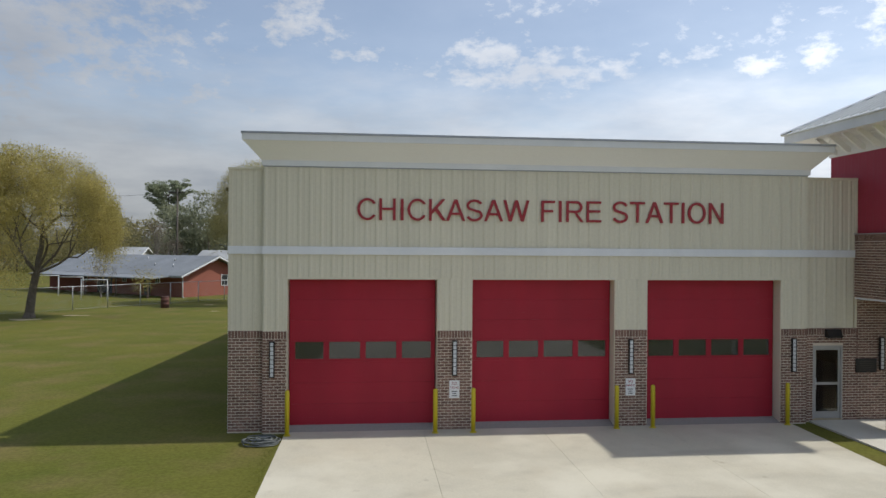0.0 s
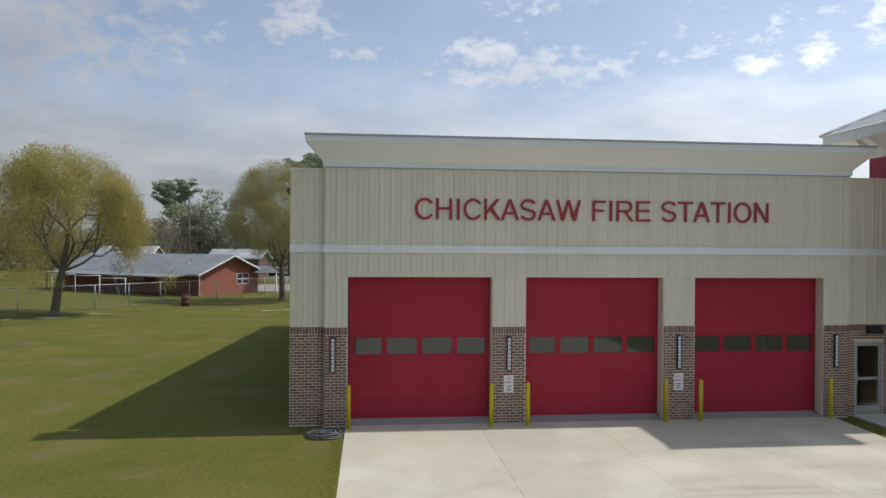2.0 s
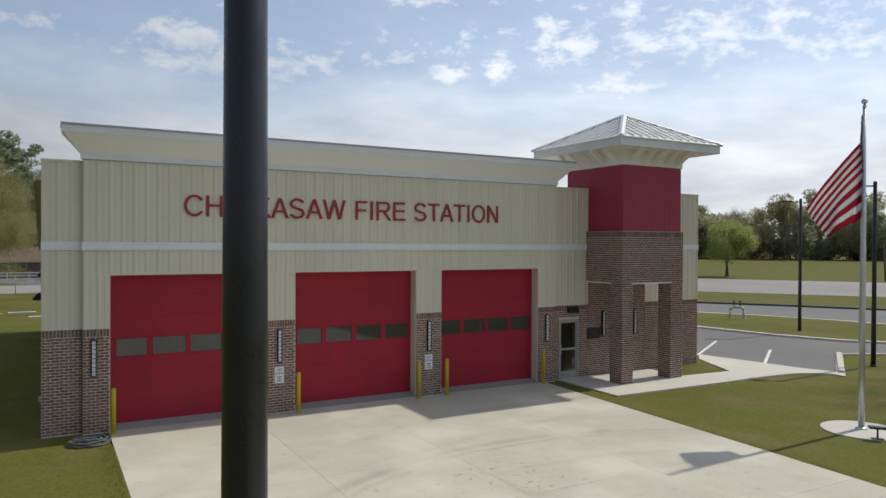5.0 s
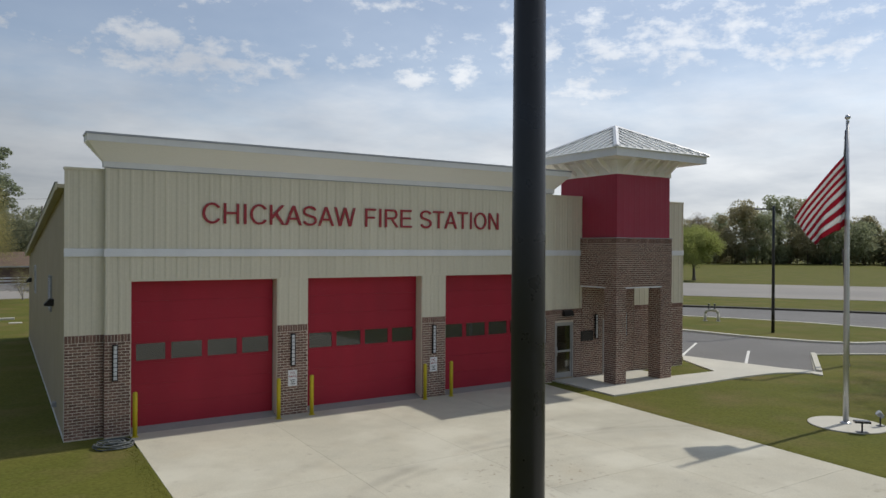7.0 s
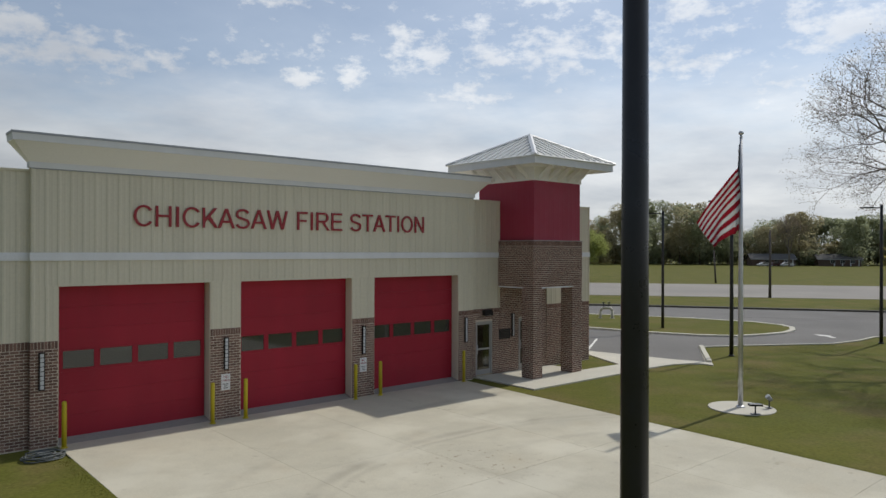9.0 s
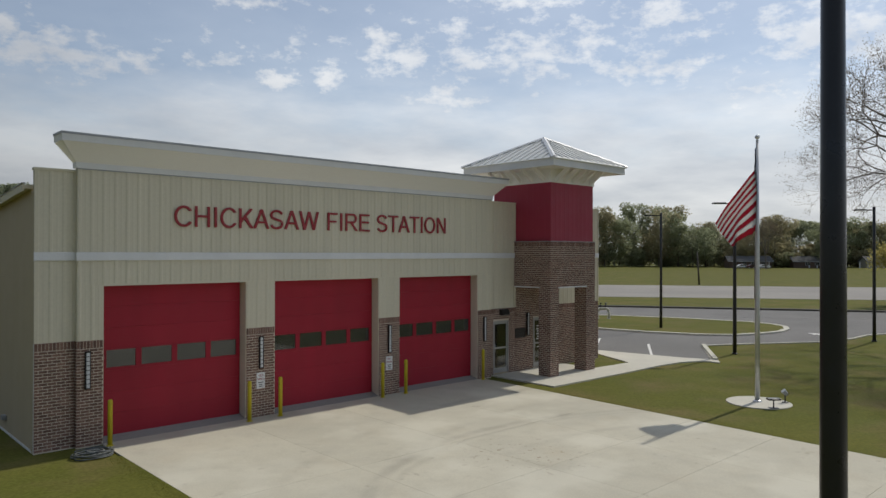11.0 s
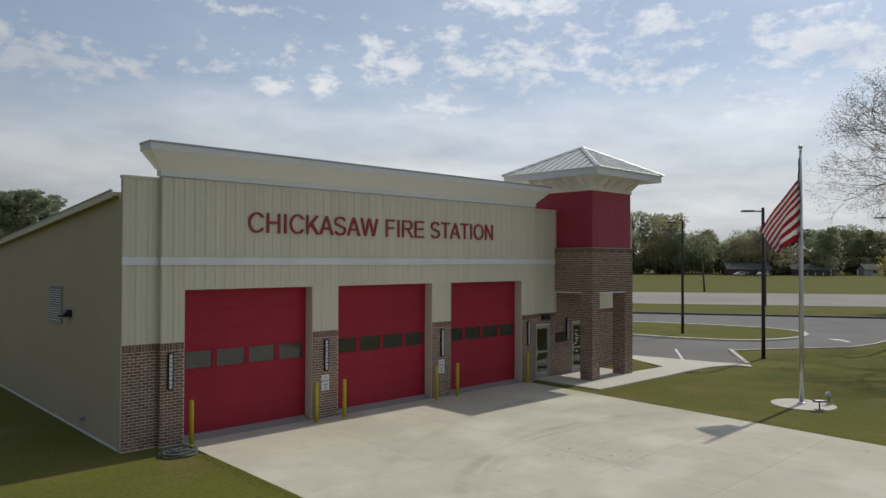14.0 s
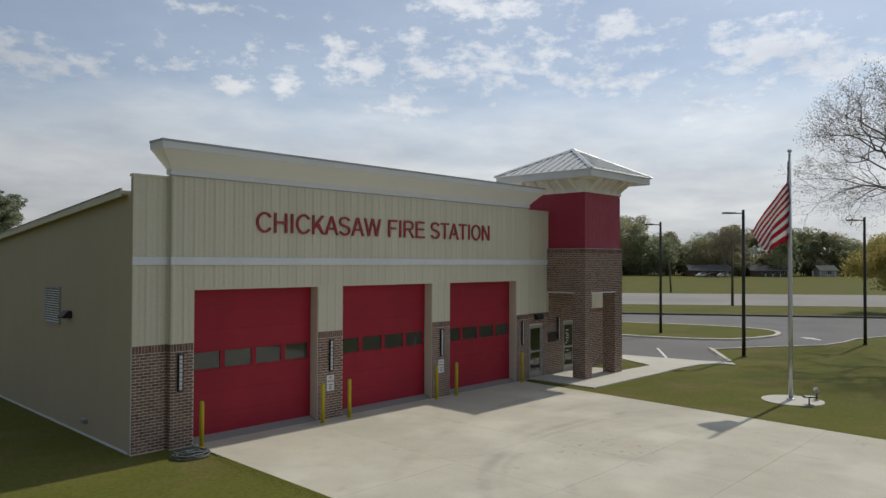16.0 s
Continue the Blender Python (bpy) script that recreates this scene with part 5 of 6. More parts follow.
def backflow():
    b = thing("backflow_preventer", (37.8, 31.5, 0.07), "grey pipe loop with two valve wheels on the grass island", "pipe")
    d = Vector((0.62, -0.78, 0))
    c = Vector((37.8, 31.5, 0))
    bm = bm_new()
    pts = [c - d * 0.44 + Vector((0, 0, 0.05)), c - d * 0.44 + Vector((0, 0, 0.62)), c - d * 0.30 + Vector((0, 0, 0.85)), c + d * 0.30 + Vector((0, 0, 0.85)), c + d * 0.44 + Vector((0, 0, 0.62)), c + d * 0.44 + Vector((0, 0, 0.05))]
    for p, q in zip(pts, pts[1:]):
        tube(bm, p, q, 0.10, n=12)
    part("pipe", bm, WALKWAY, b, "grey painted pipe loop")
    for s in (-0.2, 0.2):
        bm = bm_new()
        o = c + d * s
        tube(bm, o + Vector((0, 0, 0.85)), o + Vector((0, 0, 1.30)), 0.045, n=10)
        tube(bm, o + Vector((0, 0, 1.26)), o + Vector((0, 0, 1.30)), 0.12, n=14)
        part("valve_wheel", bm, BLACK, b, "black valve wheel")
    for s in (-0.44, 0.44):
        bm = bm_new()
        tube(bm, c + d * s + Vector((0, 0, 0.0)), c + d * s + Vector((0, 0, 0.10)), 0.17, n=14)
        part("flange", bm, GALVANISED, b)


backflow()


# ---- trees ----
BARK = surface("bark", (0.165, 0.140, 0.112), (0.105, 0.089, 0.072), rough=0.95, scale=3.0, fine=14.0, fine_vary=0.2, bump=0.6, depth=0.02, spec=0.2)
BARE_BARK = surface("grey_bark", (0.21, 0.185, 0.165), (0.15, 0.132, 0.118), rough=0.95, scale=3.0, fine=14.0, fine_vary=0.2, bump=0.5, depth=0.02, spec=0.2)


def foliage(name, a, b, amount=0.45, through_leaf=0.5):
    return see_through(islands(surface(name, a, b, rough=0.8, scale=0.35, fine=5.0, fine_vary=0.12, bump=0.0, spec=0.25), amount), through_leaf)


LEAF_SPRING = foliage("spring_leaves", (0.47, 0.40, 0.145), (0.38, 0.34, 0.120), 0.22, 0.62)
LEAF_PALE = foliage("pale_leaves", (0.40, 0.365, 0.17), (0.32, 0.295, 0.13), 0.24, 0.6)
LEAF_FRESH = foliage("fresh_leaves", (0.42, 0.45, 0.16), (0.33, 0.37, 0.12), 0.20, 0.6)
# needles paler than real ones: distance haze mixed into the colour
LEAF_PINE_HAZED = foliage("hazed_pine_needles", (0.31, 0.34, 0.22), (0.25, 0.28, 0.18), 0.18)
# far belt: both leaf colours are lightened to stand for aerial haze
LEAF_WOODS_HAZED = foliage("hazed_woodland_leaves", (0.385, 0.410, 0.250), (0.320, 0.345, 0.215), 0.10, 0.58)
LEAF_WOODS_WARM_HAZED = foliage("warm_hazed_woodland_leaves", (0.450, 0.405, 0.245), (0.375, 0.345, 0.215), 0.10, 0.58)
LEAF_BACK = foliage("back_wood_leaves", (0.300, 0.310, 0.195), (0.240, 0.255, 0.165), 0.14, 0.55)
LEAF_BACK_WARM = foliage("olive_wood_leaves", (0.340, 0.305, 0.155), (0.270, 0.250, 0.130), 0.16, 0.62)
LEAF_BUD = foliage("brown_buds", (0.23, 0.185, 0.135), (0.17, 0.14, 0.10))


def tubes(segs, sides=5):
    """Tapered tubes for a list of (p0, p1, r0, r1)."""
    verts, faces = [], []
    for p0, p1, r0, r1 in segs:
        w = p1 - p0
        if w.length < 1e-5:
            continue
        w.normalize()
        s = w.orthogonal().normalized()
        o = w.cross(s)
        n = sides + 3 if r0 > 0.12 else (sides if r0 > 0.03 else 3)
        k0 = len(verts)
        for p, r in ((p0, r0), (p1, r1)):
            for k in range(n):
                verts.append(p + (s * cos(2 * pi * k / n) + o * sin(2 * pi * k / n)) * r)
        for k in range(n):
            faces.append((k0 + k, k0 + (k + 1) % n, k0 + n + (k + 1) % n, k0 + n + k))
    return verts, faces


def leaf_cards(rng, centres, count, spread, size, flat=1.0):
    """Small folded leaves scattered round the centres."""
    c = np.repeat(np.array([tuple(p) for p in centres]), count, axis=0)
    n = len(c)
    at = c + np.clip(rng.normal(0, 1, (n, 3)), -1.5, 1.5) * spread * np.array([1, 1, flat])
    u = rng.normal(0, 1, (n, 3))
    u /= np.linalg.norm(u, axis=1, keepdims=True)
    v = rng.normal(0, 1, (n, 3))
    v -= u * np.sum(u * v, axis=1, keepdims=True)
    v /= np.linalg.norm(v, axis=1, keepdims=True)
    sz = size * rng.uniform(0.55, 1.3, (n, 1))
    verts = np.stack([at - u * sz, at + v * sz * 0.55, at + u * sz, at - v * sz * 0.55], axis=1).reshape(-1, 3)
    return verts, np.arange(n * 4).reshape(-1, 4)


def grow(rng, height, radius, trunk, fork, levels, lean=0.0, upward=0.25, wobble=0.16, taper=0.70, fine=False, tilts=(0.35, 0.75), dome=False):
    """Limbs of a broad tree. Returns segments and the ends of the twigs."""
    segs, tips = [], []

    def limb(p, way, length, r, level):
        steps = 3 if level > 1 else 2
        for i in range(steps):
            way = (way + Vector(rng.normal(0, wobble, 3)) + Vector((0, 0, upward * 0.25))).normalized()
            q = p + way * (length / steps)
            segs.append((p, q, r * (1 - 0.30 * i / steps), r * (1 - 0.30 * (i + 1) / steps)))
            p = q
            if level <= (3 if dome else 2):
                tips.append(p)
        r *= taper
        if level == 0:
            tips.append(p)
            return
        n = 3 if level >= levels - 1 or fine else int(rng.integers(2, 4))
        turn = rng.uniform(0, 2 * pi)
        side = way.orthogonal().normalized()
        for k in range(n):
            a = turn + 2 * pi * k / n + rng.normal(0, 0.3)
            tilt = rng.uniform(0.38, 0.85) if level < levels else rng.uniform(0.45, 0.8)
            out = (Matrix.Rotation(a, 3, way) @ side)
            w = (way * cos(tilt) + out * sin(tilt)).normalized()
            limb(p, w, length * rng.uniform(0.66, 0.86), r * rng.uniform(0.62, 0.82), level - 1)

    total = sum(0.76 ** k for k in range(levels)) + 0.2
    limb0 = (height - fork) / total * 1.02
    p = Vector((0, 0, -0.1))
    way = Vector((lean, 0, 1)).normalized()
    # root flare and trunk
    segs.append((p, p + way * 0.5, trunk * 1.7, trunk * 1.1))
    q = p + way * 0.5
    for i in range(3):
        way = (way + Vector(rng.normal(0, 0.05, 3))).normalized()
        nxt = q + way * ((fork - 0.5) / 3)
        segs.append((q, nxt, trunk * (1.1 - 0.1 * i), trunk * (1.0 - 0.1 * i)))
        q = nxt
    mains = 6 if dome else 4
    for k in range(mains):
        a = 2 * pi * k / (mains - dome) + rng.normal(0, 0.3)
        tilt = rng.uniform(*tilts) if k else 0.12
        w = Vector((cos(a) * sin(tilt), sin(a) * sin(tilt), cos(tilt)))
        limb(q, w, limb0, trunk * (0.62 if not dome else 0.70 if k == 0 else 0.34), levels - 1)
    pts = np.array([tuple(t) for t in tips])
    reach = np.percentile(np.hypot(pts[:, 0], pts[:, 1]), 97)
    sx, sz = radius / reach, (height - fork) / (np.max(pts[:, 2]) - fork)

    def fit(p):
        k = min(1.0, max(0.0, (p.z - fork * 0.8) / fork))
        q = Vector((p.x * (1 + (sx - 1) * k), p.y * (1 + (sx - 1) * k), p.z if p.z < fork else fork + (p.z - fork) * sz))
        if dome and q.z > fork:
            # a broad rounded crown: what reaches past it bends back inside
            c = Vector((0, 0, fork + (height - fork) * 0.42))
            d = q - c
            r = Vector((d.x / radius, d.y / radius, d.z / (height - c.z))).length
            if d.z < 0:
                r = Vector((d.x / radius, d.y / radius, d.z / (c.z - fork * 0.50))).length
            if r > 0.86:
                q = c + d * ((0.86 + (r - 0.86) * 0.25) / r)
        return q
    segs = [(fit(a), fit(b), r0, r1) for a, b, r0, r1 in segs]
    tips = [fit(t) for t in tips]
    if dome:
        # side twigs that reach out and down from the outer limbs
        outer = [t for t in tips if Vector((t.x, t.y)).length > radius * 0.40 and t.z < height * 0.62]
        for t in outer[::5]:
            out = Vector((t.x, t.y, 0)).normalized()
            swing = Vector(rng.normal(0, 0.45, 3))
            low = t + out * rng.uniform(0.0, 0.7) + swing - Vector((0, 0, rng.uniform(0.3, 1.3)))
            low.z = max(low.z, fork * 0.8)
            segs.append((t, low, 0.014, 0.006))
            tips += [low, (low + t) / 2]
    return segs, tips


def tree(name, at, seed, height, radius, trunk, fork, levels, leaf, per, spread, size, label, bark=BARK, **kw):
    rng = np.random.default_rng(seed)
    segs, tips = grow(rng, height, radius, trunk, fork, levels, **kw)
    t = thing(name, at, label, "tree")
    v, f = tubes(segs)
    raw("trunk", [tuple(p) for p in v], f, bark, t, smooth=True)
    v, f = leaf_cards(rng, tips, per, spread, size)
    raw("crown", v.tolist(), f.tolist(), leaf, t)
    return t


def crown_shell(rng, centre, radius, count, size, squash=0.85):
    """Leaf clumps on the skin of one lobe of a crown, most of them facing outwards."""
    d = rng.normal(0, 1, (count, 3))
    d /= np.linalg.norm(d, axis=1, keepdims=True)
    at = np.array(centre) + d * radius * rng.uniform(0.70, 1.22, (count, 1)) * np.array([1, 1, squash])
    n = d * 0.6 + np.array([0, 0, 0.75]) + rng.normal(0, 0.75, (count, 3))
    n /= np.linalg.norm(n, axis=1, keepdims=True)
    u = np.cross(n, rng.normal(0, 1, (count, 3)))
    u /= np.linalg.norm(u, axis=1, keepdims=True)
    v = np.cross(n, u)
    sz = size * rng.uniform(0.5, 1.35, (count, 1))
    return np.stack([at - u * sz, at + v * sz * 0.7, at + u * sz, at - v * sz * 0.7], axis=1).reshape(-1, 3)


def pine(at, seed, height, label):
    rng = np.random.default_rng(seed)
    segs, tips = [], []
    p = Vector((0, 0, -0.1))
    n = 10
    for i in range(n):
        q = Vector((0.12 * sin(i * 0.9), 0.1 * cos(i * 0.7), height * (i + 1) / n))
        segs.append((p, q, 0.34 * (1 - 0.085 * i), 0.34 * (1 - 0.085 * (i + 1))))
        p = q
    for k in range(40):
        z = height * (0.60 + 0.39 * round(rng.uniform(0, 1) * 7 + rng.normal(0, 0.15)) / 7 + rng.normal(0, 0.006))
        a = rng.uniform(0, 2 * pi)
        reach = (0.8 + 3.6 * sin(pi * min(1, max(0.04, (1.03 - z / height) / 0.48)) ** 0.8)) * rng.uniform(0.6, 1.1)
        s = Vector((0, 0, z))
        mid = s + Vector((cos(a), sin(a), 0.25)) * reach * 0.55
        end = s + Vector((cos(a + 0.2), sin(a + 0.2), 0.45)) * reach
        segs += [(s, mid, 0.07, 0.045), (mid, end, 0.045, 0.015)]
        tips += [mid, end, (mid + end) / 2, end + Vector(rng.normal(0, 0.5, 3)), end + Vector(rng.normal(0, 0.6, 3))]
    t = thing("pine_tree", at, label, "tree")
    v, f = tubes(segs)
    raw("trunk", [tuple(q) for q in v], f, BARK, t, smooth=True)
    v = np.concatenate([crown_shell(rng, tuple(p), rng.uniform(0.45, 0.95), 110, 0.15, 0.5) for p in tips])
    f = np.arange(len(v)).reshape(-1, 4)
    raw("crown", v.tolist(), f.tolist(), LEAF_PINE_HAZED, t)
    return t


tree("oak_tree", (-24.3, 53.0, -0.03), 13, 12.4, 6.0, 0.30, 3.4, 6, LEAF_SPRING, 44, 0.42, 0.050, "broad tree with thin yellow green spring leaves on the lawn", lean=0.10, upward=0.08, tilts=(0.30, 1.10), dome=True)
tree("elm_tree", (-9.9, 66.8, -0.03), 5, 13.3, 5.4, 0.25, 3.2, 6, LEAF_PALE, 40, 0.38, 0.046, "tall tree with pale new leaves behind the station", upward=0.02, tilts=(0.5, 1.0), dome=True)
tree("shade_tree", (-33.5, 57.0, -0.03), 23, 11.5, 6.0, 0.36, 3.0, 5, LEAF_SPRING, 80, 0.55, 0.08, "leafy yellow green tree at the edge of the lawn")
tree("lawn_tree", (93.7, 77.2, -0.03), 7, 8.6, 4.9, 0.24, 2.2, 5, LEAF_FRESH, 54, 0.55, 0.11, "round fresh green tree beside the wide road", tilts=(0.4, 1.0))
tree("sycamore_tree", (36.0, 7.9, -0.03), 31, 16.6, 10.1, 0.40, 6.2, 7, LEAF_BUD, 6, 0.20, 0.036, "tall nearly bare tree with brown buds over the lawn", bark=BARE_BARK, taper=0.77, fine=True, upward=0.14)
tree("bare_shrub", (-26.9, 73.6, -0.03), 51, 3.6, 1.9, 0.07, 0.5, 4, LEAF_BUD, 2, 0.12, 0.05, "small leafless shrub before the brick house", bark=BARE_BARK)
tree("bare_shrub", (-3.6, 78.0, -0.03), 52, 2.6, 1.3, 0.05, 0.4, 4, LEAF_BUD, 3, 0.12, 0.05, "small leafless shrub beside the back street", bark=BARE_BARK)
for x, y, h, seed in ((-30.5, 104.0, 9.0, 61), (-27.0, 101.0, 6.5, 62), (-39.0, 110.0, 9.5, 63)):
    tree("bare_tree", (x, y, -0.03), seed, h, h * 0.36, 0.14, 1.6, 5, LEAF_BUD, 2, 0.2, 0.06, "small grey leafless tree behind the brick house", bark=BARE_BARK)
for x, y, h, seed in ((234.0, 100.3, 18.0, 65), (216.2, 172.1, 19.5, 66)):
    tree("bare_tree", (x, y, -0.03), seed, h, h * 0.36, 0.30, 5.0, 6, LEAF_BUD, 2, 0.4, 0.12, "tall grey leafless tree among the far woods", bark=BARE_BARK)
tree("roadside_tree", (74.0, 17.0, -0.03), 41, 7.6, 6.2, 0.30, 1.6, 5, LEAF_SPRING, 60, 0.5, 0.12, "low spreading yellow green tree beside the road")
pine((-45.0, 163.0, -0.03), 3, 18.6, "tall dark pine with a bare trunk behind the houses")
pine((-9.5, 101.0, -0.03), 9, 16.6, "dark pine behind the brick house")
pine((-7.4, 124.0, -0.03), 21, 14.4, "tall dark pine behind the back street")
pine((15.5, 121.0, -0.03), 25, 14.2, "dark pine behind the station roof")
pine((20.5, 133.0, -0.03), 27, 14.8, "dark pine behind the station roof")


def woods(name, spots, seed, leaf, size, label, per=1700):
    """A far belt of trees as one mass of trunks and lobed crowns."""
    rng = np.random.default_rng(seed)
    vs, segs = [], []
    for x, y, h, r in spots:
        lobes = 15
        for k in range(lobes):
            a, q = rng.uniform(0, 2 * pi), rng.uniform(0.15, 0.95)
            rad = r * rng.uniform(0.20, 0.50)
            z = min(h * rng.uniform(0.25, 1.0), h - rad * 0.7)
            if k == 0:
                q, rad, z = 0.0, r * 0.95, h * 0.42
            vs.append(crown_shell(rng, (x + cos(a) * q * r, y + sin(a) * q * r, z), rad, per // lobes * (3 if k == 0 else 1), size, 0.85 if k else min(1.0, h * 0.42 / rad)))
        segs.append((Vector((x, y, -0.1)), Vector((x + rng.normal(0, 0.3), y, h * 0.55)), 0.28, 0.15))
    v = np.concatenate(vs)
    ob = raw(name, v.tolist(), np.arange(len(v)).reshape(-1, 4).tolist(), leaf)
    tagged(ob, label, "woods", kind="stuff")
    v, f = tubes(segs)
    ob2 = raw("woods_trunks", [tuple(p) for p in v], f, BARK)
    tagged(ob2, "dark trunks of the far woods", "woods", kind="stuff")


def belts():
    rng = np.random.default_rng(77)
    cool, warm = [], []
    # beyond the field, past the wide road
    for k in range(112):
        s = -190 + k * 3.6 + rng.normal(0, 1.5)
        n = 272 + rng.uniform(-4, 24)
        h = rng.uniform(14.0, 19.0) + 2.4 * sin(s * 0.09) + (3.5 if rng.uniform() < 0.18 else 0) + (4.5 if 18 < s < 40 else 0)
        (warm if rng.uniform() < 0.42 else cool).append((*along(n, s), h, rng.uniform(5.6, 8.4)))
    for k in range(64):
        (warm if rng.uniform() < 0.4 else cool).append((*along(271 + rng.uniform(-2, 30), -190 + k * 6.3 + rng.normal(0, 2)), rng.uniform(5.0, 9.0), rng.uniform(3.8, 5.8)))
    # closer group at the roadside, and behind the brick house
    left_cool, left_warm = [], []
    for k in range(70):
        x = -125 + k * 2.15 + rng.normal(0, 1.5)
        y = rng.uniform(138, 185)
        (left_warm if rng.uniform() < 0.40 else left_cool).append((x, y, rng.uniform(9, 14.5) * (0.66 if -64 < x < -18 else 1.0), rng.uniform(3.5, 6.0)))
    for x, y, h, r in ((-62, 96, 11, 5.5), (-54, 104, 10, 5), (-70, 88, 12, 6), (-40, 124, 11, 4.8)):
        left_warm.append((x, y, h, r))
    for x, y, h, r in ((-46, 66, 4.0, 3.4), (-40, 62, 3.2, 2.6), (-27, 124, 14.4, 4.8), (-22, 127, 14.4, 4.6), (-33, 126, 11.8, 4.6), (-30, 131, 12.5, 4.8), (-16, 128, 12.0, 4.4), (-5, 140, 11, 4.6), (2, 138, 11.5, 4.6)):
        left_cool.append((x, y, h, r))
    woods("far_woods", cool, 1, LEAF_WOODS_HAZED, 0.37, "dark green tree belt beyond the field", 3900)
    woods("far_woods", warm, 2, LEAF_WOODS_WARM_HAZED, 0.37, "brownish spring tree belt beyond the field", 3900)
    woods("back_woods", left_cool, 3, LEAF_BACK, 0.20, "dark green trees behind the houses", 4000)
    woods("back_woods", left_warm, 4, LEAF_BACK_WARM, 0.20, "olive spring trees behind the houses", 3200)


belts()


# ---- houses beyond the lawn ----
RED_WALL = surface("red_brick_wall", (0.29, 0.100, 0.068), (0.24, 0.083, 0.058), rough=0.9, scale=0.8, fine=22.0, fine_vary=0.14, bump=0.2)
BROWN_WALL = surface("brown_wall", (0.14, 0.09, 0.07), (0.10, 0.07, 0.055), rough=0.9, scale=0.8, fine=22.0, fine_vary=0.1, bump=0.2)
PALE_WALL = surface("pale_wall", (0.48, 0.46, 0.42), (0.40, 0.385, 0.35), rough=0.9, scale=0.8, bump=0.1)
GREY_ROOF = surface("grey_shingles", (0.23, 0.25, 0.27), (0.18, 0.195, 0.21), rough=0.85, scale=0.5, fine=12.0, fine_vary=0.12, bump=0.3)
DARK_ROOF = surface("dark_shingles", (0.13, 0.13, 0.128), (0.10, 0.10, 0.10), rough=0.95, spec=0.15, scale=0.5, fine=12.0, fine_vary=0.12, bump=0.3)
BROWN_ROOF = surface("brown_shingles", (0.15, 0.10, 0.068), (0.12, 0.082, 0.056), rough=0.9, scale=0.5, fine=12.0, fine_vary=0.12, bump=0.3)
SHED_ROOF = surface("white_sheet_roof", (0.42, 0.43, 0.43), (0.27, 0.28, 0.28), rough=0.5, scale=0.4, fine=6.0, bump=0.1)
DARK_GLASS = surface("dark_window", (0.04, 0.045, 0.05), (0.03, 0.033, 0.037), rough=0.12, scale=1.0, bump=0.0, spec=0.7)


def house(at, turn, long, deep, eave, ridge, wall, roof, label, windows=(), doors=(), gable_windows=(), over=0.5):
    """A gabled house; its long side faces local -y, a gable faces local +x, origin at that front corner."""
    h = thing("house", (0, 0, 0), label, "house")
    bm = bm_new()
    prism(bm, [(0, 0, -0.05), (0, deep, -0.05), (0, deep, eave), (0, deep / 2, ridge - 0.12), (0, 0, eave)], (-long, 0, 0))
    part("wall", bm, wall, h)
    k = (ridge - eave) / (deep / 2)
    for s in (0, 1):
        bm = bm_new()
        y0 = -over if s == 0 else deep + over
        o = [(over, y0, eave - over * k), (over, deep / 2, ridge), (over, deep / 2, ridge + 0.14), (over, y0, eave - over * k + 0.14)]
        prism(bm, o, (-long - 2 * over, 0, 0))
        slope = part("roof_slope", bm, roof, h)
        bm = bm_new()
        ex = over + 0.002
        prism(bm, [(ex, y0, eave - over * k - 0.06), (ex, deep / 2, ridge - 0.06), (ex, deep / 2, ridge + 0.10), (ex, y0, eave - over * k + 0.10)], (0.05, 0, 0))
        part("rake_board", bm, WHITE, h, "white rake board")
        part("gutter", boxed(-long - over, over, y0 - 0.03 if s == 0 else y0, y0 if s == 0 else y0 + 0.03, eave - over * k - 0.05, eave - over * k + 0.12), GALVANISED, h, "grey metal gutter")
    for x, w, z0, z1 in windows:
        win = part("window", boxed(x - w, x, -0.05, -0.004, z0, z1), WHITE, h, "white framed window")
        n = 2
        for i in range(n):
            part("pane", boxed(x - w + 0.06 + i * (w - 0.06) / n, x - w + (i + 1) * (w - 0.06) / n, -0.06, -0.052, z0 + 0.06, z1 - 0.06), DARK_GLASS, win)
    for x, w, z1, m in doors:
        part("door", boxed(x - w, x, -0.05, -0.004, 0.0, z1), m, h)
    for y, w, z0, z1 in gable_windows:
        win = part("window", boxed(0.004, 0.06, y, y + w, z0, z1), WHITE, h, "white framed window")
        for i in range(2):
            for j in range(2):
                ya, za = y + 0.07 + i * (w - 0.07) / 2, z0 + 0.07 + j * (z1 - z0 - 0.07) / 2
                part("pane", boxed(0.062, 0.07, ya, ya + (w - 0.21) / 2, za, za + (z1 - z0 - 0.21) / 2), DARK_GLASS, win)
    h.matrix_basis = pose(*at, 0, 0, turn)
    return h


BLUE_DOOR = surface("dark_door", (0.03, 0.035, 0.05), (0.025, 0.028, 0.04), rough=0.5)
brick_house = house((-18.95, 73.4, 0), -37, 23.5, 8.0, 2.35, 4.0, RED_WALL, GREY_ROOF, "low red brick house with a grey shingle roof", windows=((-3.5, 0.7, 1.3, 2.0), (-9, 0.7, 1.3, 2.0), (-16, 1.2, 1.2, 2.0)), doors=((-5, 1.0, 2.05, BLUE_DOOR), (-11.5, 2.6, 2.05, BLUE_DOOR)), gable_windows=((4.9, 1.7, 0.95, 2.15),), over=0.75)


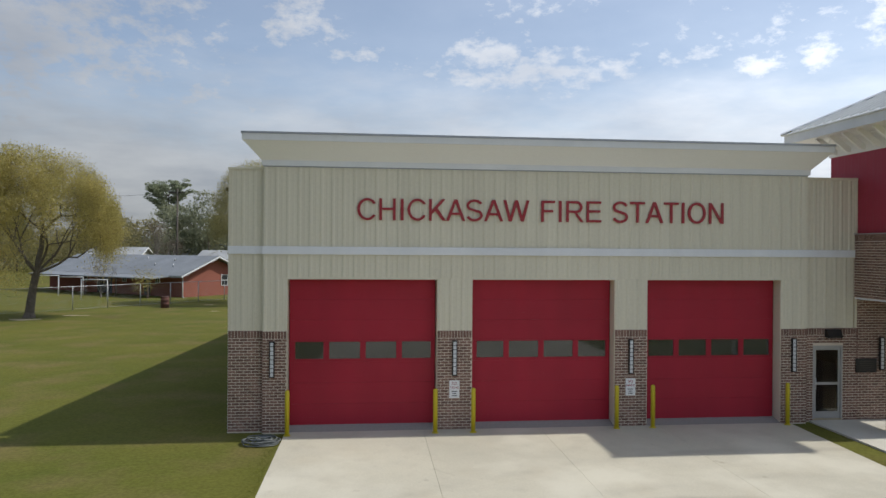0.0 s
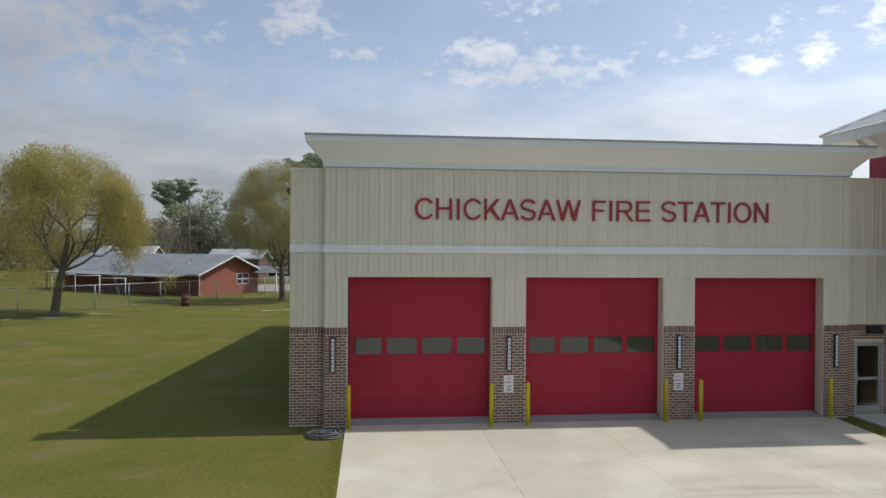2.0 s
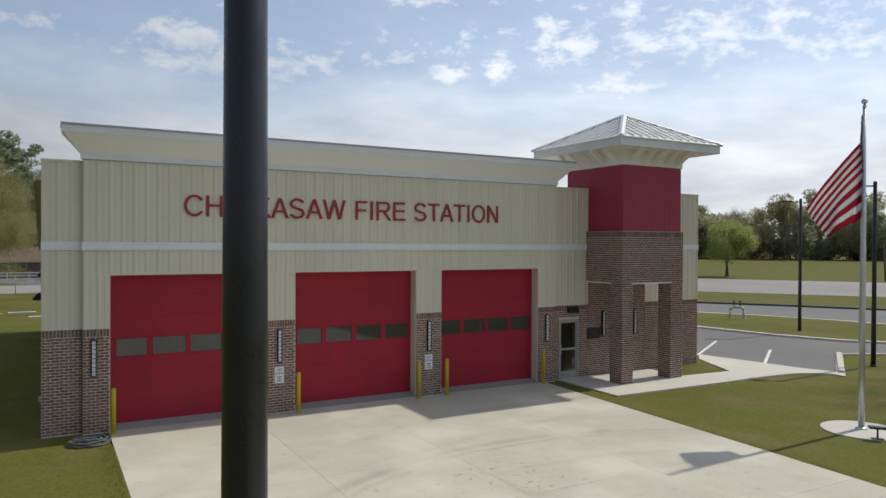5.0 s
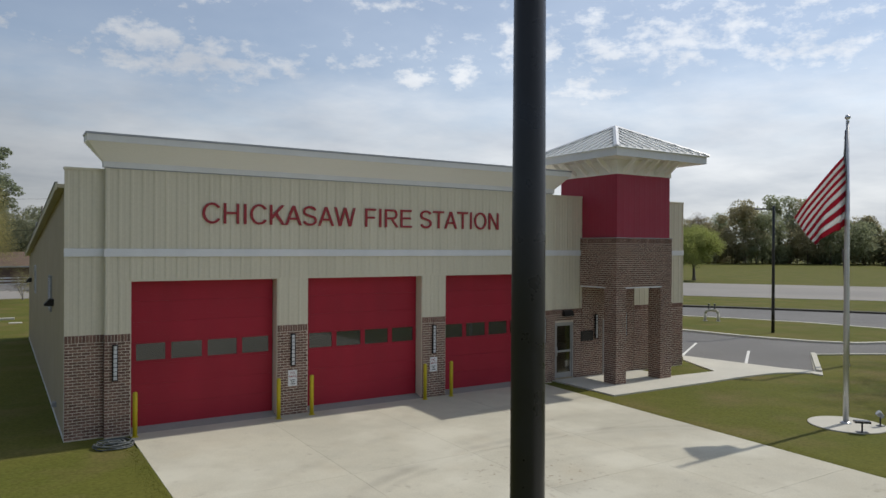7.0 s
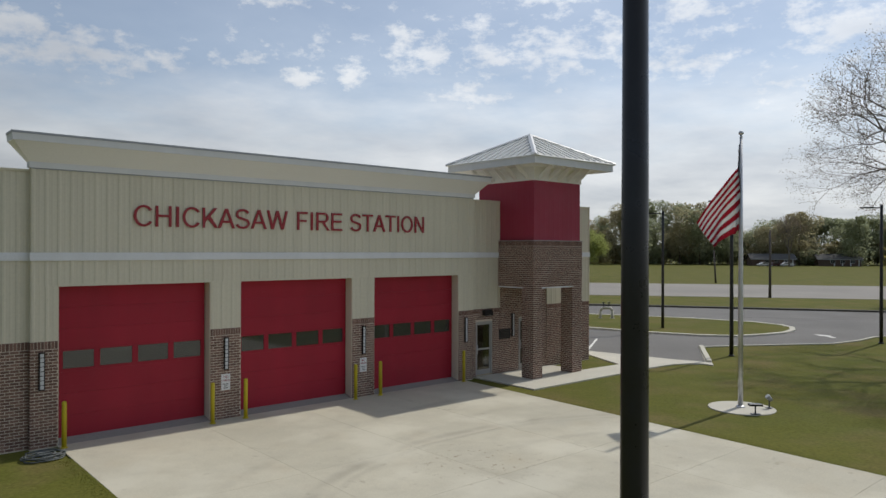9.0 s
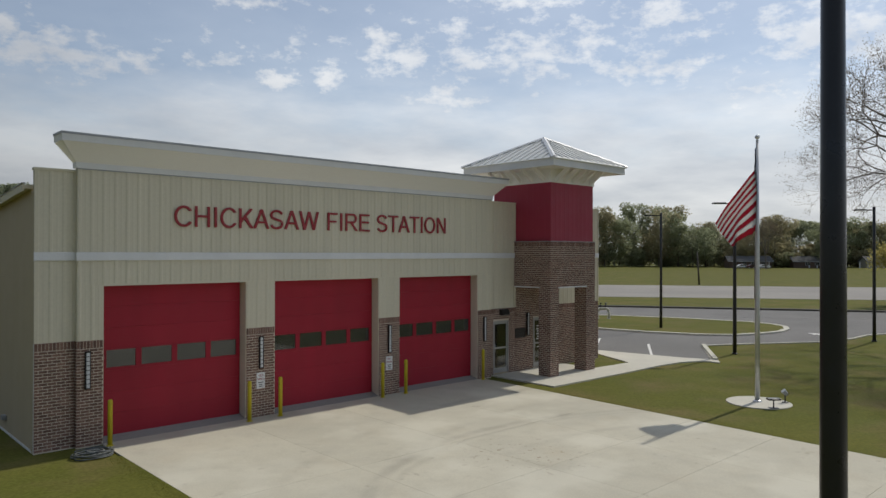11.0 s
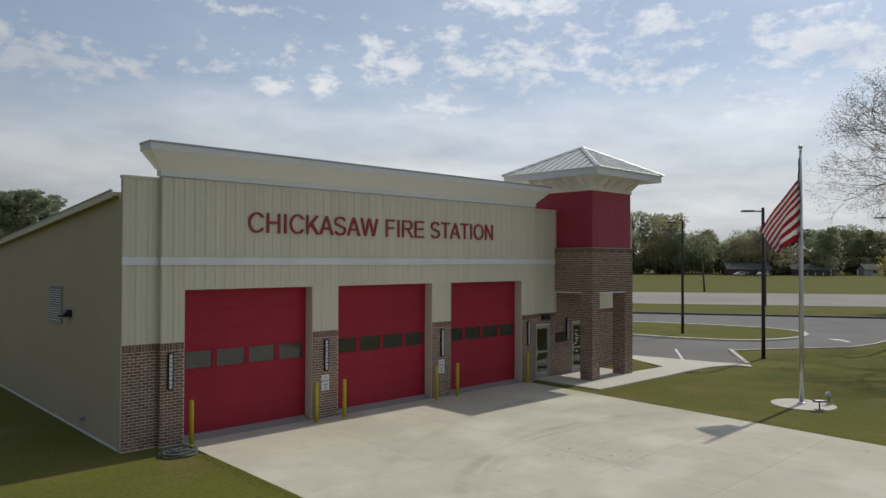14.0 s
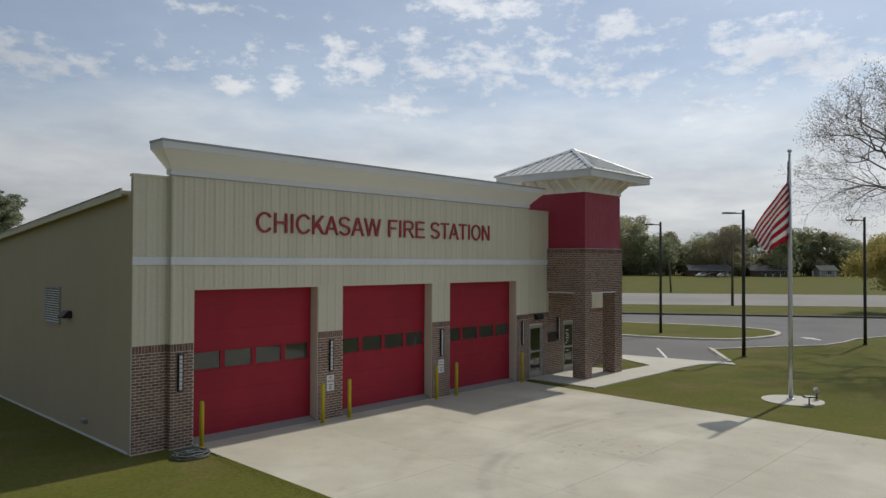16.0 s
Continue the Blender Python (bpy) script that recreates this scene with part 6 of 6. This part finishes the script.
def house_extras():
    """A porch roof along the front, a small carport at the back end, and pipes on the roof."""
    turn = pose(-18.95, 73.4, 0, 0, 0, -37)

    def placed(bm):
        bm.transform(turn)
        bmesh.ops.translate(bm, verts=bm.verts, vec=-turn.translation)
        return bm
    def add(name, bm, material, label=""):
        ob = new(name, mesh_of(name, bm, material))
        ob.parent = brick_house
        ORIGIN[ob.name] = Vector((0, 0, 0))
        tagged(ob, label)
    bm = bm_new()
    prism(bm, [(-1.0, -0.7, 2.04), (-1.0, -2.9, 1.86), (-1.0, -2.9, 1.96), (-1.0, -0.7, 2.17)], (-22, 0, 0))
    add("porch_roof", bm, GREY_ROOF, "low grey porch roof")
    for x in (-1.7, -6.8, -12, -17, -22.3):
        add("porch_post", boxed(x - 0.05, x + 0.05, -2.8, -2.7, -0.05, 1.87), BROWN_WALL)
    bm = bm_new()
    prism(bm, [(1.7, 6.9, 2.15), (1.7, 9.6, 2.15), (1.7, 8.2, 2.9)], (-3.0, 0, 0))
    add("carport_roof", bm, GREY_ROOF, "grey carport roof")
    for x, y in ((1.5, 9.3),):
        add("carport_post", boxed(x - 0.07, x + 0.07, y - 0.07, y + 0.07, -0.05, 2.2), WHITE)
    for x, y in ((-4.5, 2.6), (-6.2, 1.4), (-9.4, 2.9), (-3.0, 1.2)):
        z = 2.35 + (4.0 - 2.35) * y / 4.0
        bm = bm_new()
        tube(bm, (x, y, z), (x, y, z + 0.42), 0.06, n=8)
        add("roof_vent", bm, GALVANISED)


house_extras()


def downpipe():
    d = thing("downpipe", (-18.95, 73.4, 0), "white downpipe at the corner of the brick house", "pipe")
    bm = bm_new()
    tube(bm, (-18.88, 73.15, 0.0), (-18.88, 73.15, 2.3), 0.06, n=8)
    part("pipe", bm, WHITE, d)
    bm = bm_new()
    tube(bm, (-18.88, 73.15, 0.06), (-18.7, 72.85, 0.02), 0.06, n=8)
    part("shoe", bm, WHITE, d)


downpipe()
house((-34.6, 108, 0), -3, 7.4, 8, 3.2, 4.8, PALE_WALL, SHED_ROOF, "pale building with a white sheet metal roof")
house((-18.5, 109, 0), -3, 7.4, 8, 3.2, 4.4, BROWN_WALL, SHED_ROOF, "low brown building with a white metal roof")
house((-24.0, 128, 0), -8, 12, 8, 3.0, 5.4, BROWN_WALL, GREY_ROOF, "brown house with a grey roof behind the sheds")
house((-1.3, 112, 0), 6, 8.0, 9, 2.5, 4.2, BROWN_WALL, BROWN_ROOF, "low brown house with a brown shingle roof")
for s, n, L, lab, wm in ((65.0, 259, 14.2, "long low house with a dark roof and white porch", BROWN_WALL), (87.5, 264, 13.8, "long brown house with a dark roof beyond the field", BROWN_WALL), (105.5, 268, 5.8, "small pale house with a dark roof among trees", PALE_WALL), (-30, 252, 18, "low pale house beyond the field", PALE_WALL)):
    x, y = along(n, s)
    house((x, y, 0), -53, L, 8, 2.4, 4.1, wm, DARK_ROOF, lab, windows=tuple((-2 - 3.2 * k, 1.5, 0.9, 2.2) for k in range(int(L / 3.6))), doors=tuple((-0.6 - 2.6 * k, 0.35, 2.2, WHITE) for k in range(4)))


def car(at, turn, paint, label):
    c = thing("parked_car", (0, 0, 0), label, "car", "parked cars")
    bm = bm_new()
    side = [(-2.2, 0.35), (-2.25, 0.75), (-1.3, 0.92), (-0.7, 1.40), (0.8, 1.45), (1.6, 0.98), (2.2, 0.88), (2.25, 0.4)]
    prism(bm, [(x, -0.85, z) for x, z in side], (0, 1.7, 0))
    bmesh.ops.bevel(bm, geom=list(bm.edges), offset=0.06, segments=2, affect="EDGES")
    part("body", bm, paint, c)
    for y in (-0.862, 0.852):
        bm = bm_new()
        prism(bm, [(-1.15, y, 0.95), (-0.66, y, 1.33), (0.74, y, 1.37), (1.4, y, 1.0)], (0, 0.01, 0))
        part("side_window", bm, DARK_GLASS, c)
    for x in (-1.4, 1.4):
        for y in (-0.86, 0.66):
            bm = bm_new()
            tube(bm, (x, y, 0.33), (x, y + 0.2, 0.33), 0.33, n=16)
            w = part("wheel", bm, BLACK, c)
            bm = bm_new()
            tube(bm, (x, y - 0.01 if y < 0 else y + 0.2, 0.33), (x, y if y < 0 else y + 0.21, 0.33), 0.2, n=12)
            part("rim", bm, ALUMINIUM, w)
    c.matrix_basis = pose(*at, 0, 0, turn)


CAR_WHITE = surface("white_car_paint", (0.72, 0.72, 0.72), (0.68, 0.68, 0.68), rough=0.25, scale=1.0, bump=0.0)
CAR_DARK = surface("maroon_car_paint", (0.07, 0.02, 0.022), (0.06, 0.018, 0.02), rough=0.25, scale=1.0, bump=0.0)
for s, p, lab in ((60.2, CAR_WHITE, "white car parked by the far house"), (56.6, CAR_DARK, "dark car parked by the far house"), (53.2, CAR_WHITE, "white car parked by the far house")):
    x, y = along(251, s)
    car((x, y, -0.03), -40, p, lab)
car((-13.2, 131, -0.03), 4, CAR_DARK, "dark red car parked across the back street")


# ---- fence, frames, drum and poles ----
def chain_fence():
    f = thing("chain_link_fence", (-20, 65, -0.03), "grey chain link fence across the lawn", "fence")
    a, b = Vector((-39.0, 41.5, 0)), Vector((-6.5, 78.5, 0))
    n = 17
    way = (b - a).normalized()
    for k in range(n + 1):
        p = a + (b - a) * k / n
        bm = bm_new()
        tube(bm, p + Vector((0, 0, -0.05)), p + Vector((0, 0, 1.90)), 0.035, n=8)
        part("post", bm, GALVANISED, f)
    for z, r in ((1.86, 0.024), (0.08, 0.008)):
        bm = bm_new()
        tube(bm, a + Vector((0, 0, z)), b + Vector((0, 0, z)), r, n=6)
        part("rail" if z > 1 else "tension_wire", bm, GALVANISED, f)
    verts, faces = [], []
    length = (b - a).length
    m = int(length / 0.22)
    for k in range(m):
        for sgn in (1, -1):
            s0 = k * 0.22
            p, q = a + way * s0, a + way * min(length, max(0, s0 + sgn * 1.75))
            i = len(verts)
            t = way * 0.0028
            verts += [p - t + Vector((0, 0, 0.08)), p + t + Vector((0, 0, 0.08)), q + t + Vector((0, 0, 1.84)), q - t + Vector((0, 0, 1.84))]
            faces.append((i, i + 1, i + 2, i + 3))
    mesh = raw("mesh_wires", [tuple(v - ORIGIN[f.name]) for v in verts], faces, GALVANISED, f)
    tagged(mesh, kind="stuff")


chain_fence()


def pipe_frame(x, y, w, turn, label="white pipe goal frame standing on the lawn"):
    g = thing("pipe_frame", (0, 0, 0), label, "goal frame", "white pipe frames")
    for u in (-w / 2, w / 2):
        bm = bm_new()
        tube(bm, (u, 0, -0.05), (u, 0, 1.92), 0.036, n=8)
        part("upright", bm, WHITE, g)
    bm = bm_new()
    tube(bm, (-w / 2 - 0.05, 0, 1.92), (w / 2 + 0.05, 0, 1.92), 0.036, n=8)
    part("crossbar", bm, WHITE, g)
    g.matrix_basis = pose(x, y, -0.03, 0, 0, turn)


pipe_frame(-34.6, 79.7, 2.6, -10)
pipe_frame(-30.8, 76.2, 2.5, -4)
pipe_frame(-26.4, 70.6, 2.5, -6)


def drum():
    d = thing("burn_barrel", (-17.25, 61.2, -0.03), "rusty brown steel drum on the lawn", "barrel")
    rust = surface("rust", (0.12, 0.048, 0.035), (0.07, 0.035, 0.03), rough=0.9, scale=4.0, fine=20.0, fine_vary=0.2, bump=0.3)
    part("shell", lathe(bm_new(), (-17.25, 61.2, -0.03), [(0.34, 0.0), (0.34, 0.30), (0.36, 0.32), (0.34, 0.34), (0.34, 0.62), (0.36, 0.64), (0.34, 0.66), (0.34, 0.95)]), rust, d)
    part("rim", lathe(bm_new(), (-17.25, 61.2, -0.03), [(0.36, 0.94), (0.365, 0.965), (0.33, 0.97)]), rust, d)


drum()
WEATHERED = surface("weathered_wood", (0.12, 0.10, 0.085), (0.085, 0.072, 0.062), rough=0.95, scale=2.0, fine=20.0, fine_vary=0.15, bump=0.4)


def utility_pole(x, y, h, arm=True, lean=0.0, cans=0, turn=0):
    p = thing("utility_pole", (0, 0, 0), "weathered wooden utility pole", "utility pole", "utility poles")
    bm = bm_new()
    tube(bm, (0, 0, -0.1), (lean, 0, h), 0.16, 0.10, n=10)
    part("pole", bm, WEATHERED, p)
    if arm:
        part("crossarm", boxed(lean - 1.2, lean + 1.2, -0.06, 0.06, h - 0.55, h - 0.42), WEATHERED, p)
        for u in (-1.1, -0.5, 0.5, 1.1):
            bm = bm_new()
            tube(bm, (lean + u, 0, h - 0.42), (lean + u, 0, h - 0.22), 0.05, n=8)
            part("insulator", bm, GALVANISED, p)
    for k in range(cans):
        bm = bm_new()
        tube(bm, (lean - 0.42 + 0.84 * k, 0, h - 3.0), (lean - 0.42 + 0.84 * k, 0, h - 2.0), 0.27, n=14)
        part("transformer", bm, GALVANISED, p, "grey transformer can")
    p.matrix_basis = pose(x, y, -0.03, 0, 0, turn)


utility_pole(72.8, 34.7, 7.6, arm=False)
utility_pole(102.0, 56.5, 5.4, arm=False, lean=-0.7)
utility_pole(-26.5, 100.0, 13.0, turn=-15)
utility_pole(-1.0, 100.0, 10.2, cans=2, arm=False)
utility_pole(3.6, 108.0, 13.6, turn=50)


def wires():
    bm = bm_new()
    for za, zb in ((12.3, 12.5), (8.5, 8.3)):
        for a, b in (((-140, 128, za), (-26.5, 100, za)), ((-26.5, 100, za), (3.6, 108, zb - 0.6))):
            a, b = Vector(a), Vector(b)
            pts = [a.lerp(b, k / 12) - Vector((0, 0, 1.0 * 4 * (k / 12) * (1 - k / 12))) for k in range(13)]
            for p, q in zip(pts, pts[1:]):
                tube(bm, p, q, 0.022, n=4)
    tagged(whole("overhead_wires", bm, BLACK, "thin black overhead wires between utility poles", "cable"), kind="stuff")


wires()


SAND = surface("bare_sand", (0.42, 0.35, 0.24), (0.30, 0.25, 0.16), rough=0.95, scale=1.2, fine=12.0, fine_vary=0.15, bump=0.4)


def bare_patch(x, y, rx, ry, seed):
    rng = random.Random(seed)
    n = 26
    pts = []
    for k in range(n):
        a = 2 * pi * k / n
        r = 1 + 0.35 * sin(3 * a + seed) * rng.uniform(0.5, 1) + rng.uniform(-0.15, 0.15)
        pts.append((x + rx * r * cos(a), y + ry * r * sin(a), -0.031))
    bm = bm_new()
    prism(bm, pts, (0, 0, 0.012))
    whole("bare_patch", bm, SAND, "worn patch of bare sandy soil in the lawn", "soil", "structure")


for k, (x, y, rx, ry) in enumerate(((-24.0, 51.7, 1.0, 0.5), (-21.9, 54.6, 0.9, 0.25), (-9.9, 56.9, 0.55, 0.30), (-8.3, 57.6, 0.8, 0.25), (-7.1, 58.2, 0.5, 0.3), (-14.4, 64.3, 0.4, 0.15), (-12.5, 57.8, 0.35, 0.12), (-26.2, 50.2, 0.35, 0.15))):
    bare_patch(x, y, rx, ry, k)


def board_fence():
    f = thing("board_fence", (-6, 104, -0.03), "white painted board fence beside the back street", "fence")
    for k in range(7):
        x = -13 + k * 2.4
        part("post", boxed(x - 0.06, x + 0.06, 103.94, 104.06, -0.05, 1.25), WHITE, f)
    for z in (0.35, 0.75, 1.12):
        part("board", boxed(-13.2, 1.6, 103.90, 103.94, z - 0.07, z + 0.07), WHITE, f)


board_fence()


def kerb_stone():
    c = thing("concrete_culvert", (-5.6, 57.5, -0.03), "low pale concrete culvert edge on the lawn", "culvert")
    part("headwall", boxed(-6.3, -4.6, 57.3, 57.6, -0.05, 0.12, 0.03), WALKWAY, c)
    part("apron", boxed(-5.0, -4.2, 54.4, 54.9, -0.05, 0.02, 0.01), WALKWAY, c)


kerb_stone()


# ---- brickwork ----
BL, BH, JL, JH, PROUD = 0.1975, 0.0680, 0.2133, 0.0806, 0.005
BRICK_MESH = {}


def brick_data(w, h, material):
    key = (round(w, 3), round(h, 3))
    if key not in BRICK_MESH:
        bm = boxed(0, key[0], 0, PROUD + 0.004, 0, key[1])
        for v in bm.verts:
            if v.co.y < 0.001:
                v.co.x += 0.0015 if v.co.x < key[0] / 2 else -0.0015
                v.co.z += 0.0015 if v.co.z < key[1] / 2 else -0.0015
        BRICK_MESH[key] = mesh_of("brick", bm, material)
    return BRICK_MESH[key]


def brickwork(parent, corner, turn, width, z0, z1, soldier=False, holes=(), limit=300, seed=1, flush=0.0):
    """Courses of bricks in running bond on one face. corner: where the face starts; the bricks stand out from it.
    The ones past the limit are joined into one mesh."""
    m = Matrix.Translation(-ORIGIN[parent.name]) @ Matrix.Translation((corner[0], corner[1], 0)) @ Matrix.Rotation(radians(turn), 4, "Z")
    rng = random.Random(seed)
    pieces = []
    top = z1 - 0.213 if soldier else z1
    rows = int(round((top - z0) / JH))
    step = (top - z0) / rows
    for r in range(rows):
        z = z0 + r * step + 0.005
        x = -JL / 2 if r % 2 else 0.0
        while x < width - 0.02:
            a, b = max(x, 0.0), min(x + BL, width)
            x += JL
            for h in holes:
                if z + BH > h[2] and z < h[3]:
                    if a >= h[0] - 0.01 and b <= h[1] + 0.01:
                        a = b
                    elif a < h[0] < b:
                        b = h[0] - 0.004
                    elif a < h[1] < b:
                        a = h[1] + 0.004
            if b - a > 0.025:
                pieces.append((a, z, b - a, step - 0.0155))
    if soldier:
        n = max(1, int(width / JH))
        w = width / n
        for k in range(n):
            pieces.append((k * w + 0.004, top + 0.006, w - 0.010, 0.205))
    keep = pieces
    if len(pieces) > limit:
        keep = pieces[:limit]
        bm_v, bm_f = [], []
        for a, z, w, h in pieces[limit:]:
            d = rng.uniform(-0.0015, 0.0015)
            i = len(bm_v)
            for y in (d, PROUD + 0.004):
                bm_v += [(a, y, z), (a + w, y, z), (a + w, y, z + h), (a, y, z + h)]
            bm_f += [(i, i + 1, i + 2, i + 3), (i + 1, i + 5, i + 6, i + 2), (i + 4, i, i + 3, i + 7), (i + 3, i + 2, i + 6, i + 7), (i + 4, i + 5, i + 1, i)]
        rest = raw("bricks", bm_v, bm_f, BRICK_JOINED, parent)
        rest.matrix_basis = m
        tagged(rest, kind="stuff")
    for a, z, w, h in keep:
        ob = new("brick", brick_data(w, h, BRICK))
        ob.parent = parent
        ob.matrix_basis = m @ Matrix.Translation((a, rng.uniform(-0.0015, 0.0015), z))


def mortar_face(parent, x0, x1, y0, y1, z0, z1):
    return part("mortar", boxed(x0, x1, y0, y1, z0, z1), MORTAR, parent, "pale mortar bed")


def masonry():
    Z = 0.0
    edges = [MX0] + [e for b in BAY for e in b] + [MX1]
    for k, (a, b) in enumerate(zip(edges[::2], edges[1::2])):
        if k == 0:
            b -= 0.004
        pier = whole("brick_pier_%d" % (k + 1), boxed(a, b - 0.004, F - 0.006, F + 0.012, -0.03, BRICK_TOP), MORTAR, "brown brick pier base with a soldier course", "pier", "structure")
        brickwork(pier, (a, F - 0.012), 0, b - a, Z, BRICK_TOP, True, seed=k)
        if k in (0, 3):
            x = MX0 if k == 0 else MX1
            mortar_face(pier, x - 0.003, x + 0.003, F + 0.012, W + 0.010, -0.03, BRICK_TOP)
            if k == 0:
                brickwork(pier, (x - 0.009, W - 0.014), -90, W - F - 0.01, Z, BRICK_TOP, True, seed=9)
    one = whole("brick_wing_1", boxed(LX0, MX0 - 0.014, W - 0.006, W + 0.012, -0.03, BRICK_TOP), MORTAR, "brown brick base of the recessed wing", "wall", "structure")
    brickwork(one, (LX0, W - 0.012), 0, MX0 - 0.014 - LX0, Z, BRICK_TOP, True, seed=21)
    part("corner_guard", boxed(LX0 - 0.008, LX0 - 0.002, W + 0.004, W + 0.045, -0.03, BRICK_TOP), WHITE, one, "thin white corner strip")
    p, q, h = DOORS[0]
    bm = bm_new()
    box(bm, MX1, p, W - 0.006, W + 0.012, -0.03, BRICK_TOP)
    box(bm, q, RX0, W - 0.006, W + 0.012, -0.03, BRICK_TOP)
    box(bm, p, q, W - 0.006, W + 0.012, h, BRICK_TOP)
    two = whole("brick_wing_2", bm, MORTAR, "brown brick base round the side door", "wall", "structure")
    brickwork(two, (MX1, W - 0.012), 0, TX0 - MX1 + 0.15, Z, BRICK_TOP, True, holes=((p - MX1, q - MX1, -1, h + 0.0),), seed=22)
    p, q, h = DOORS[1]
    brickwork(WALLS["entrance"], (RX0, W + 0.006), 0, 17.52 - RX0, Z, 3.78, False, holes=((p - RX0, q - RX0, -1, h),), limit=300, seed=23)
    three = whole("brick_wing_3", boxed(17.52, RX1, W - 0.006, W + 0.012, -0.03, BRICK_TOP), MORTAR, "brown brick base past the tower", "wall", "structure")
    brickwork(three, (17.52, W - 0.012), 0, RX1 - 17.52, Z, BRICK_TOP, True, limit=120, seed=24)
    # tower
    body = [o for o in TOWER.children if o.name.startswith("brick_body")][0]
    c1, c2 = COLUMNS
    brickwork(body, (TX0, TY0), 0, c1[1] - c1[0], 0.03, 3.733, seed=31, limit=150)
    brickwork(body, (c2[0], TY0), 0, c2[1] - c2[0], 0.03, 3.733, seed=32, limit=75)
    brickwork(body, (TX0, TY0), 0, TX1 - TX0, 3.735, 5.63, True, seed=33, limit=0)
    brickwork(body, (TX0, W - 0.02), -90, W - TY0 - 0.02, 3.735, 5.63, True, seed=34, limit=0)
    brickwork(body, (TX0, c1[3]), -90, c1[3] - c1[2], 0.03, 3.733, seed=35, limit=75)
    brickwork(body, (c2[0], c2[3]), -90, c2[3] - c2[2], 0.03, 3.733, seed=36, limit=0)


masonry()


def grass_tufts():
    """Short grass standing on the lawn near the driveway and the flagpole."""
    rng = np.random.default_rng(8)
    left = np.c_[-2.56 - np.abs(rng.normal(0, 0.22, 3500)), rng.uniform(-1.0, 19.6, 3500)]
    side = rng.uniform(0.0, 30.0, 3500)
    right = np.c_[12.26 - (19.94 - 16.6 + side * 0.55) * 0.051 + np.abs(rng.normal(0, 0.22, 3500)), 16.6 - side * 0.55]
    left = left[~((left[:, 0] > -4.3) & (left[:, 1] > 19.85))]
    right = right[(right[:, 1] < 16.4 - (right[:, 0] - 12.3) * 0.13) & (right[:, 0] < 23.0)]
    at = np.concatenate([left, right])
    at = at[~((at[:, 0] > 12.3) & (np.hypot(at[:, 0] - 15.95, at[:, 1] - 10.25) < 1.25))]
    n = len(at)
    a = rng.uniform(0, 2 * np.pi, n)
    w = rng.uniform(0.006, 0.014, n)
    h = rng.uniform(0.006, 0.020, n)
    lean = rng.normal(0, 0.02, (n, 2))
    d = np.c_[np.cos(a), np.sin(a)] * w[:, None]
    z0 = np.where(at[:, :1] < 0, np.clip(0.0 - (-2.7 - at[:, :1]) * 0.03, -0.032, 0.004), -0.032)
    v = np.stack([np.c_[at - d, z0], np.c_[at + d, z0], np.c_[at + lean, z0[:, 0] + h]], axis=1).reshape(-1, 3)
    ob = raw("grass", v.tolist(), np.arange(n * 3).reshape(-1, 3).tolist(), BLADES)
    tagged(ob, "short olive green grass blades on the lawn", "grass", kind="stuff")


BLADES = see_through(islands(surface("grass_blade", (0.175, 0.168, 0.038), (0.135, 0.142, 0.028), rough=0.9, scale=0.5, fine=6.0, fine_vary=0.1, bump=0.0, spec=0.15), 0.15), 0.6)
grass_tufts()
